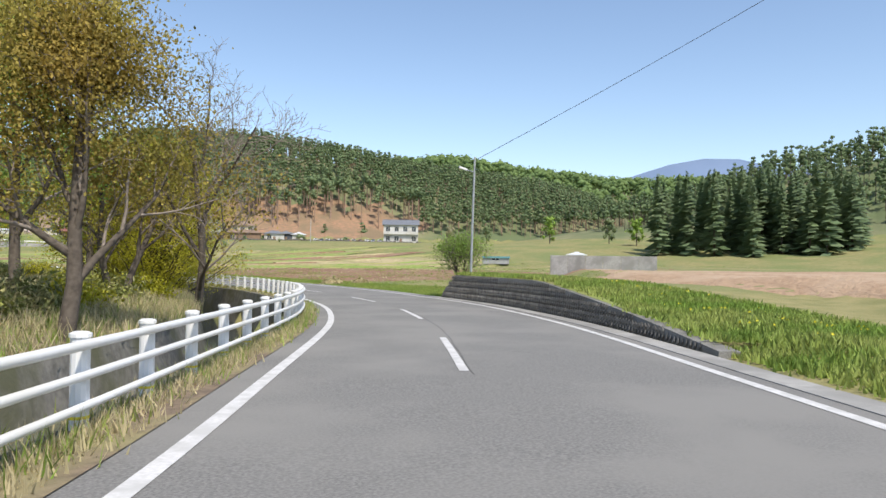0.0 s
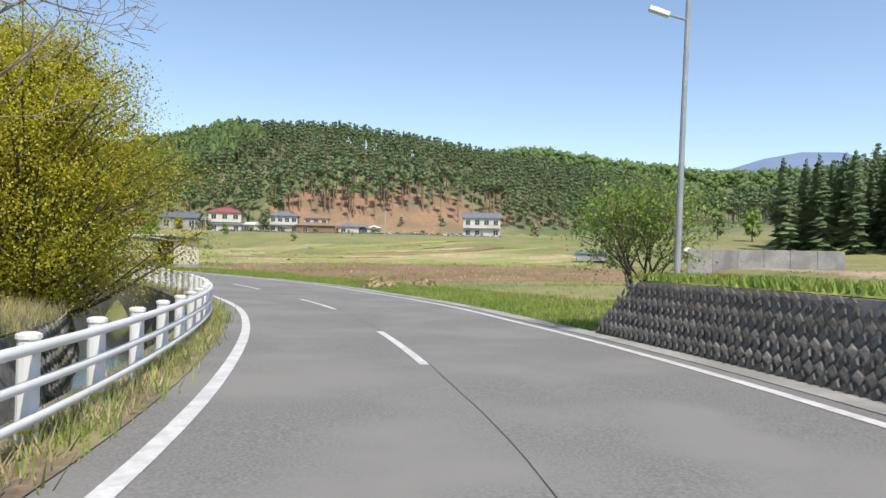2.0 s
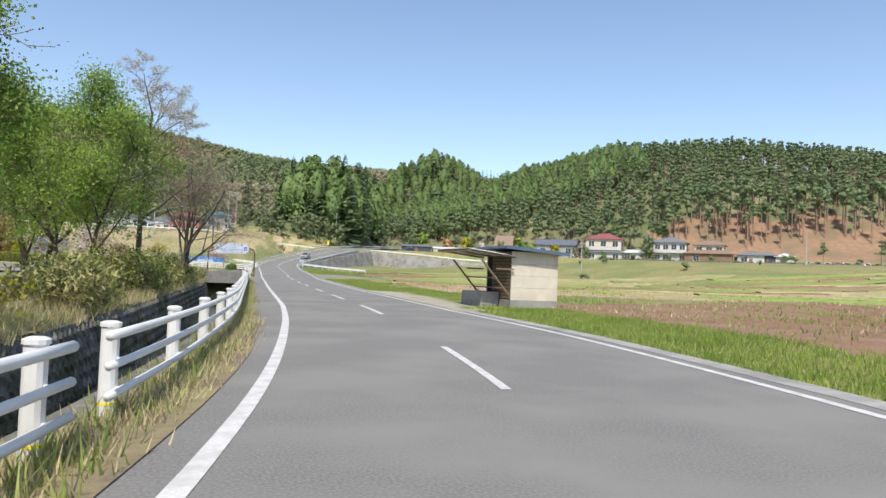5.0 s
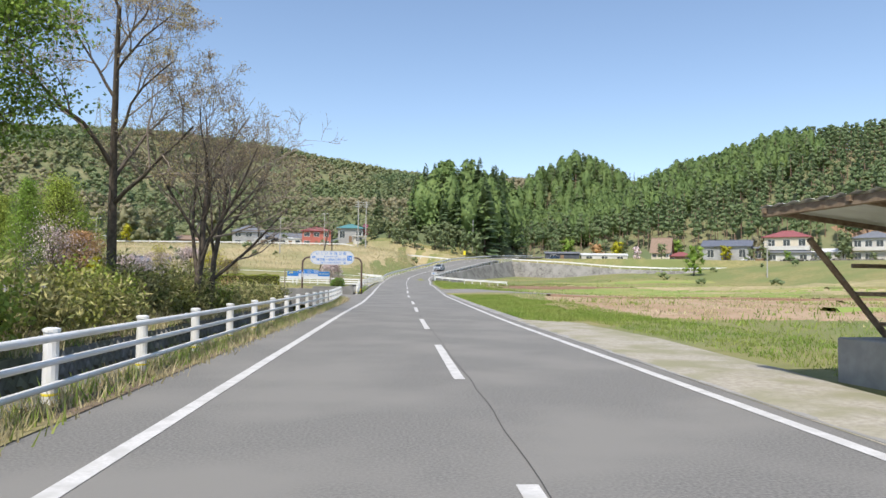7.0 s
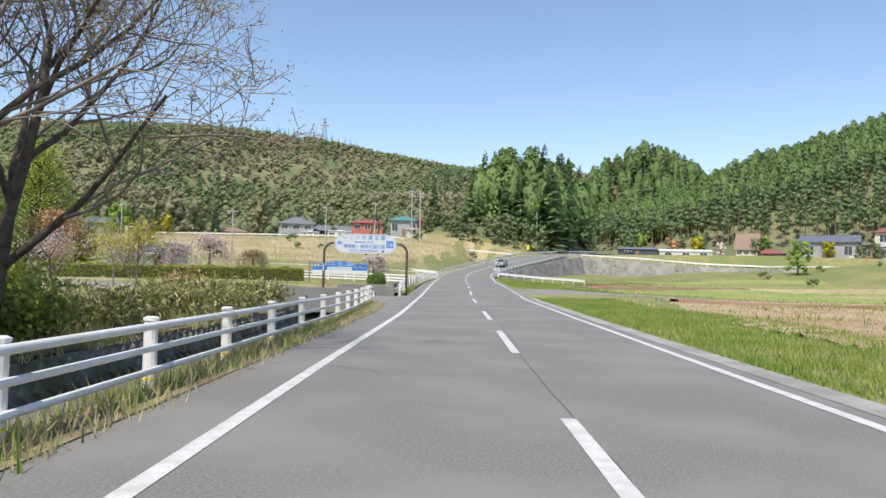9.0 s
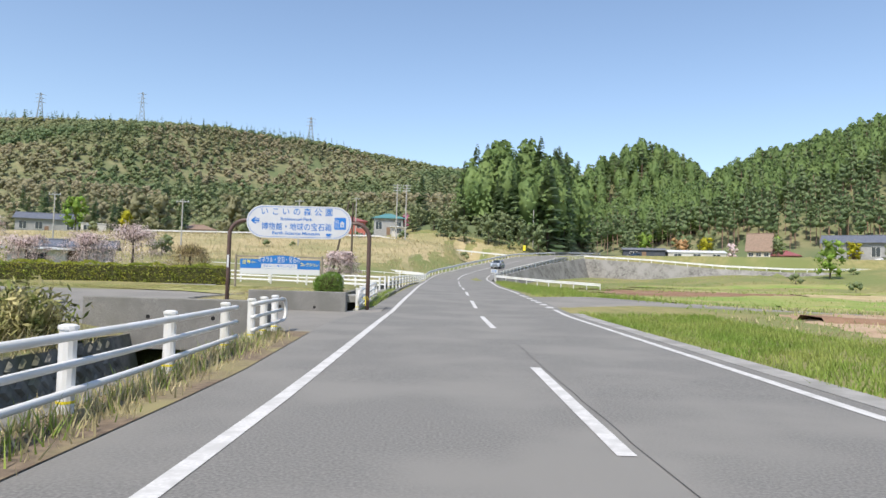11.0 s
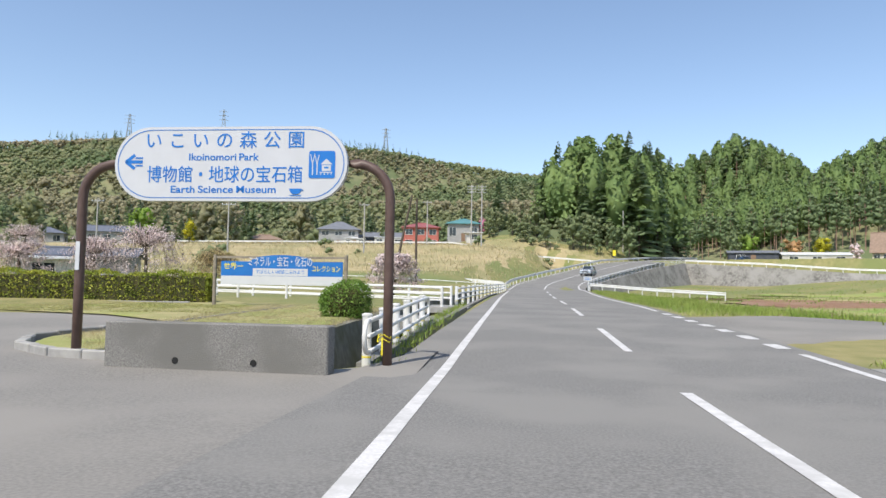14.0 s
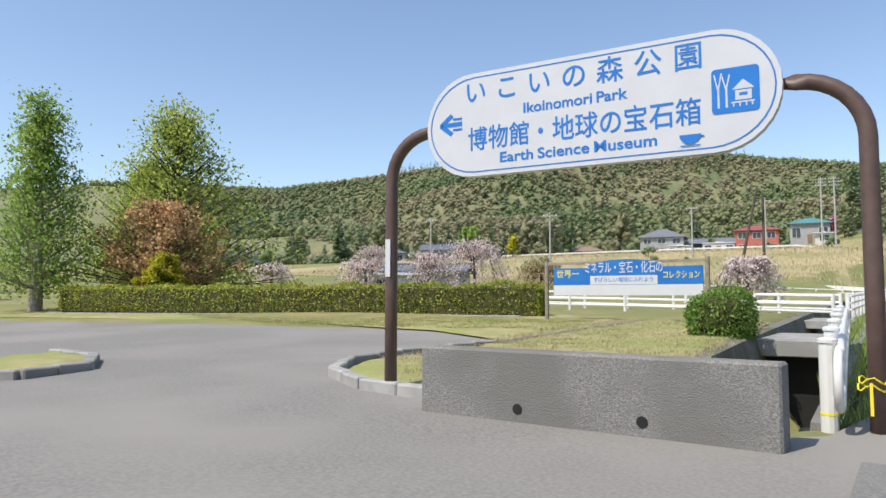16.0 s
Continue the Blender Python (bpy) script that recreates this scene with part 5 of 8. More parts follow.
wood("village_wood", scatter(-44, 4, 214, 254, 5.5, lambda x, y, h, u: (u < 0.24) & np.all([np.hypot(x - a, y - b) > 7 for a, b in ((-47, 207), (-26, 208), (-34, 206), (-15, 209), (-40, 238), (-9, 236), (-20, 232), (-3.5, 231), (-14, 247), (-29, 228), (-30, 246), (-3, 249))], 0), 75), "round", (3, 7), "woods_mixed", "bark", "olive garden trees among the village houses", 75)
wood("village_conifers", scatter(-230, 0, 216, 340, 12.0, lambda x, y, h, u: free(x, y) & (u < 0.42), 72), "spruce", (10, 17), "conifer", "bark", "dark conifers among the village houses", 72)
wood("village_brush", scatter(-190, 24, 112, 222, 6.0, lambda x, y, h, u: free(x, y) & (road_off(x, y)[0] < -8) & (u < 0.05 + 0.35 * (y > 186)) & (np.abs(y - 187) > 4) & (np.abs(y - 112) > 3), 73), "clump", (1.4, 3.6), "woods_mixed", "bark", "low olive shrubs on the slope below the village", 73)
wood("meadow_brush", scatter(62, 170, 100, 235, 7.5, lambda x, y, h, u: (u < 0.16) & (h < 8) & (np.hypot(x - 138, y - 150) > 18) & (np.hypot(x - 110, y - 174) > 16) & (np.hypot(x - 56, y - 186) > 16) & (np.hypot(x - 94, y - 214) > 12), 74), "clump", (1.2, 3.2), "woods_mixed", "bark", "low olive shrubs round the farmyards", 74)
wood("spruce_grove", scatter(140, 205, -52, -10, 5.6, lambda x, y, h, u: (u < 0.9) & (x - 150 > (y + 10) * -0.2), 40), "spruce", (17, 24), "conifer", "bark", "dark spruce grove across the fields", 50)
wood("far_pine_wood", scatter(250, 460, -300, 80, 7.0, lambda x, y, h, u: (h > 8) & (x < 400), 57), "pine", (13, 18), "conifer", "bark", "green wood on the ridge behind the spruce grove", 58)


# ---- dark retaining wall beside the bend ----
def retaining_wall(name, a_y, b_y, off, height, tilt, label, stone, parent_mat, courses=0.24, long_=0.36, limit=290, seed=1):
    """Backing plus rows of squared stones laid on the slant; height is a function of y."""
    i0, i1 = station(a_y), station(b_y)
    R = np.random.default_rng(seed)
    base = thing(name, float(ROAD[i0, 0]), float(ROAD[i0, 1]), 0, 0, label, "retaining wall", "", "structure")
    V, F = [], []
    o = Vector((ROAD[i0, 0], ROAD[i0, 1], 0))
    for i in range(i0, i1 + 1):
        h = height(ROAD[i, 1])
        zr = float(road_z(ROAD[i, 1]))
        for d, z in ((off, -0.2), (off + tilt * h, h), (off + tilt * h + 0.35, h), (off + 0.6, -0.2)):
            V.append((ROAD[i, 0] + NOR[i, 0] * d - o.x, ROAD[i, 1] + NOR[i, 1] * d - o.y, z + zr))
    m = i1 - i0
    for k in range(m):
        for q in range(3):
            F.append((k * 4 + q, k * 4 + 4 + q, k * 4 + 5 + q, k * 4 + 1 + q))
    F += [(0, 1, 2, 3), (m * 4 + 3, m * 4 + 2, m * 4 + 1, m * 4)]
    part("wall_body", np_mesh("wall_body", V, F, parent_mat), None, base)
    # one stone, a low pillow, shared by all
    g = Geo()
    a, b, t = long_ * 0.49, courses * 0.48, 0.014
    g.add([(-a, 0, -b), (a, 0, -b), (a, 0, b), (-a, 0, b), (-a * 0.7, -t, -b * 0.6), (a * 0.75, -t * 0.8, -b * 0.65), (a * 0.65, -t, b * 0.6), (-a * 0.75, -t * 0.7, b * 0.7)],
          [(4, 5, 6, 7), (0, 1, 5, 4), (1, 2, 6, 5), (2, 3, 7, 6), (3, 0, 4, 7)])
    me = g.mesh("stone", stone)
    q0, q1 = float(ARC[i0]), float(ARC[i1])
    n, more_v, more_f = 0, [], []
    row = 0
    z = courses * 0.55
    top = max(height(y) for y in np.linspace(a_y, b_y, 20))
    while z < top:
        q = q0 + (row % 2) * long_ * 0.5
        while q < q1:
            x, y = np.interp(q, ARC, ROAD[:, 0]), np.interp(q, ARC, ROAD[:, 1])
            nx, ny = np.interp(q, ARC, NOR[:, 0]), np.interp(q, ARC, NOR[:, 1])
            h = height(y)
            if z + courses * 0.4 < h:
                d = off + tilt * z - 0.004
                yaw = math.degrees(math.atan2(ny, nx)) - 90 + 180
                place = Matrix.Translation((x + nx * d - o.x, y + ny * d - o.y, z + float(road_z(y)))) @ pose(0, 0, 0, 0, 0, yaw - 180) @ pose(0, 0, 0, -math.degrees(math.atan(tilt)), 38 * (1 if row % 2 else -1) + R.uniform(-12, 12), 0) @ Matrix.Diagonal((R.uniform(0.75, 0.98), R.uniform(0.6, 1.5), R.uniform(0.85, 1.0), 1))
                if y > -71.5 and n < limit:
                    ob = new("stone", me)
                    ob.parent = base
                    ob.matrix_basis = place
                    n += 1
                else:
                    b = len(more_v)
                    more_v += [place @ v.co for v in me.vertices]
                    more_f += [tuple(b + i for i in p.vertices) for p in me.polygons]
            q += long_
        z += courses
        row += 1
    if more_v:
        tagged(part("stonework", np_mesh("stonework", more_v, more_f, stone), None, base), kind="stuff")
    return base


WALL_H = lambda y: float(np.interp(y, [-80, -71, -63.2, -62.6], [0.05, 1.0, 1.08, 0.2]))
retaining_wall("retaining_wall_bend", -79.5, -62.6, 3.8, WALL_H, 0.3, "dark stone retaining wall beside the bend", M["stone_wall"], M["concrete_dark"], 0.13, 0.185)
V, F = [], []
for i in range(station(-79.5), station(-62.8) + 1):
    h = WALL_H(ROAD[i, 1])
    for d, dz in ((3.8 + 0.3 * h + 0.12, 0.012), (3.8 + 0.3 * h + 0.5, 0.04), (5.0, 0.05), (6.0, 0.06)):
        zz = h + dz + float(road_z(ROAD[i, 1]))
        V.append((ROAD[i, 0] + NOR[i, 0] * d, ROAD[i, 1] + NOR[i, 1] * d, zz - 0.25 * (1 - smooth(-79.5, -76.5, ROAD[i, 1])) if d < 5.5 else float(ground_z(ROAD[i, 0] + NOR[i, 0] * d, ROAD[i, 1] + NOR[i, 1] * d)) + 0.02))
m = len(V) // 4
F = [(k * 4 + q, k * 4 + 4 + q, k * 4 + 5 + q, k * 4 + 1 + q) for k in range(m - 1) for q in range(3)]
solid("grass_edge", np_mesh("grass_edge", V, F, M["field_green"], None, True), None, "uneven green turf edge growing over the dark stone wall", "turf", "structure")

# embankment wall under the far guard rails
RAIL = [Vector((x, y, float(road_z(y)))) for x, y in ((7.5, 113.2), (8.6, 118), (11.0, 126), (14.6, 136), (18.6, 145.5), (22.7, 154.5), (27.2, 163), (31.6, 171))]
EMB_LOW = lambda y: float(np.interp(y, [113, 150, 172], [1.0, 1.6, 2.0]))
V, F = [], []
for k, p in enumerate(RAIL):
    d = RAIL[min(k + 1, len(RAIL) - 1)] - RAIL[max(k - 1, 0)]
    n = Vector((d.y, -d.x, 0)).normalized()
    for o, z in ((0.9 + 0.3 * (p.z - EMB_LOW(p.y)), EMB_LOW(p.y) - 0.8), (0.25, p.z + 0.12), (-0.3, p.z + 0.12), (-0.3, p.z - 0.5)):
        V.append((p.x + n.x * o, p.y + n.y * o, z))
m = len(RAIL) - 1
for k in range(m):
    for q in range(3):
        F.append((k * 4 + q, k * 4 + 1 + q, k * 4 + 5 + q, k * 4 + 4 + q))
solid("embankment_wall", np_mesh("embankment_wall", V, F, mat("block_embankment", (0.27, 0.26, 0.24), (0.12, 0.115, 0.105), scale=2.6, rough=0.95, bump=0.8, bump_scale=3, c3=(0.29, 0.28, 0.26), scale3=0.4, dist=0.1)), None, "grey block embankment wall below the guard rail", "wall", "structure")
END = RAIL[-1].copy()
SIDE = [END, Vector((44.5, 163.0, 6.2)), Vector((56.0, 155.0, 5.1)), Vector((68.0, 151.0, 4.7)), Vector((84.0, 151.0, 5.0))]
V, F = [], []
for p in SIDE:
    lo = float(ground_z(p.x, p.y - 3)) - 0.6
    V += [(p.x - 0.3, p.y - 1.2, min(lo, p.z - 1)), (p.x, p.y, p.z + 0.1), (p.x + 0.4, p.y + 0.5, p.z + 0.1), (p.x + 3.0, p.y + 5.5, p.z + 0.02)]
F = [(k * 4 + q, k * 4 + 1 + q, k * 4 + 5 + q, k * 4 + 4 + q) for k in range(len(SIDE) - 1) for q in range(2)]
solid("side_embankment", np_mesh("side_embankment", V, F, bpy.data.materials["block_embankment"]), None, "long grey wall of concrete blocks holding up a lane", "wall", "structure")
F = [(k * 4 + 2, k * 4 + 3, k * 4 + 7, k * 4 + 6) for k in range(len(SIDE) - 1)]
solid("lane", np_mesh("lane", V, F, M["asphalt_old"]), None, "narrow grey asphalt track on the block wall", "road", "structure")


# ---- guard rails ----
def guard_rail(pts, label, spacing=2.0, h=0.72, two=False, group=""):
    """White steel guard rail: round posts with one folded beam, or two pipes."""
    P = [Vector(p) for p in pts]
    L = [0.0]
    for a, b in zip(P[:-1], P[1:]):
        L.append(L[-1] + (b - a).length)
    t = thing("guard_rail", P[0].x, P[0].y, P[0].z, 0, label, "guard rail", group)
    at = lambda q: Vector([float(np.interp(q, L, [p[k] for p in P])) for k in range(3)])
    n = max(1, round(L[-1] / spacing))
    pm = Geo().tube([(0, 0, -0.3), (0, 0, h)], 0.06, 8).mesh("post", M["white_paint"])
    for k in range(n + 1):
        part("post", pm, None, t, m=Matrix.Translation(at(L[-1] * k / n) - P[0]))
    if two:
        for z in (h - 0.06, h - 0.32, h - 0.56):
            part("rail", Geo().tube([p - P[0] + Vector((0, 0, z)) for p in P], 0.04, 6), M["white_paint"], t)
    else:
        prof = [(0.06, -0.17), (0.10, -0.11), (0.06, -0.03), (0.06, 0.03), (0.10, 0.11), (0.06, 0.17), (0.045, 0.17), (0.045, -0.17)]
        V, F = [], []
        for k, p in enumerate(P):
            d = (P[min(k + 1, len(P) - 1)] - P[max(k - 1, 0)])
            nrm = Vector((d.y, -d.x, 0)).normalized()
            for a, z in prof:
                V.append(p - P[0] + nrm * a + Vector((0, 0, h - 0.17 + z)))
        m = len(prof)
        for k in range(len(P) - 1):
            for a in range(m):
                F.append((k * m + a, k * m + (a + 1) % m, (k + 1) * m + (a + 1) % m, (k + 1) * m + a))
        F += [tuple(range(m)), tuple((len(P) - 1) * m + a for a in range(m - 1, -1, -1))]
        part("beam", Geo().add(V, F), M["white_paint"], t)
    return t


def along(y0, y1, off, n=12):
    q0, q1 = arc_y(y0), arc_y(y1)
    out = []
    for k in range(n + 1):
        p, _ = at_arc(q0 + (q1 - q0) * k / n, off)
        out.append(p)
    return out


guard_rail([p + Vector((0, 0, 0.05)) for p in RAIL], "white pipe guard rail along the climbing road", 2.5, 0.85, True)
guard_rail([END + Vector((0.4, 0.6, 0.05))] + [p + Vector((0.2, 0.3, 0.1)) for p in SIDE[1:]], "white guard rail along the lane on the wall", 2.5, 0.8)
lowa = Vector((7.6, 112.6, 1.6))
guard_rail([lowa, Vector((13.5, 105.2, 1.05)), Vector((19.2, 98.8, 0.72))], "white guard rail angling away from the road", 2.0, 0.75)
guard_rail(along(112, 171, lambda y: LEFT_LINE(y) - 0.7), "white guard rail on the far side of the climbing road", 2.5, 0.75)
guard_rail(along(171, 240, lambda y: LEFT_LINE(y) - 0.7), "white guard rail up the hill", 3.0, 0.75)
guard_rail([Vector((-3.2, 99, 1.3)), Vector((-9, 103, 1.6)), Vector((-18, 106, 2.0)), Vector((-34, 108, 2.4))], "white guard rail of the lane over the canal", 2.5, 0.75, True)
guard_rail([Vector((-2.6, 110.5, 1.6)), Vector((-6, 112.5, 1.9)), Vector((-16, 116, 2.6)), Vector((-34, 119, 3.0))], "white guard rail of the lane over the canal", 2.5, 0.75)
guard_rail([Vector((p[0], p[1], float(ground_z(p[0], p[1])) + 0.1)) for p in ((16, 184), (4, 187), (-16, 189), (-45, 189), (-80, 185))], "long white guard rail below the village", 3.0, 0.75)
# pipe fences beyond the park sign
F2 = lambda y: np.interp(y, [37, 60, 97], [-4.3, -5.1, -4.0])
pipe_fence(arc_y(38.2), arc_y(46.0), 1.55, F2, "white three-rail pipe fence beside the canal opening", end_loop=2)
f3 = guard_rail([Vector((-4.0, 56.5, 0.65)), Vector((-10.5, 57.5, 0.8)), Vector((-18, 58.5, 0.9))], "white pipe railing of the footbridge", 2.2, 0.8, True)
guard_rail([Vector((-3.9, 59.5, 0.7)), Vector((-10.5, 60.8, 0.8)), Vector((-18, 62, 0.95))], "white pipe railing of the footbridge", 2.2, 0.8, True)
pipe_fence(arc_y(60), arc_y(97), 2.6, F2, "white three-rail pipe fence along the canal")
g = Geo().box(-9, 56.3, 0.35, -2.9, 60.0, 0.62, bev=0.02)
solid("footbridge_slab", g, M["concrete"], "concrete slab crossing the canal", "bridge", "structure")


solid("culvert_slab", Geo().box(-5.35, 46.9, 0.12, -3.35, 50.4, 0.46, bev=0.02), M["concrete"], "pale concrete slab covering the canal mouth", "slab", "structure")
# black box in place of the unlit depth of the culvert
solid("culvert_end", Geo().box(-5.3, 47.4, -1.9, -3.5, 47.6, 0.11), M["dark"], "near-black panel standing in for the shade under the slab", "culvert", "structure")


# ---- utility pole and wire by the bend, poles elsewhere ----
POLE = mat("galvanised_grey_pole", (0.33, 0.35, 0.36), (0.27, 0.29, 0.30), scale=4, rough=0.5, spec=0.5)
POLE_C = mat("concrete_pole", (0.42, 0.41, 0.39), (0.35, 0.34, 0.32), scale=3, rough=0.8)
WIRE = mat("black_cable", (0.02, 0.02, 0.022), rough=0.5)


def utility_pole(x, y, h, label, r=0.09, lamp=None, arms=0, material=None, lean=(0, 0), z=None):
    z0 = float(ground_z(x, y)) if z is None else z
    t = thing("utility_pole", x, y, z0, 0, label, "utility pole")
    part("shaft", Geo().tube([(0, 0, -0.5), (lean[0] * 0.5, lean[1] * 0.5, h / 2), (lean[0], lean[1], h)], [r, r * 0.85, r * 0.7], 10), material or POLE_C, t)
    for k in range(arms):
        zz = h - 0.4 - 0.6 * k
        part("cross_arm", Geo().box(-0.9, -0.05, zz - 0.05, 0.9, 0.05, zz + 0.05), POLE, t)
        for xx in (-0.8, -0.3, 0.3, 0.8):
            part("insulator", Geo().tube([(xx, 0, zz + 0.05), (xx, 0, zz + 0.2)], 0.05, 6), M["white_paint"], t)
    if lamp:
        a = Vector((lamp[0], lamp[1], 0)).normalized()
        arm = part("lamp_arm", Geo().tube([(lean[0], lean[1], h - 0.72), tuple(Vector((lean[0], lean[1], h - 0.6)) + a * 0.45)], 0.02, 6), POLE, t)
        c = Vector((lean[0], lean[1], h - 0.56)) + a * 0.55
        part("lamp_head", Geo().box(-0.2, -0.06, -0.05, 0.2, 0.06, 0.05, m=Matrix.Translation(c) @ pose(0, 0, 0, 0, -18, math.degrees(math.atan2(a.y, a.x))), bev=0.015), M["white_paint"], t)
    return t


utility_pole(-4.9, -66.2, 5.6, "slim grey steel pole with a small lamp", 0.062, lamp=(-0.7, 0.7), material=POLE, lean=(0.08, -0.1), z=1.22)
pts = [Vector((-4.8, -66.3, 6.67)).lerp(Vector((1.5, -90.0, 18.9)), k / 20) - Vector((0, 0, 0.25 * 4 * (k / 20) * (1 - k / 20))) for k in range(21)]
solid("overhead_wire", Geo().tube(pts, 0.012, 5), WIRE, "black overhead wire from the lamp pole", "cable")
utility_pole(24.2, 201, 10.0, "concrete pole at the roadside", 0.16)
utility_pole(27.5, 206, 7.0, "concrete pole at the roadside", 0.13)
utility_pole(-12.5, 92, 8.5, "brown wooden pole leaning beside the meadow", 0.13, material=M["bark"], lean=(1.8, 0))
utility_pole(-10.4, 93, 8.3, "brown wooden pole beside the meadow", 0.13, material=M["bark"])
utility_pole(-8.6, 176, 13.0, "concrete pole with cross arms", 0.18, arms=3)
utility_pole(-10.8, 177, 13.0, "concrete pole with cross arms", 0.18, arms=3)
utility_pole(-20, 175, 9.5, "concrete pole in the village", 0.15, arms=1)
utility_pole(-28, 150, 9.0, "concrete pole in the village", 0.15, arms=1)
utility_pole(-58, 118, 8.5, "park pole with a lamp cluster", 0.12, arms=1)
utility_pole(-36, 110, 8.5, "park pole with a lamp cluster", 0.12, arms=1)
utility_pole(81, 127, 8.0, "concrete pole among the houses", 0.14, arms=1)
utility_pole(128, 100, 8.0, "concrete pole among the houses", 0.14)


def pylon(x, y, h):
    t = thing("power_pylon", x, y, float(ground_z(x, y)), 25, "tall steel lattice power pylon on the ridge", "pylon", "pylons on the ridge")
    g = Geo()
    w = lambda z: 4.2 * (1 - z / h) ** 1.15 + 0.7
    zs = [h * (1 - (1 - k / 9) ** 1.0) for k in range(10)]
    for a, b in zip(zs[:-1], zs[1:]):
        for sx, sy in ((1, 1), (1, -1), (-1, -1), (-1, 1)):
            g.tube([(sx * w(a), sy * w(a), a), (sx * w(b), sy * w(b), b)], 0.28, 4, cap=False)
            nx, ny = (sx, -sy) if sx == sy else (-sx, sy)
            g.tube([(sx * w(a), sy * w(a), a), (nx * w(b), ny * w(b), b)], 0.16, 3, cap=False)
            g.tube([(nx * w(a), ny * w(a), a), (sx * w(b), sy * w(b), b)], 0.16, 3, cap=False)
    part("tower", g, POLE, t)
    for z in (0.72, 0.83, 0.94):
        part("cross_arm", Geo().tube([(-6.5, 0, h * z), (0, 0, h * z + 1.2), (6.5, 0, h * z)], [0.15, 0.4, 0.15], 4), POLE, t)
    return t


pylon(-503, 887, 44)
pylon(-398, 937, 52)
pylon(-188, 1003, 46)


# ---- banner, hedge, round bush, kerbs of the park ----
def banner():
    t = thing("park_banner", -8.87, 50.6, float(ground_z(-8.87, 50.6)) + 0.05, -2.0, "blue and white museum banner board on timber posts", "sign")
    wood = mat("grey_timber_post", (0.30, 0.26, 0.20), (0.22, 0.19, 0.15), scale=8, rough=0.9)
    for x in (-2.42, 2.24):
        part("post", Geo().tube([(x, 0.08, -0.4), (x, 0.08, 1.75)], 0.065, 8), wood, t)
    part("top_rail", Geo().box(-2.42, 0.05, 1.62, 2.28, 0.11, 1.70), wood, t)
    W = 2.15
    ring = [(-W, 0.72), (W, 0.72), (W, 1.52)] + [(1.1 * math.cos(a), 1.50 + 0.24 * math.sin(a)) for a in np.linspace(0.05, math.pi - 0.05, 16)] + [(-W, 1.52)]
    n = len(ring)
    board = part("board", Geo().add([(x, -0.02, z) for x, z in ring] + [(x, 0.02, z) for x, z in ring], [tuple(range(n)), tuple(range(2 * n - 1, n - 1, -1))] + [(a, n + a, n + (a + 1) % n, (a + 1) % n) for a in range(n)]), mat("banner_blue", (0.015, 0.13, 0.42), (0.02, 0.16, 0.47), scale=2, rough=0.5), t)
    part("white_band", Geo().box(-W, -0.026, 0.72, W, -0.021, 1.02), M["sign_white"], board)
    part("white_panel", Geo().box(-1.0, -0.027, 1.03, 0.94, -0.0215, 1.28), M["sign_white"], board)
    lettering("世界一", -1.70, 1.33, 0.25, 0.72, M["yellow"], board, y=-0.024)
    lettering("ミネラル・宝石・化石の", -0.05, 1.49, 0.36, 2.3, M["sign_white"], board, y=-0.024)
    lettering("コレクション", 1.58, 1.27, 0.23, 1.0, M["yellow"], board, y=-0.024)
    lettering("すばらしい地球にふれよう", -0.03, 1.155, 0.15, 1.75, M["sign_blue"], board, y=-0.029)
    return t


banner()


def leafy_box(name, cx, cy, rz, w, d, h, n, size, material, label, category, seed, round_=0.0, z=None, kind=""):
    """A clipped shrub: a core coloured dark for inner shade under a skin of small leaves."""
    R = np.random.default_rng(seed)
    zz = float(ground_z(cx, cy)) if z is None else z
    t = thing(name, cx, cy, zz, rz, label, category, "", kind)
    P = R.uniform(-1, 1, (n, 3))
    if round_:
        P /= (np.sum(np.abs(P) ** (2 / round_), 1) ** (round_ / 2))[:, None]
    else:
        ax = R.choice(3, n, p=[0.12, 0.5, 0.38])
        P[np.arange(n), ax] = np.sign(P[np.arange(n), ax])
    P[:, 2] = np.abs(P[:, 2]) if not round_ else P[:, 2]
    C = np.c_[P[:, 0] * w / 2, P[:, 1] * d / 2, (P[:, 2] * h if not round_ else (P[:, 2] + 1) * h / 2)]
    wob = 0.06 * np.sin(C[:, 0] * 2.1) + 0.05 * np.sin(C[:, 0] * 5.3 + 1)
    C[:, 2] += np.where(C[:, 2] > h * 0.6, wob, 0)
    C += R.normal(0, 0.035, C.shape)
    core = Geo()
    if round_:
        bm = bmesh.new()
        bmesh.ops.create_icosphere(bm, subdivisions=2, radius=1, matrix=Matrix.LocRotScale((0, 0, h / 2), None, (w * 0.43, d * 0.43, h * 0.47)))
        bm.verts.index_update()
        core.add([v.co[:] for v in bm.verts], [tuple(v.index for v in f.verts) for f in bm.faces])
        bm.free()
    else:
        core.box(-w / 2 + 0.06, -d / 2 + 0.06, -0.1, w / 2 - 0.06, d / 2 - 0.06, h - 0.08, bev=0.05)
    # solid core, its dark colour stands for the shade among the twigs
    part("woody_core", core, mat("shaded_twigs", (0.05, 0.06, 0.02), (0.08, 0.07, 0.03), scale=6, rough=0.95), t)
    part("foliage", leaf_cloud(C, 1, 0.03, size, seed, "leaves", M[material]), None, t)
    return t


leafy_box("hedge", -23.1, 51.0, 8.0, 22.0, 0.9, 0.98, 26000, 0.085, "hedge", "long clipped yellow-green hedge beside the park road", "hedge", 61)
M["bush_green"] = leaf_mat("bush_leaves", (0.15, 0.27, 0.05), (0.22, 0.33, 0.07), scale=3)
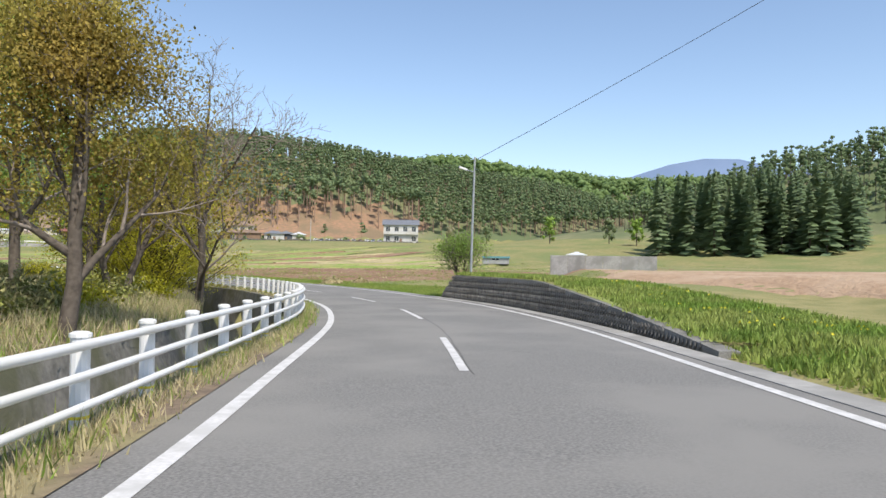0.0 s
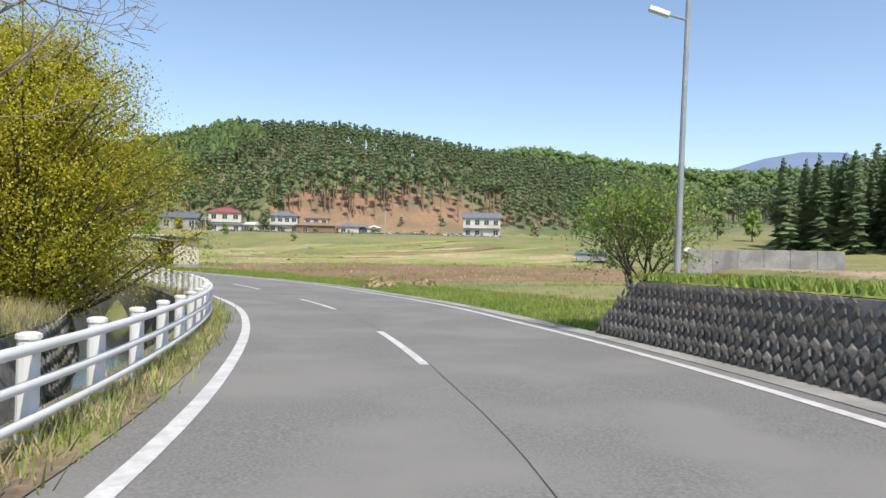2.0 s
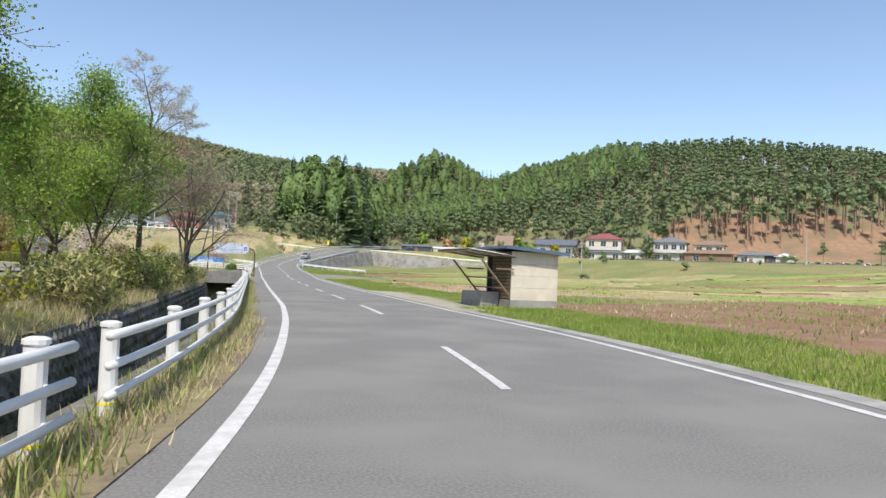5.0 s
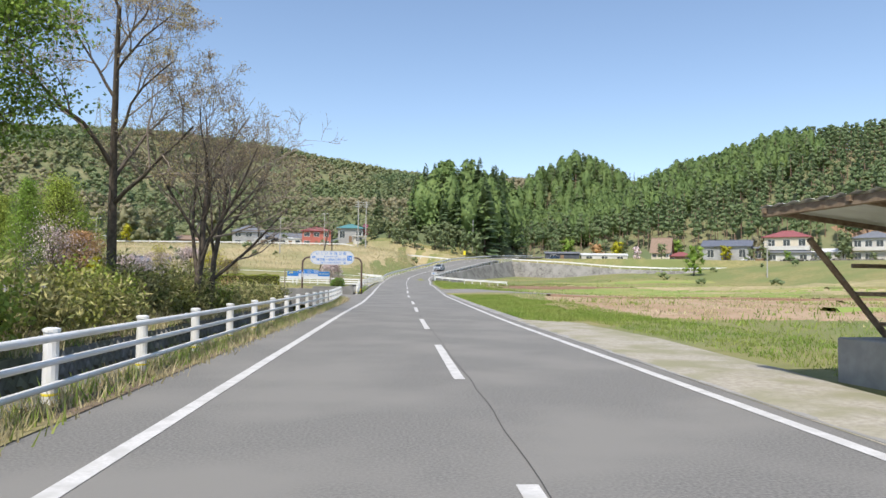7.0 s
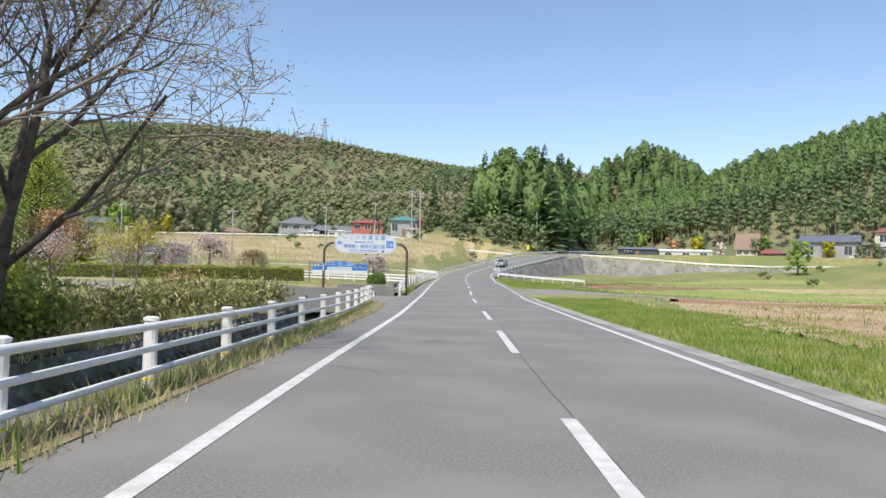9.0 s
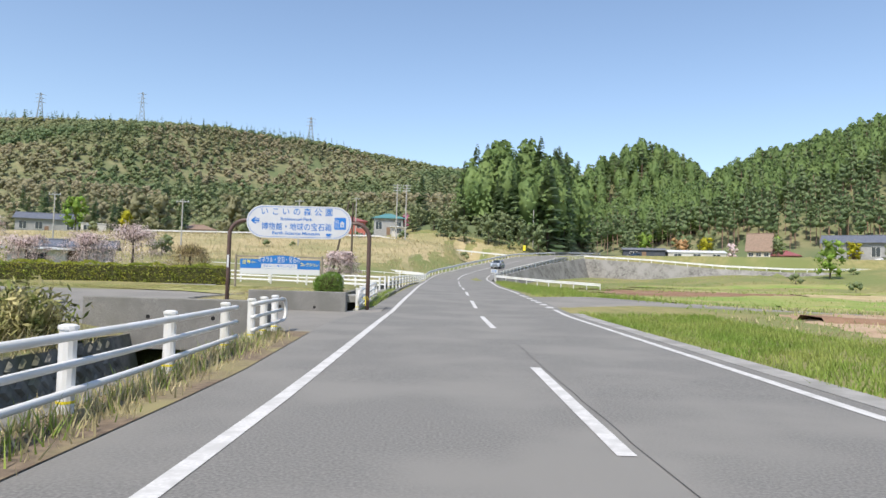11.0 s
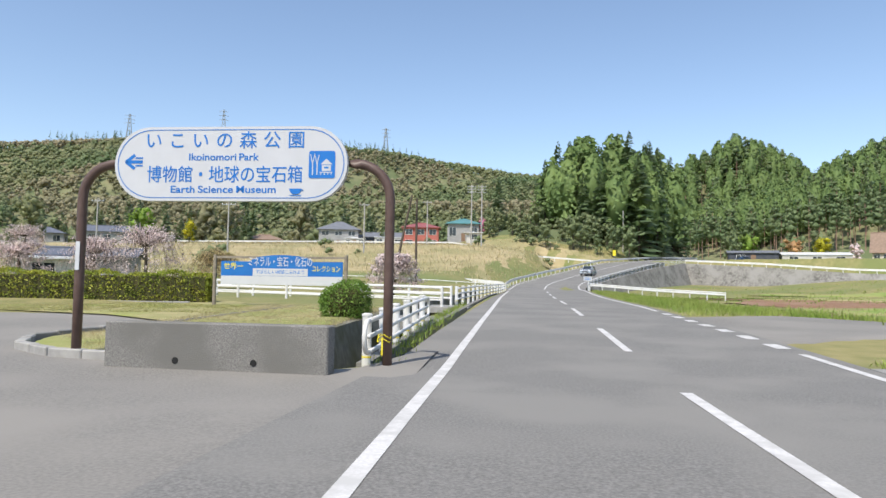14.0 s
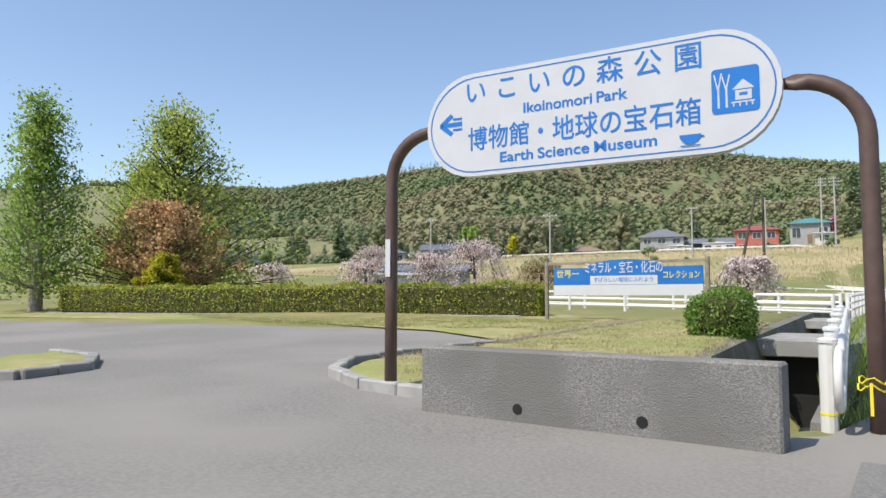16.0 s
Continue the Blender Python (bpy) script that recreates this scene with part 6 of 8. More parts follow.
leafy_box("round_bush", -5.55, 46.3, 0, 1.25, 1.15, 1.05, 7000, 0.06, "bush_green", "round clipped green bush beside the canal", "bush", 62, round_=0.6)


def kerb(pts, label, w=0.18, h=0.16, z=None, material="concrete"):
    P = [Vector((p[0], p[1], (float(ground_z(p[0], p[1])) if z is None else (z(p[1]) if callable(z) else z)))) for p in pts]
    t = thing("kerb", P[0].x, P[0].y, P[0].z, 0, label, "kerb", "", "structure")
    for a, b in zip(P[:-1], P[1:]):
        d = b - a
        n = max(1, round(d.length / 0.6))
        for k in range(n):
            p = a.lerp(b, (k + 0.5) / n)
            ob = part("kerb_stone", Geo().box(-d.length / n / 2 + 0.006, -w / 2, -0.12, d.length / n / 2 - 0.006, w / 2, h, bev=0.02), M[material], t,
                      m=Matrix.Translation(p - P[0]) @ pose(0, 0, 0, 0, 0, math.degrees(math.atan2(d.y, d.x))))
    return t


PZ = lambda y: float(np.interp(y, [24, 36, 46, 60], [0.012, 0.1, 0.46, 0.9]))
kerb([(-6.95, 37.65), (-8.3, 37.95), (-9.4, 38.7), (-10.0, 39.8), (-9.9, 41.0), (-9.2, 43.2)], "pale concrete kerb round the grass corner", z=lambda y: PZ(y) - 0.02)
kerb([(-9.2, 43.2), (-8.9, 46.5), (-8.4, 50.8)], "low dark kerb edging the grass", 0.1, 0.07, z=lambda y: PZ(y) + 0.03, material="concrete_dark")
kerb([(-12.6, 51.7), (-23.0, 50.2), (-34.0, 48.6)], "grey kerb in front of the hedge", 0.14, 0.1, z=lambda y: PZ(y) + 0.02)
kerb([(-15.6, 36.6), (-14.2, 36.0), (-13.4, 36.5), (-13.5, 37.6), (-14.6, 38.4), (-16.2, 38.6)], "low kerb round a planting island", 0.2, 0.16, z=lambda y: PZ(y) - 0.02)


def patch(name, outline, zfn, material, label, category="grass", step=0.5, rough=0.05):
    P = np.array(outline, float)
    gx = np.arange(P[:, 0].min() - step, P[:, 0].max() + step, step)
    gy = np.arange(P[:, 1].min() - step, P[:, 1].max() + step, step)
    X, Y = np.meshgrid(gx, gy)
    Z = np.vectorize(zfn)(Y) + rough * np.random.rand(*X.shape)
    k = np.arange(X.size).reshape(X.shape)
    F = np.stack([k[:-1, :-1], k[:-1, 1:], k[1:, 1:], k[1:, :-1]], -1).reshape(-1, 4)
    V = np.c_[X.ravel(), Y.ravel(), Z.ravel()]
    inside = np.zeros(len(V), bool)
    best = np.full(len(V), 1e9)
    foot = V[:, :2].copy()
    for a, b in zip(P, np.roll(P, -1, 0)):
        inside ^= ((a[1] > V[:, 1]) != (b[1] > V[:, 1])) & (V[:, 0] < (b[0] - a[0]) * (V[:, 1] - a[1]) / (b[1] - a[1] + 1e-12) + a[0])
        e = b - a
        u = np.clip(((V[:, :2] - a) @ e) / (e @ e), 0, 1)
        f = a + u[:, None] * e
        d = np.hypot(*(V[:, :2] - f).T)
        foot = np.where((d < best)[:, None], f, foot)
        best = np.minimum(d, best)
    F = F[inside[F].any(1)]
    V[~inside, :2] = foot[~inside]
    V[~inside, 2] = np.vectorize(zfn)(V[~inside, 1]) - 0.01
    used, F = np.unique(F, return_inverse=True)
    return tagged(new(name, np_mesh(name, V[used], F.reshape(-1, 4), material, None, True)), label, category, "", "structure")


patch("side_road", SIDE_ROAD, lambda y: PZ(y), M["asphalt_old"], "pale worn asphalt side road into the park", "road", step=0.33, rough=0.004)
patch("lawn", [(-7.0, 37.75), (-8.3, 38.05), (-9.3, 38.8), (-9.85, 40.0), (-9.1, 43.2), (-8.3, 51.0), (-5.4, 51.5), (-5.3, 45), (-5.3, 40), (-5.25, 37.6)], lambda y: PZ(y) + 0.06, M["drygrass"], "short dry lawn behind the sign", step=0.25)
patch("lawn", [(-9.2, 44.0), (-12.3, 46.0), (-20, 47.8), (-36, 46.2), (-60, 44), (-60, 53), (-34, 50.5), (-12, 53.5), (-8.3, 51)], lambda y: PZ(y) + 0.05, M["drygrass"], "short dry lawn before the hedge", step=0.5)
patch("lawn", [(-15.6, 36.7), (-14.2, 36.1), (-13.5, 36.6), (-13.6, 37.5), (-14.6, 38.3), (-16, 38.5)], lambda y: PZ(y) + 0.1, M["drygrass"], "grass in a kerbed island", step=0.25)
patch("apron", [(4.25, -16), (4.3, 2.5), (6.2, 0.5), (6.6, -6), (6.2, -13), (5.6, -20), (4.2, -21)], lambda y: 0.015, M["gravel"], "pale gravel pull-in before the shelter", "gravel", step=0.4, rough=0.03)
draped("farm_track", [(3.6, 42.2), (3.8, 52.5), (20, 57), (34, 58), (34, 53), (20, 50.5), (9, 45.5)], M["asphalt_old"], "worn grey farm track joining the road", "road", lift=0.03, step=0.4)
gv, gf = ribbon(station(-112), station(28.0), 0, 0, 0.012, 0.0, 4, lambda y: FENCE_OFF(y) - 0.30, lambda y: np.interp(y, [-34, -22, 22, 28, 30], [LEFT_LINE(-34) - 0.4, -3.88, -3.95, -4.2, -4.2]) if y > -34 else LEFT_LINE(y) - 0.40)
tagged(new("verge_litter", np_mesh("verge_litter", gv, gf, M["leaf_litter"])), "strip of dead leaves and dry grass beside the road", "verge", "", "structure")

# sealed cracks along the middle of the road
for a, b, o in ((-81, -46, -0.35), (-20, 27, 0.12)):
    V = []
    s = np.arange(arc_y(a), arc_y(b), 0.5)
    R2 = np.random.default_rng(5)
    w = np.cumsum(R2.normal(0, 0.02, len(s)))
    w -= np.linspace(0, w[-1], len(s))
    for q, k in zip(s, w):
        p, ang = at_arc(q, lambda y: float(CENTRE_OFF(y)) + 0.11 + k * 0.6)
        nn = Vector((math.cos(radians(ang)), math.sin(radians(ang)), 0))
        V += [p - nn * (0.0045 + abs(k) * 0.01) + Vector((0, 0, 0.004)), p + nn * 0.0045 + Vector((0, 0, 0.004))]
    ob = new("crack", np_mesh("crack", V, [(2 * k, 2 * k + 1, 2 * k + 3, 2 * k + 2) for k in range(len(s) - 1)], M["tar"]))
    ob.parent = road


# ---- houses ----
GLASS = mat("window_glass", (0.03, 0.04, 0.05), rough=0.08, spec=0.6)
WALLS = {
    "white": mat("white_house_wall", (0.60, 0.59, 0.56), (0.53, 0.52, 0.49), scale=1.2, rough=0.85, c3=(0.48, 0.46, 0.42), scale3=0.3),
    "cream": mat("cream_house_wall", (0.62, 0.56, 0.45), (0.55, 0.50, 0.40), scale=1.2, rough=0.85),
    "grey": mat("grey_house_wall", (0.36, 0.36, 0.36), (0.30, 0.30, 0.30), scale=1.2, rough=0.85),
    "brown": mat("brown_house_wall", (0.26, 0.17, 0.11), (0.20, 0.13, 0.09), scale=1.2, rough=0.85),
    "red": mat("red_house_wall", (0.48, 0.15, 0.12), (0.40, 0.13, 0.10), scale=1.2, rough=0.8),
    "dark": mat("dark_shed_wall", (0.05, 0.06, 0.08), (0.08, 0.085, 0.10), scale=1.5, rough=0.7),
}
ROOFS = {
    "grey": mat("grey_tile_roof", (0.13, 0.14, 0.16), (0.19, 0.20, 0.22), scale=2.5, rough=0.6, bump=0.5, bump_scale=4, dist=0.05),
    "red": mat("dull_red_metal_roof", (0.30, 0.10, 0.10), (0.24, 0.08, 0.08), scale=1.5, rough=0.5),
    "brown": mat("brown_tile_roof", (0.27, 0.19, 0.14), (0.21, 0.15, 0.11), scale=2, rough=0.7),
    "teal": mat("teal_metal_roof", (0.08, 0.24, 0.25), (0.10, 0.21, 0.22), scale=1.5, rough=0.5),
    "blue": mat("slate_blue_roof", (0.10, 0.115, 0.15), (0.15, 0.16, 0.19), scale=2, rough=0.55),
    "white": mat("pale_sheet_roof", (0.62, 0.63, 0.64), (0.55, 0.56, 0.57), scale=1.5, rough=0.5),
}


def farther(x, y):
    """Moves the farmyard below the felled slope back along its bearing."""
    return ((x + 7.8) * 1.2 - 7.8, (y + 59) * 1.2 - 59) if x > 75 and 60 < y < 145 else (x, y)


def house(x, y, rz, w, d, h, wall, roof, label, pitch=0.45, hip=True, storeys=2, windows=3, eave=0.6, z=None, door=True, balcony=False, name="house"):
    """A house whose front looks along its own -y."""
    if farther(x, y) != (x, y):
        (x, y), w, d, h = farther(x, y), w * 1.28, d * 1.2, h * 1.3
    zz = float(ground_z(x, y)) - 0.1 if z is None else z
    t = thing(name, x, y, zz, rz, label, "house" if name == "house" else "shed")
    part("wall", Geo().box(-w / 2, -d / 2, -0.6, w / 2, d / 2, h, bev=0.03), WALLS[wall], t)
    e = eave
    rh = pitch * d / 2
    zt = h - 0.02
    if hip:
        k = min(d / 2, w / 2 - 0.3)
        V = [(-w / 2 - e, -d / 2 - e, zt), (w / 2 + e, -d / 2 - e, zt), (w / 2 + e, d / 2 + e, zt), (-w / 2 - e, d / 2 + e, zt), (-w / 2 + k, 0, zt + rh), (w / 2 - k, 0, zt + rh)]
        F = [(0, 1, 5, 4), (1, 2, 5), (2, 3, 4, 5), (3, 0, 4)]
        V2 = [(a, b, c - 0.15) for a, b, c in V[:4]]
        V += V2
        F += [(0, 6, 7, 1), (1, 7, 8, 2), (2, 8, 9, 3), (3, 9, 6, 0), (9, 8, 7, 6)]
    else:
        V = [(-w / 2 - e, -d / 2 - e, zt), (w / 2 + e, -d / 2 - e, zt), (w / 2 + e, 0, zt + rh), (-w / 2 - e, 0, zt + rh), (-w / 2 - e, d / 2 + e, zt), (w / 2 + e, d / 2 + e, zt)]
        V += [(a, b, c - 0.14) for a, b, c in V]
        F = [(0, 1, 2, 3), (3, 2, 5, 4), (7, 6, 9, 8), (8, 9, 10, 11), (0, 6, 7, 1), (4, 5, 11, 10), (0, 3, 9, 6), (3, 4, 10, 9), (1, 7, 8, 2), (2, 8, 11, 5)]
        part("gable", Geo().add([(s * w / 2, yy, z2) for s in (-1, 1) for yy, z2 in ((-d / 2, h - 0.05), (d / 2, h - 0.05), (0, h + rh - 0.14))], [(0, 1, 2), (5, 4, 3)]), WALLS[wall], t)
    part("roof", Geo().add(V, F), ROOFS[roof], t)
    part("ridge", Geo().tube([(-w / 2 + (min(d / 2, w / 2 - 0.3) if hip else -e), 0, zt + rh + 0.03), (w / 2 - (min(d / 2, w / 2 - 0.3) if hip else -e), 0, zt + rh + 0.03)], 0.12, 6), ROOFS[roof], t)
    sh = h / storeys
    for s in range(storeys):
        for k in range(windows):
            if door and s == 0 and k == windows // 2:
                dr = part("door", Geo().box(-0.5, -d / 2 - 0.05, 0, 0.5, -d / 2 + 0.02, min(2.05, sh * 0.8), bev=0.01), WALLS["brown"], t)
                continue
            cx = (k + 0.5) / windows * w - w / 2
            ww = min(1.7, w / windows * 0.62)
            z0, z1 = s * sh + sh * 0.3, s * sh + sh * 0.78
            win = part("window", Geo().box(cx - ww / 2, -d / 2 - 0.04, z0, cx + ww / 2, -d / 2 + 0.02, z1), GLASS, t)
            fr = Geo()
            for a, b, c2, d2 in ((cx - ww / 2 - 0.06, z0 - 0.06, cx + ww / 2 + 0.06, z0), (cx - ww / 2 - 0.06, z1, cx + ww / 2 + 0.06, z1 + 0.06), (cx - ww / 2 - 0.06, z0, cx - ww / 2, z1), (cx + ww / 2, z0, cx + ww / 2 + 0.06, z1), (cx - 0.03, z0, cx + 0.03, z1)):
                fr.box(a, -d / 2 - 0.08, b, c2, -d / 2 + 0.01, d2)
            part("frame", fr, M["white_paint"], win)
        for sgn in (-1, 1):
            z0, z1 = s * sh + sh * 0.35, s * sh + sh * 0.75
            part("window", Geo().box(sgn * (w / 2 + 0.03) - 0.03, -0.7, z0, sgn * (w / 2 + 0.03) + 0.03, 0.7, z1), GLASS, t)
    if balcony:
        part("balcony", Geo().box(-w / 2, -d / 2 - 1.1, sh - 0.1, w / 2, -d / 2 - 0.02, sh + 0.05).box(-w / 2, -d / 2 - 1.1, sh + 0.05, w / 2, -d / 2 - 1.02, sh + 0.95), WALLS["white"], t)
    return t


house(91, 132.5, -35, 9, 7, 5.6, "cream", "red", "two-storey house with a dull red hipped roof", balcony=True)
house(79.5, 139, -32, 10, 7, 3.6, "grey", "blue", "low house with a slate-blue roof", storeys=1, hip=False)
house(84, 138, -32, 7, 6, 3.2, "brown", "grey", "dark low annex beside the slate-roofed house", storeys=1)
house(106.5, 124.0, -38, 8, 7, 5.2, "white", "grey", "white two-storey house with a grey roof", windows=4, balcony=True)
house(114.5, 118.0, -40, 7, 6, 4.8, "cream", "brown", "cream two-storey house with a brown roof")
house(112, 115.0, -40, 11, 4, 2.6, "brown", "brown", "low brown annex with a lean roof", storeys=1, windows=2)
house(122, 111.0, -42, 6, 4, 2.5, "white", "grey", "small white shed in the farmyard", storeys=1, windows=2, name="farm_shed")
house(129, 107.0, -42, 4, 3.5, 2.3, "white", "white", "small white storage hut", storeys=1, windows=1, name="farm_shed")
house(126, 110.0, -42, 4, 4, 2.6, "dark", "grey", "dark open shed in the farmyard", storeys=1, windows=1, name="farm_shed")
house(154.5, 83.5, -48, 11, 8, 6.0, "white", "grey", "weathered white two-storey barn house", windows=4, hip=False, balcony=True)
house(97.5, 127.5, -36, 7, 3, 2.4, "white", "white", "low white garage among the houses", storeys=1, windows=2, name="farm_shed")
house(89, 129.0, -36, 9, 2, 2.2, "white", "grey", "pale walled store below the red-roofed house", storeys=1, windows=3, name="farm_shed")
house(91.5, 216, -30, 6, 7, 4.2, "cream", "brown", "steep-gabled house under the wood", pitch=1.5, hip=False)
house(97, 213, -30, 8, 6, 3.0, "brown", "red", "low house with a red roof under the wood", storeys=1)
house(49.8, 187.5, -12, 10, 4, 2.6, "dark", "grey", "long black-tarped shed beside the lane", storeys=1, windows=2, hip=False, pitch=0.2, name="farm_shed", eave=0.3)
house(61.9, 185.5, -8, 13.5, 4, 2.1, "white", "white", "long low white-walled shed beside the lane", storeys=1, windows=3, hip=False, pitch=0.2, name="farm_shed", eave=0.2, door=False)
# village beyond the park
house(-47, 207, 10, 10, 8, 4.6, "grey", "grey", "dark-walled village house with a tiled roof", storeys=2, hip=True, pitch=0.55)
house(-39.5, 209, 10, 6, 5, 3.0, "dark", "grey", "dark annex beside the tiled village house", storeys=1)
house(-34, 207, 8, 7, 5, 2.8, "white", "white", "white flat-roofed village building", storeys=1, pitch=0.1, eave=0.2)
house(-42, 203, 8, 5, 3.5, 2.3, "white", "white", "small white outbuilding below the houses", storeys=1, pitch=0.1, eave=0.2, name="farm_shed")
house(-25.8, 208, 6, 9, 6.5, 5.4, "red", "red", "red-walled village house with a faded red roof", storeys=2, windows=3, pitch=0.4)
house(-40, 238, 8, 14, 8, 5.0, "cream", "grey", "large village hall up the slope", windows=4, hip=False)
house(-11.5, 196, 4, 3.4, 3, 2.4, "white", "white", "small white hut beside the guard rail", storeys=1, windows=1, pitch=0.1, name="farm_shed", door=False)
house(-15, 209, 4, 8, 6, 4.6, "grey", "teal", "village house with a teal roof", storeys=1, windows=3)
house(-9, 236, 2, 11, 7, 3.6, "grey", "blue", "village house with a slate-blue roof under the knoll", storeys=1)
house(-20, 232, 4, 9, 6, 3.4, "brown", "grey", "brown village house among the trees", storeys=1)
house(-66, 204, 14, 9, 6, 1.9, "brown", "brown", "low brown-roofed village shed", storeys=1, windows=2, name="farm_shed")
house(-3.5, 231, 2, 9, 7, 4.6, "brown", "grey", "brown village house with a dark roof under the knoll", storeys=2)
house(-14, 247, 4, 10, 7, 4.8, "grey", "grey", "grey village house with a dark tiled roof up the slope")
house(-29, 228, 6, 8, 6, 3.2, "cream", "brown", "small cream village house among shrubs", storeys=1)
house(-30, 246, 6, 9, 7, 4.6, "white", "grey", "white village house high on the slope")
house(-3, 249, 0, 9, 6, 3.4, "dark", "grey", "dark low village house beside the wood", storeys=1)
house(-108, 207, 22, 15, 8, 4.0, "grey", "blue", "large grey hall with a slate roof", storeys=1, windows=4, hip=False)
house(-124, 200, 26, 10, 7, 3.2, "grey", "blue", "low grey building with a slate roof", storeys=1)
house(-92, 200, 20, 6, 5, 2.8, "white", "white", "small white flat-roofed building beside the hall", storeys=1, pitch=0.05, eave=0.15, name="farm_shed", windows=2)
house(-40, 83, 20, 5, 3.5, 2.2, "white", "white", "low white-walled store behind the hedge", storeys=1, windows=1, pitch=0.1, name="farm_shed", door=False)
house(-38, 86, 20, 7, 4.5, 2.4, "grey", "blue", "low grey store with a blue-grey sheet roof", storeys=1, windows=1, pitch=0.3, hip=False, name="farm_shed")
house(-125, 145, 35, 10, 5, 2.4, "grey", "blue", "long low greenhouse store in the fields", storeys=1, windows=2, pitch=0.3, hip=False, name="farm_shed")
house(126, -2, -70, 3.6, 2.6, 2.6, "white", "white", "white hut by the spruce grove", storeys=1, windows=1, name="farm_shed")
house(114, 14, -58, 6.5, 3, 1.0, "grey", "teal", "low field store with a teal sheet roof", storeys=1, z=1.5, windows=1, pitch=0.1, hip=False, name="farm_shed", door=False, eave=0.3)

# rubble heaped along the foot of the farmyard
RS = np.random.default_rng(17)
V, F = [], []
for k in range(620):
    u = RS.random()
    x, y = farther(84 + 73 * u + RS.normal(0, 0.6), 126 - 49 * u + 4 * math.sin(u * 9) * 0.3 + RS.normal(0, 1.0) - 2.5)
    r, b = RS.uniform(0.25, 0.75), len(V)
    zz = float(ground_z(x, y)) + RS.uniform(0, 0.5)
    a0 = RS.random() * 6.283
    ringv = [(x + r * math.cos(a0 + 1.571 * q) * RS.uniform(0.7, 1.2), y + r * math.sin(a0 + 1.571 * q) * RS.uniform(0.7, 1.2), zz + RS.uniform(-0.1, 0.25)) for q in range(4)]
    V += ringv + [(x, y, zz + r * 0.9), (x, y, zz - r)]
    F += [(b + q, b + (q + 1) % 4, b + 4) for q in range(4)] + [(b + (q + 1) % 4, b + q, b + 5) for q in range(4)]
tagged(new("rubble", np_mesh("rubble", V, F, M["stone_wall"])), "grey rubble stones heaped along the farmyard's edge", "rubble", "", "stuff")

# concrete wall across the terrace
t = thing("field_wall", 43.4, -49.4, float(ground_z(43.4, -50.4)), -63.9, "long grey concrete field wall", "wall")
for k in range(6):
    part("wall_panel", Geo().box(-6 + 2 * k + 0.01, -0.12, -1.6, -4 + 2 * k - 0.01, 0.12, 1.65, bev=0.02), M["concrete"], t)

# small roadside marker by the rail corner, and a warning sign up the road
t = thing("road_marker", 7.3, 112.2, float(road_z(113)), 8, "white roadside marker board", "sign")
part("post", Geo().tube([(0, 0, -0.3), (0, 0, 1.4)], 0.035, 8), POLE, t)
brd = part("board", Geo().box(-0.5, -0.05, 0.95, 0.5, -0.03, 1.45, bev=0.01), M["sign_white"], t)
for k in range(2):
    part("writing_bar", Geo().box(-0.34, -0.054, 1.08 + 0.16 * k, 0.34, -0.0505, 1.14 + 0.16 * k), M["sign_blue"], brd)
t = thing("warning_sign", 20.2, 186.5, float(ground_z(20.2, 186.5)), 8, "narrow yellow and white roadside sign", "sign")
part("post", Geo().tube([(0, 0, -0.3), (0, 0, 2.6)], 0.05, 8), POLE, t)
part("board", Geo().box(-0.35, -0.06, 1.3, 0.35, -0.03, 2.6, bev=0.01), M["yellow"], t)

# sticker on the sign's post, tape at the fence end
part("sticker", Geo().box(-0.035, -0.006, 0, 0.035, 0, 0.45), M["sign_white"], sign, "white narrow sticker", m=pose(SX0 - (SX0 + SX1) / 2, -0.075, 1.35))
t = thing("warning_tape", SX1 - 0.05, SY - 0.15, 0.55, 0, "yellow striped tape tied to the sign post", "tape")
for k in range(2):
    part("tape_wrap", Geo().tube([(0.1 * math.cos(a) + 0.01 * k, 0.1 * math.sin(a) + 0.15, 0.06 * k + 0.03 * math.sin(3 * a)) for a in np.linspace(0, 2 * math.pi, 14)], 0.008, 5), M["yellow"], t)
part("tape_end", Geo().box(-0.012, 0.0, -0.22, 0.012, 0.006, 0.05), M["yellow"], t)


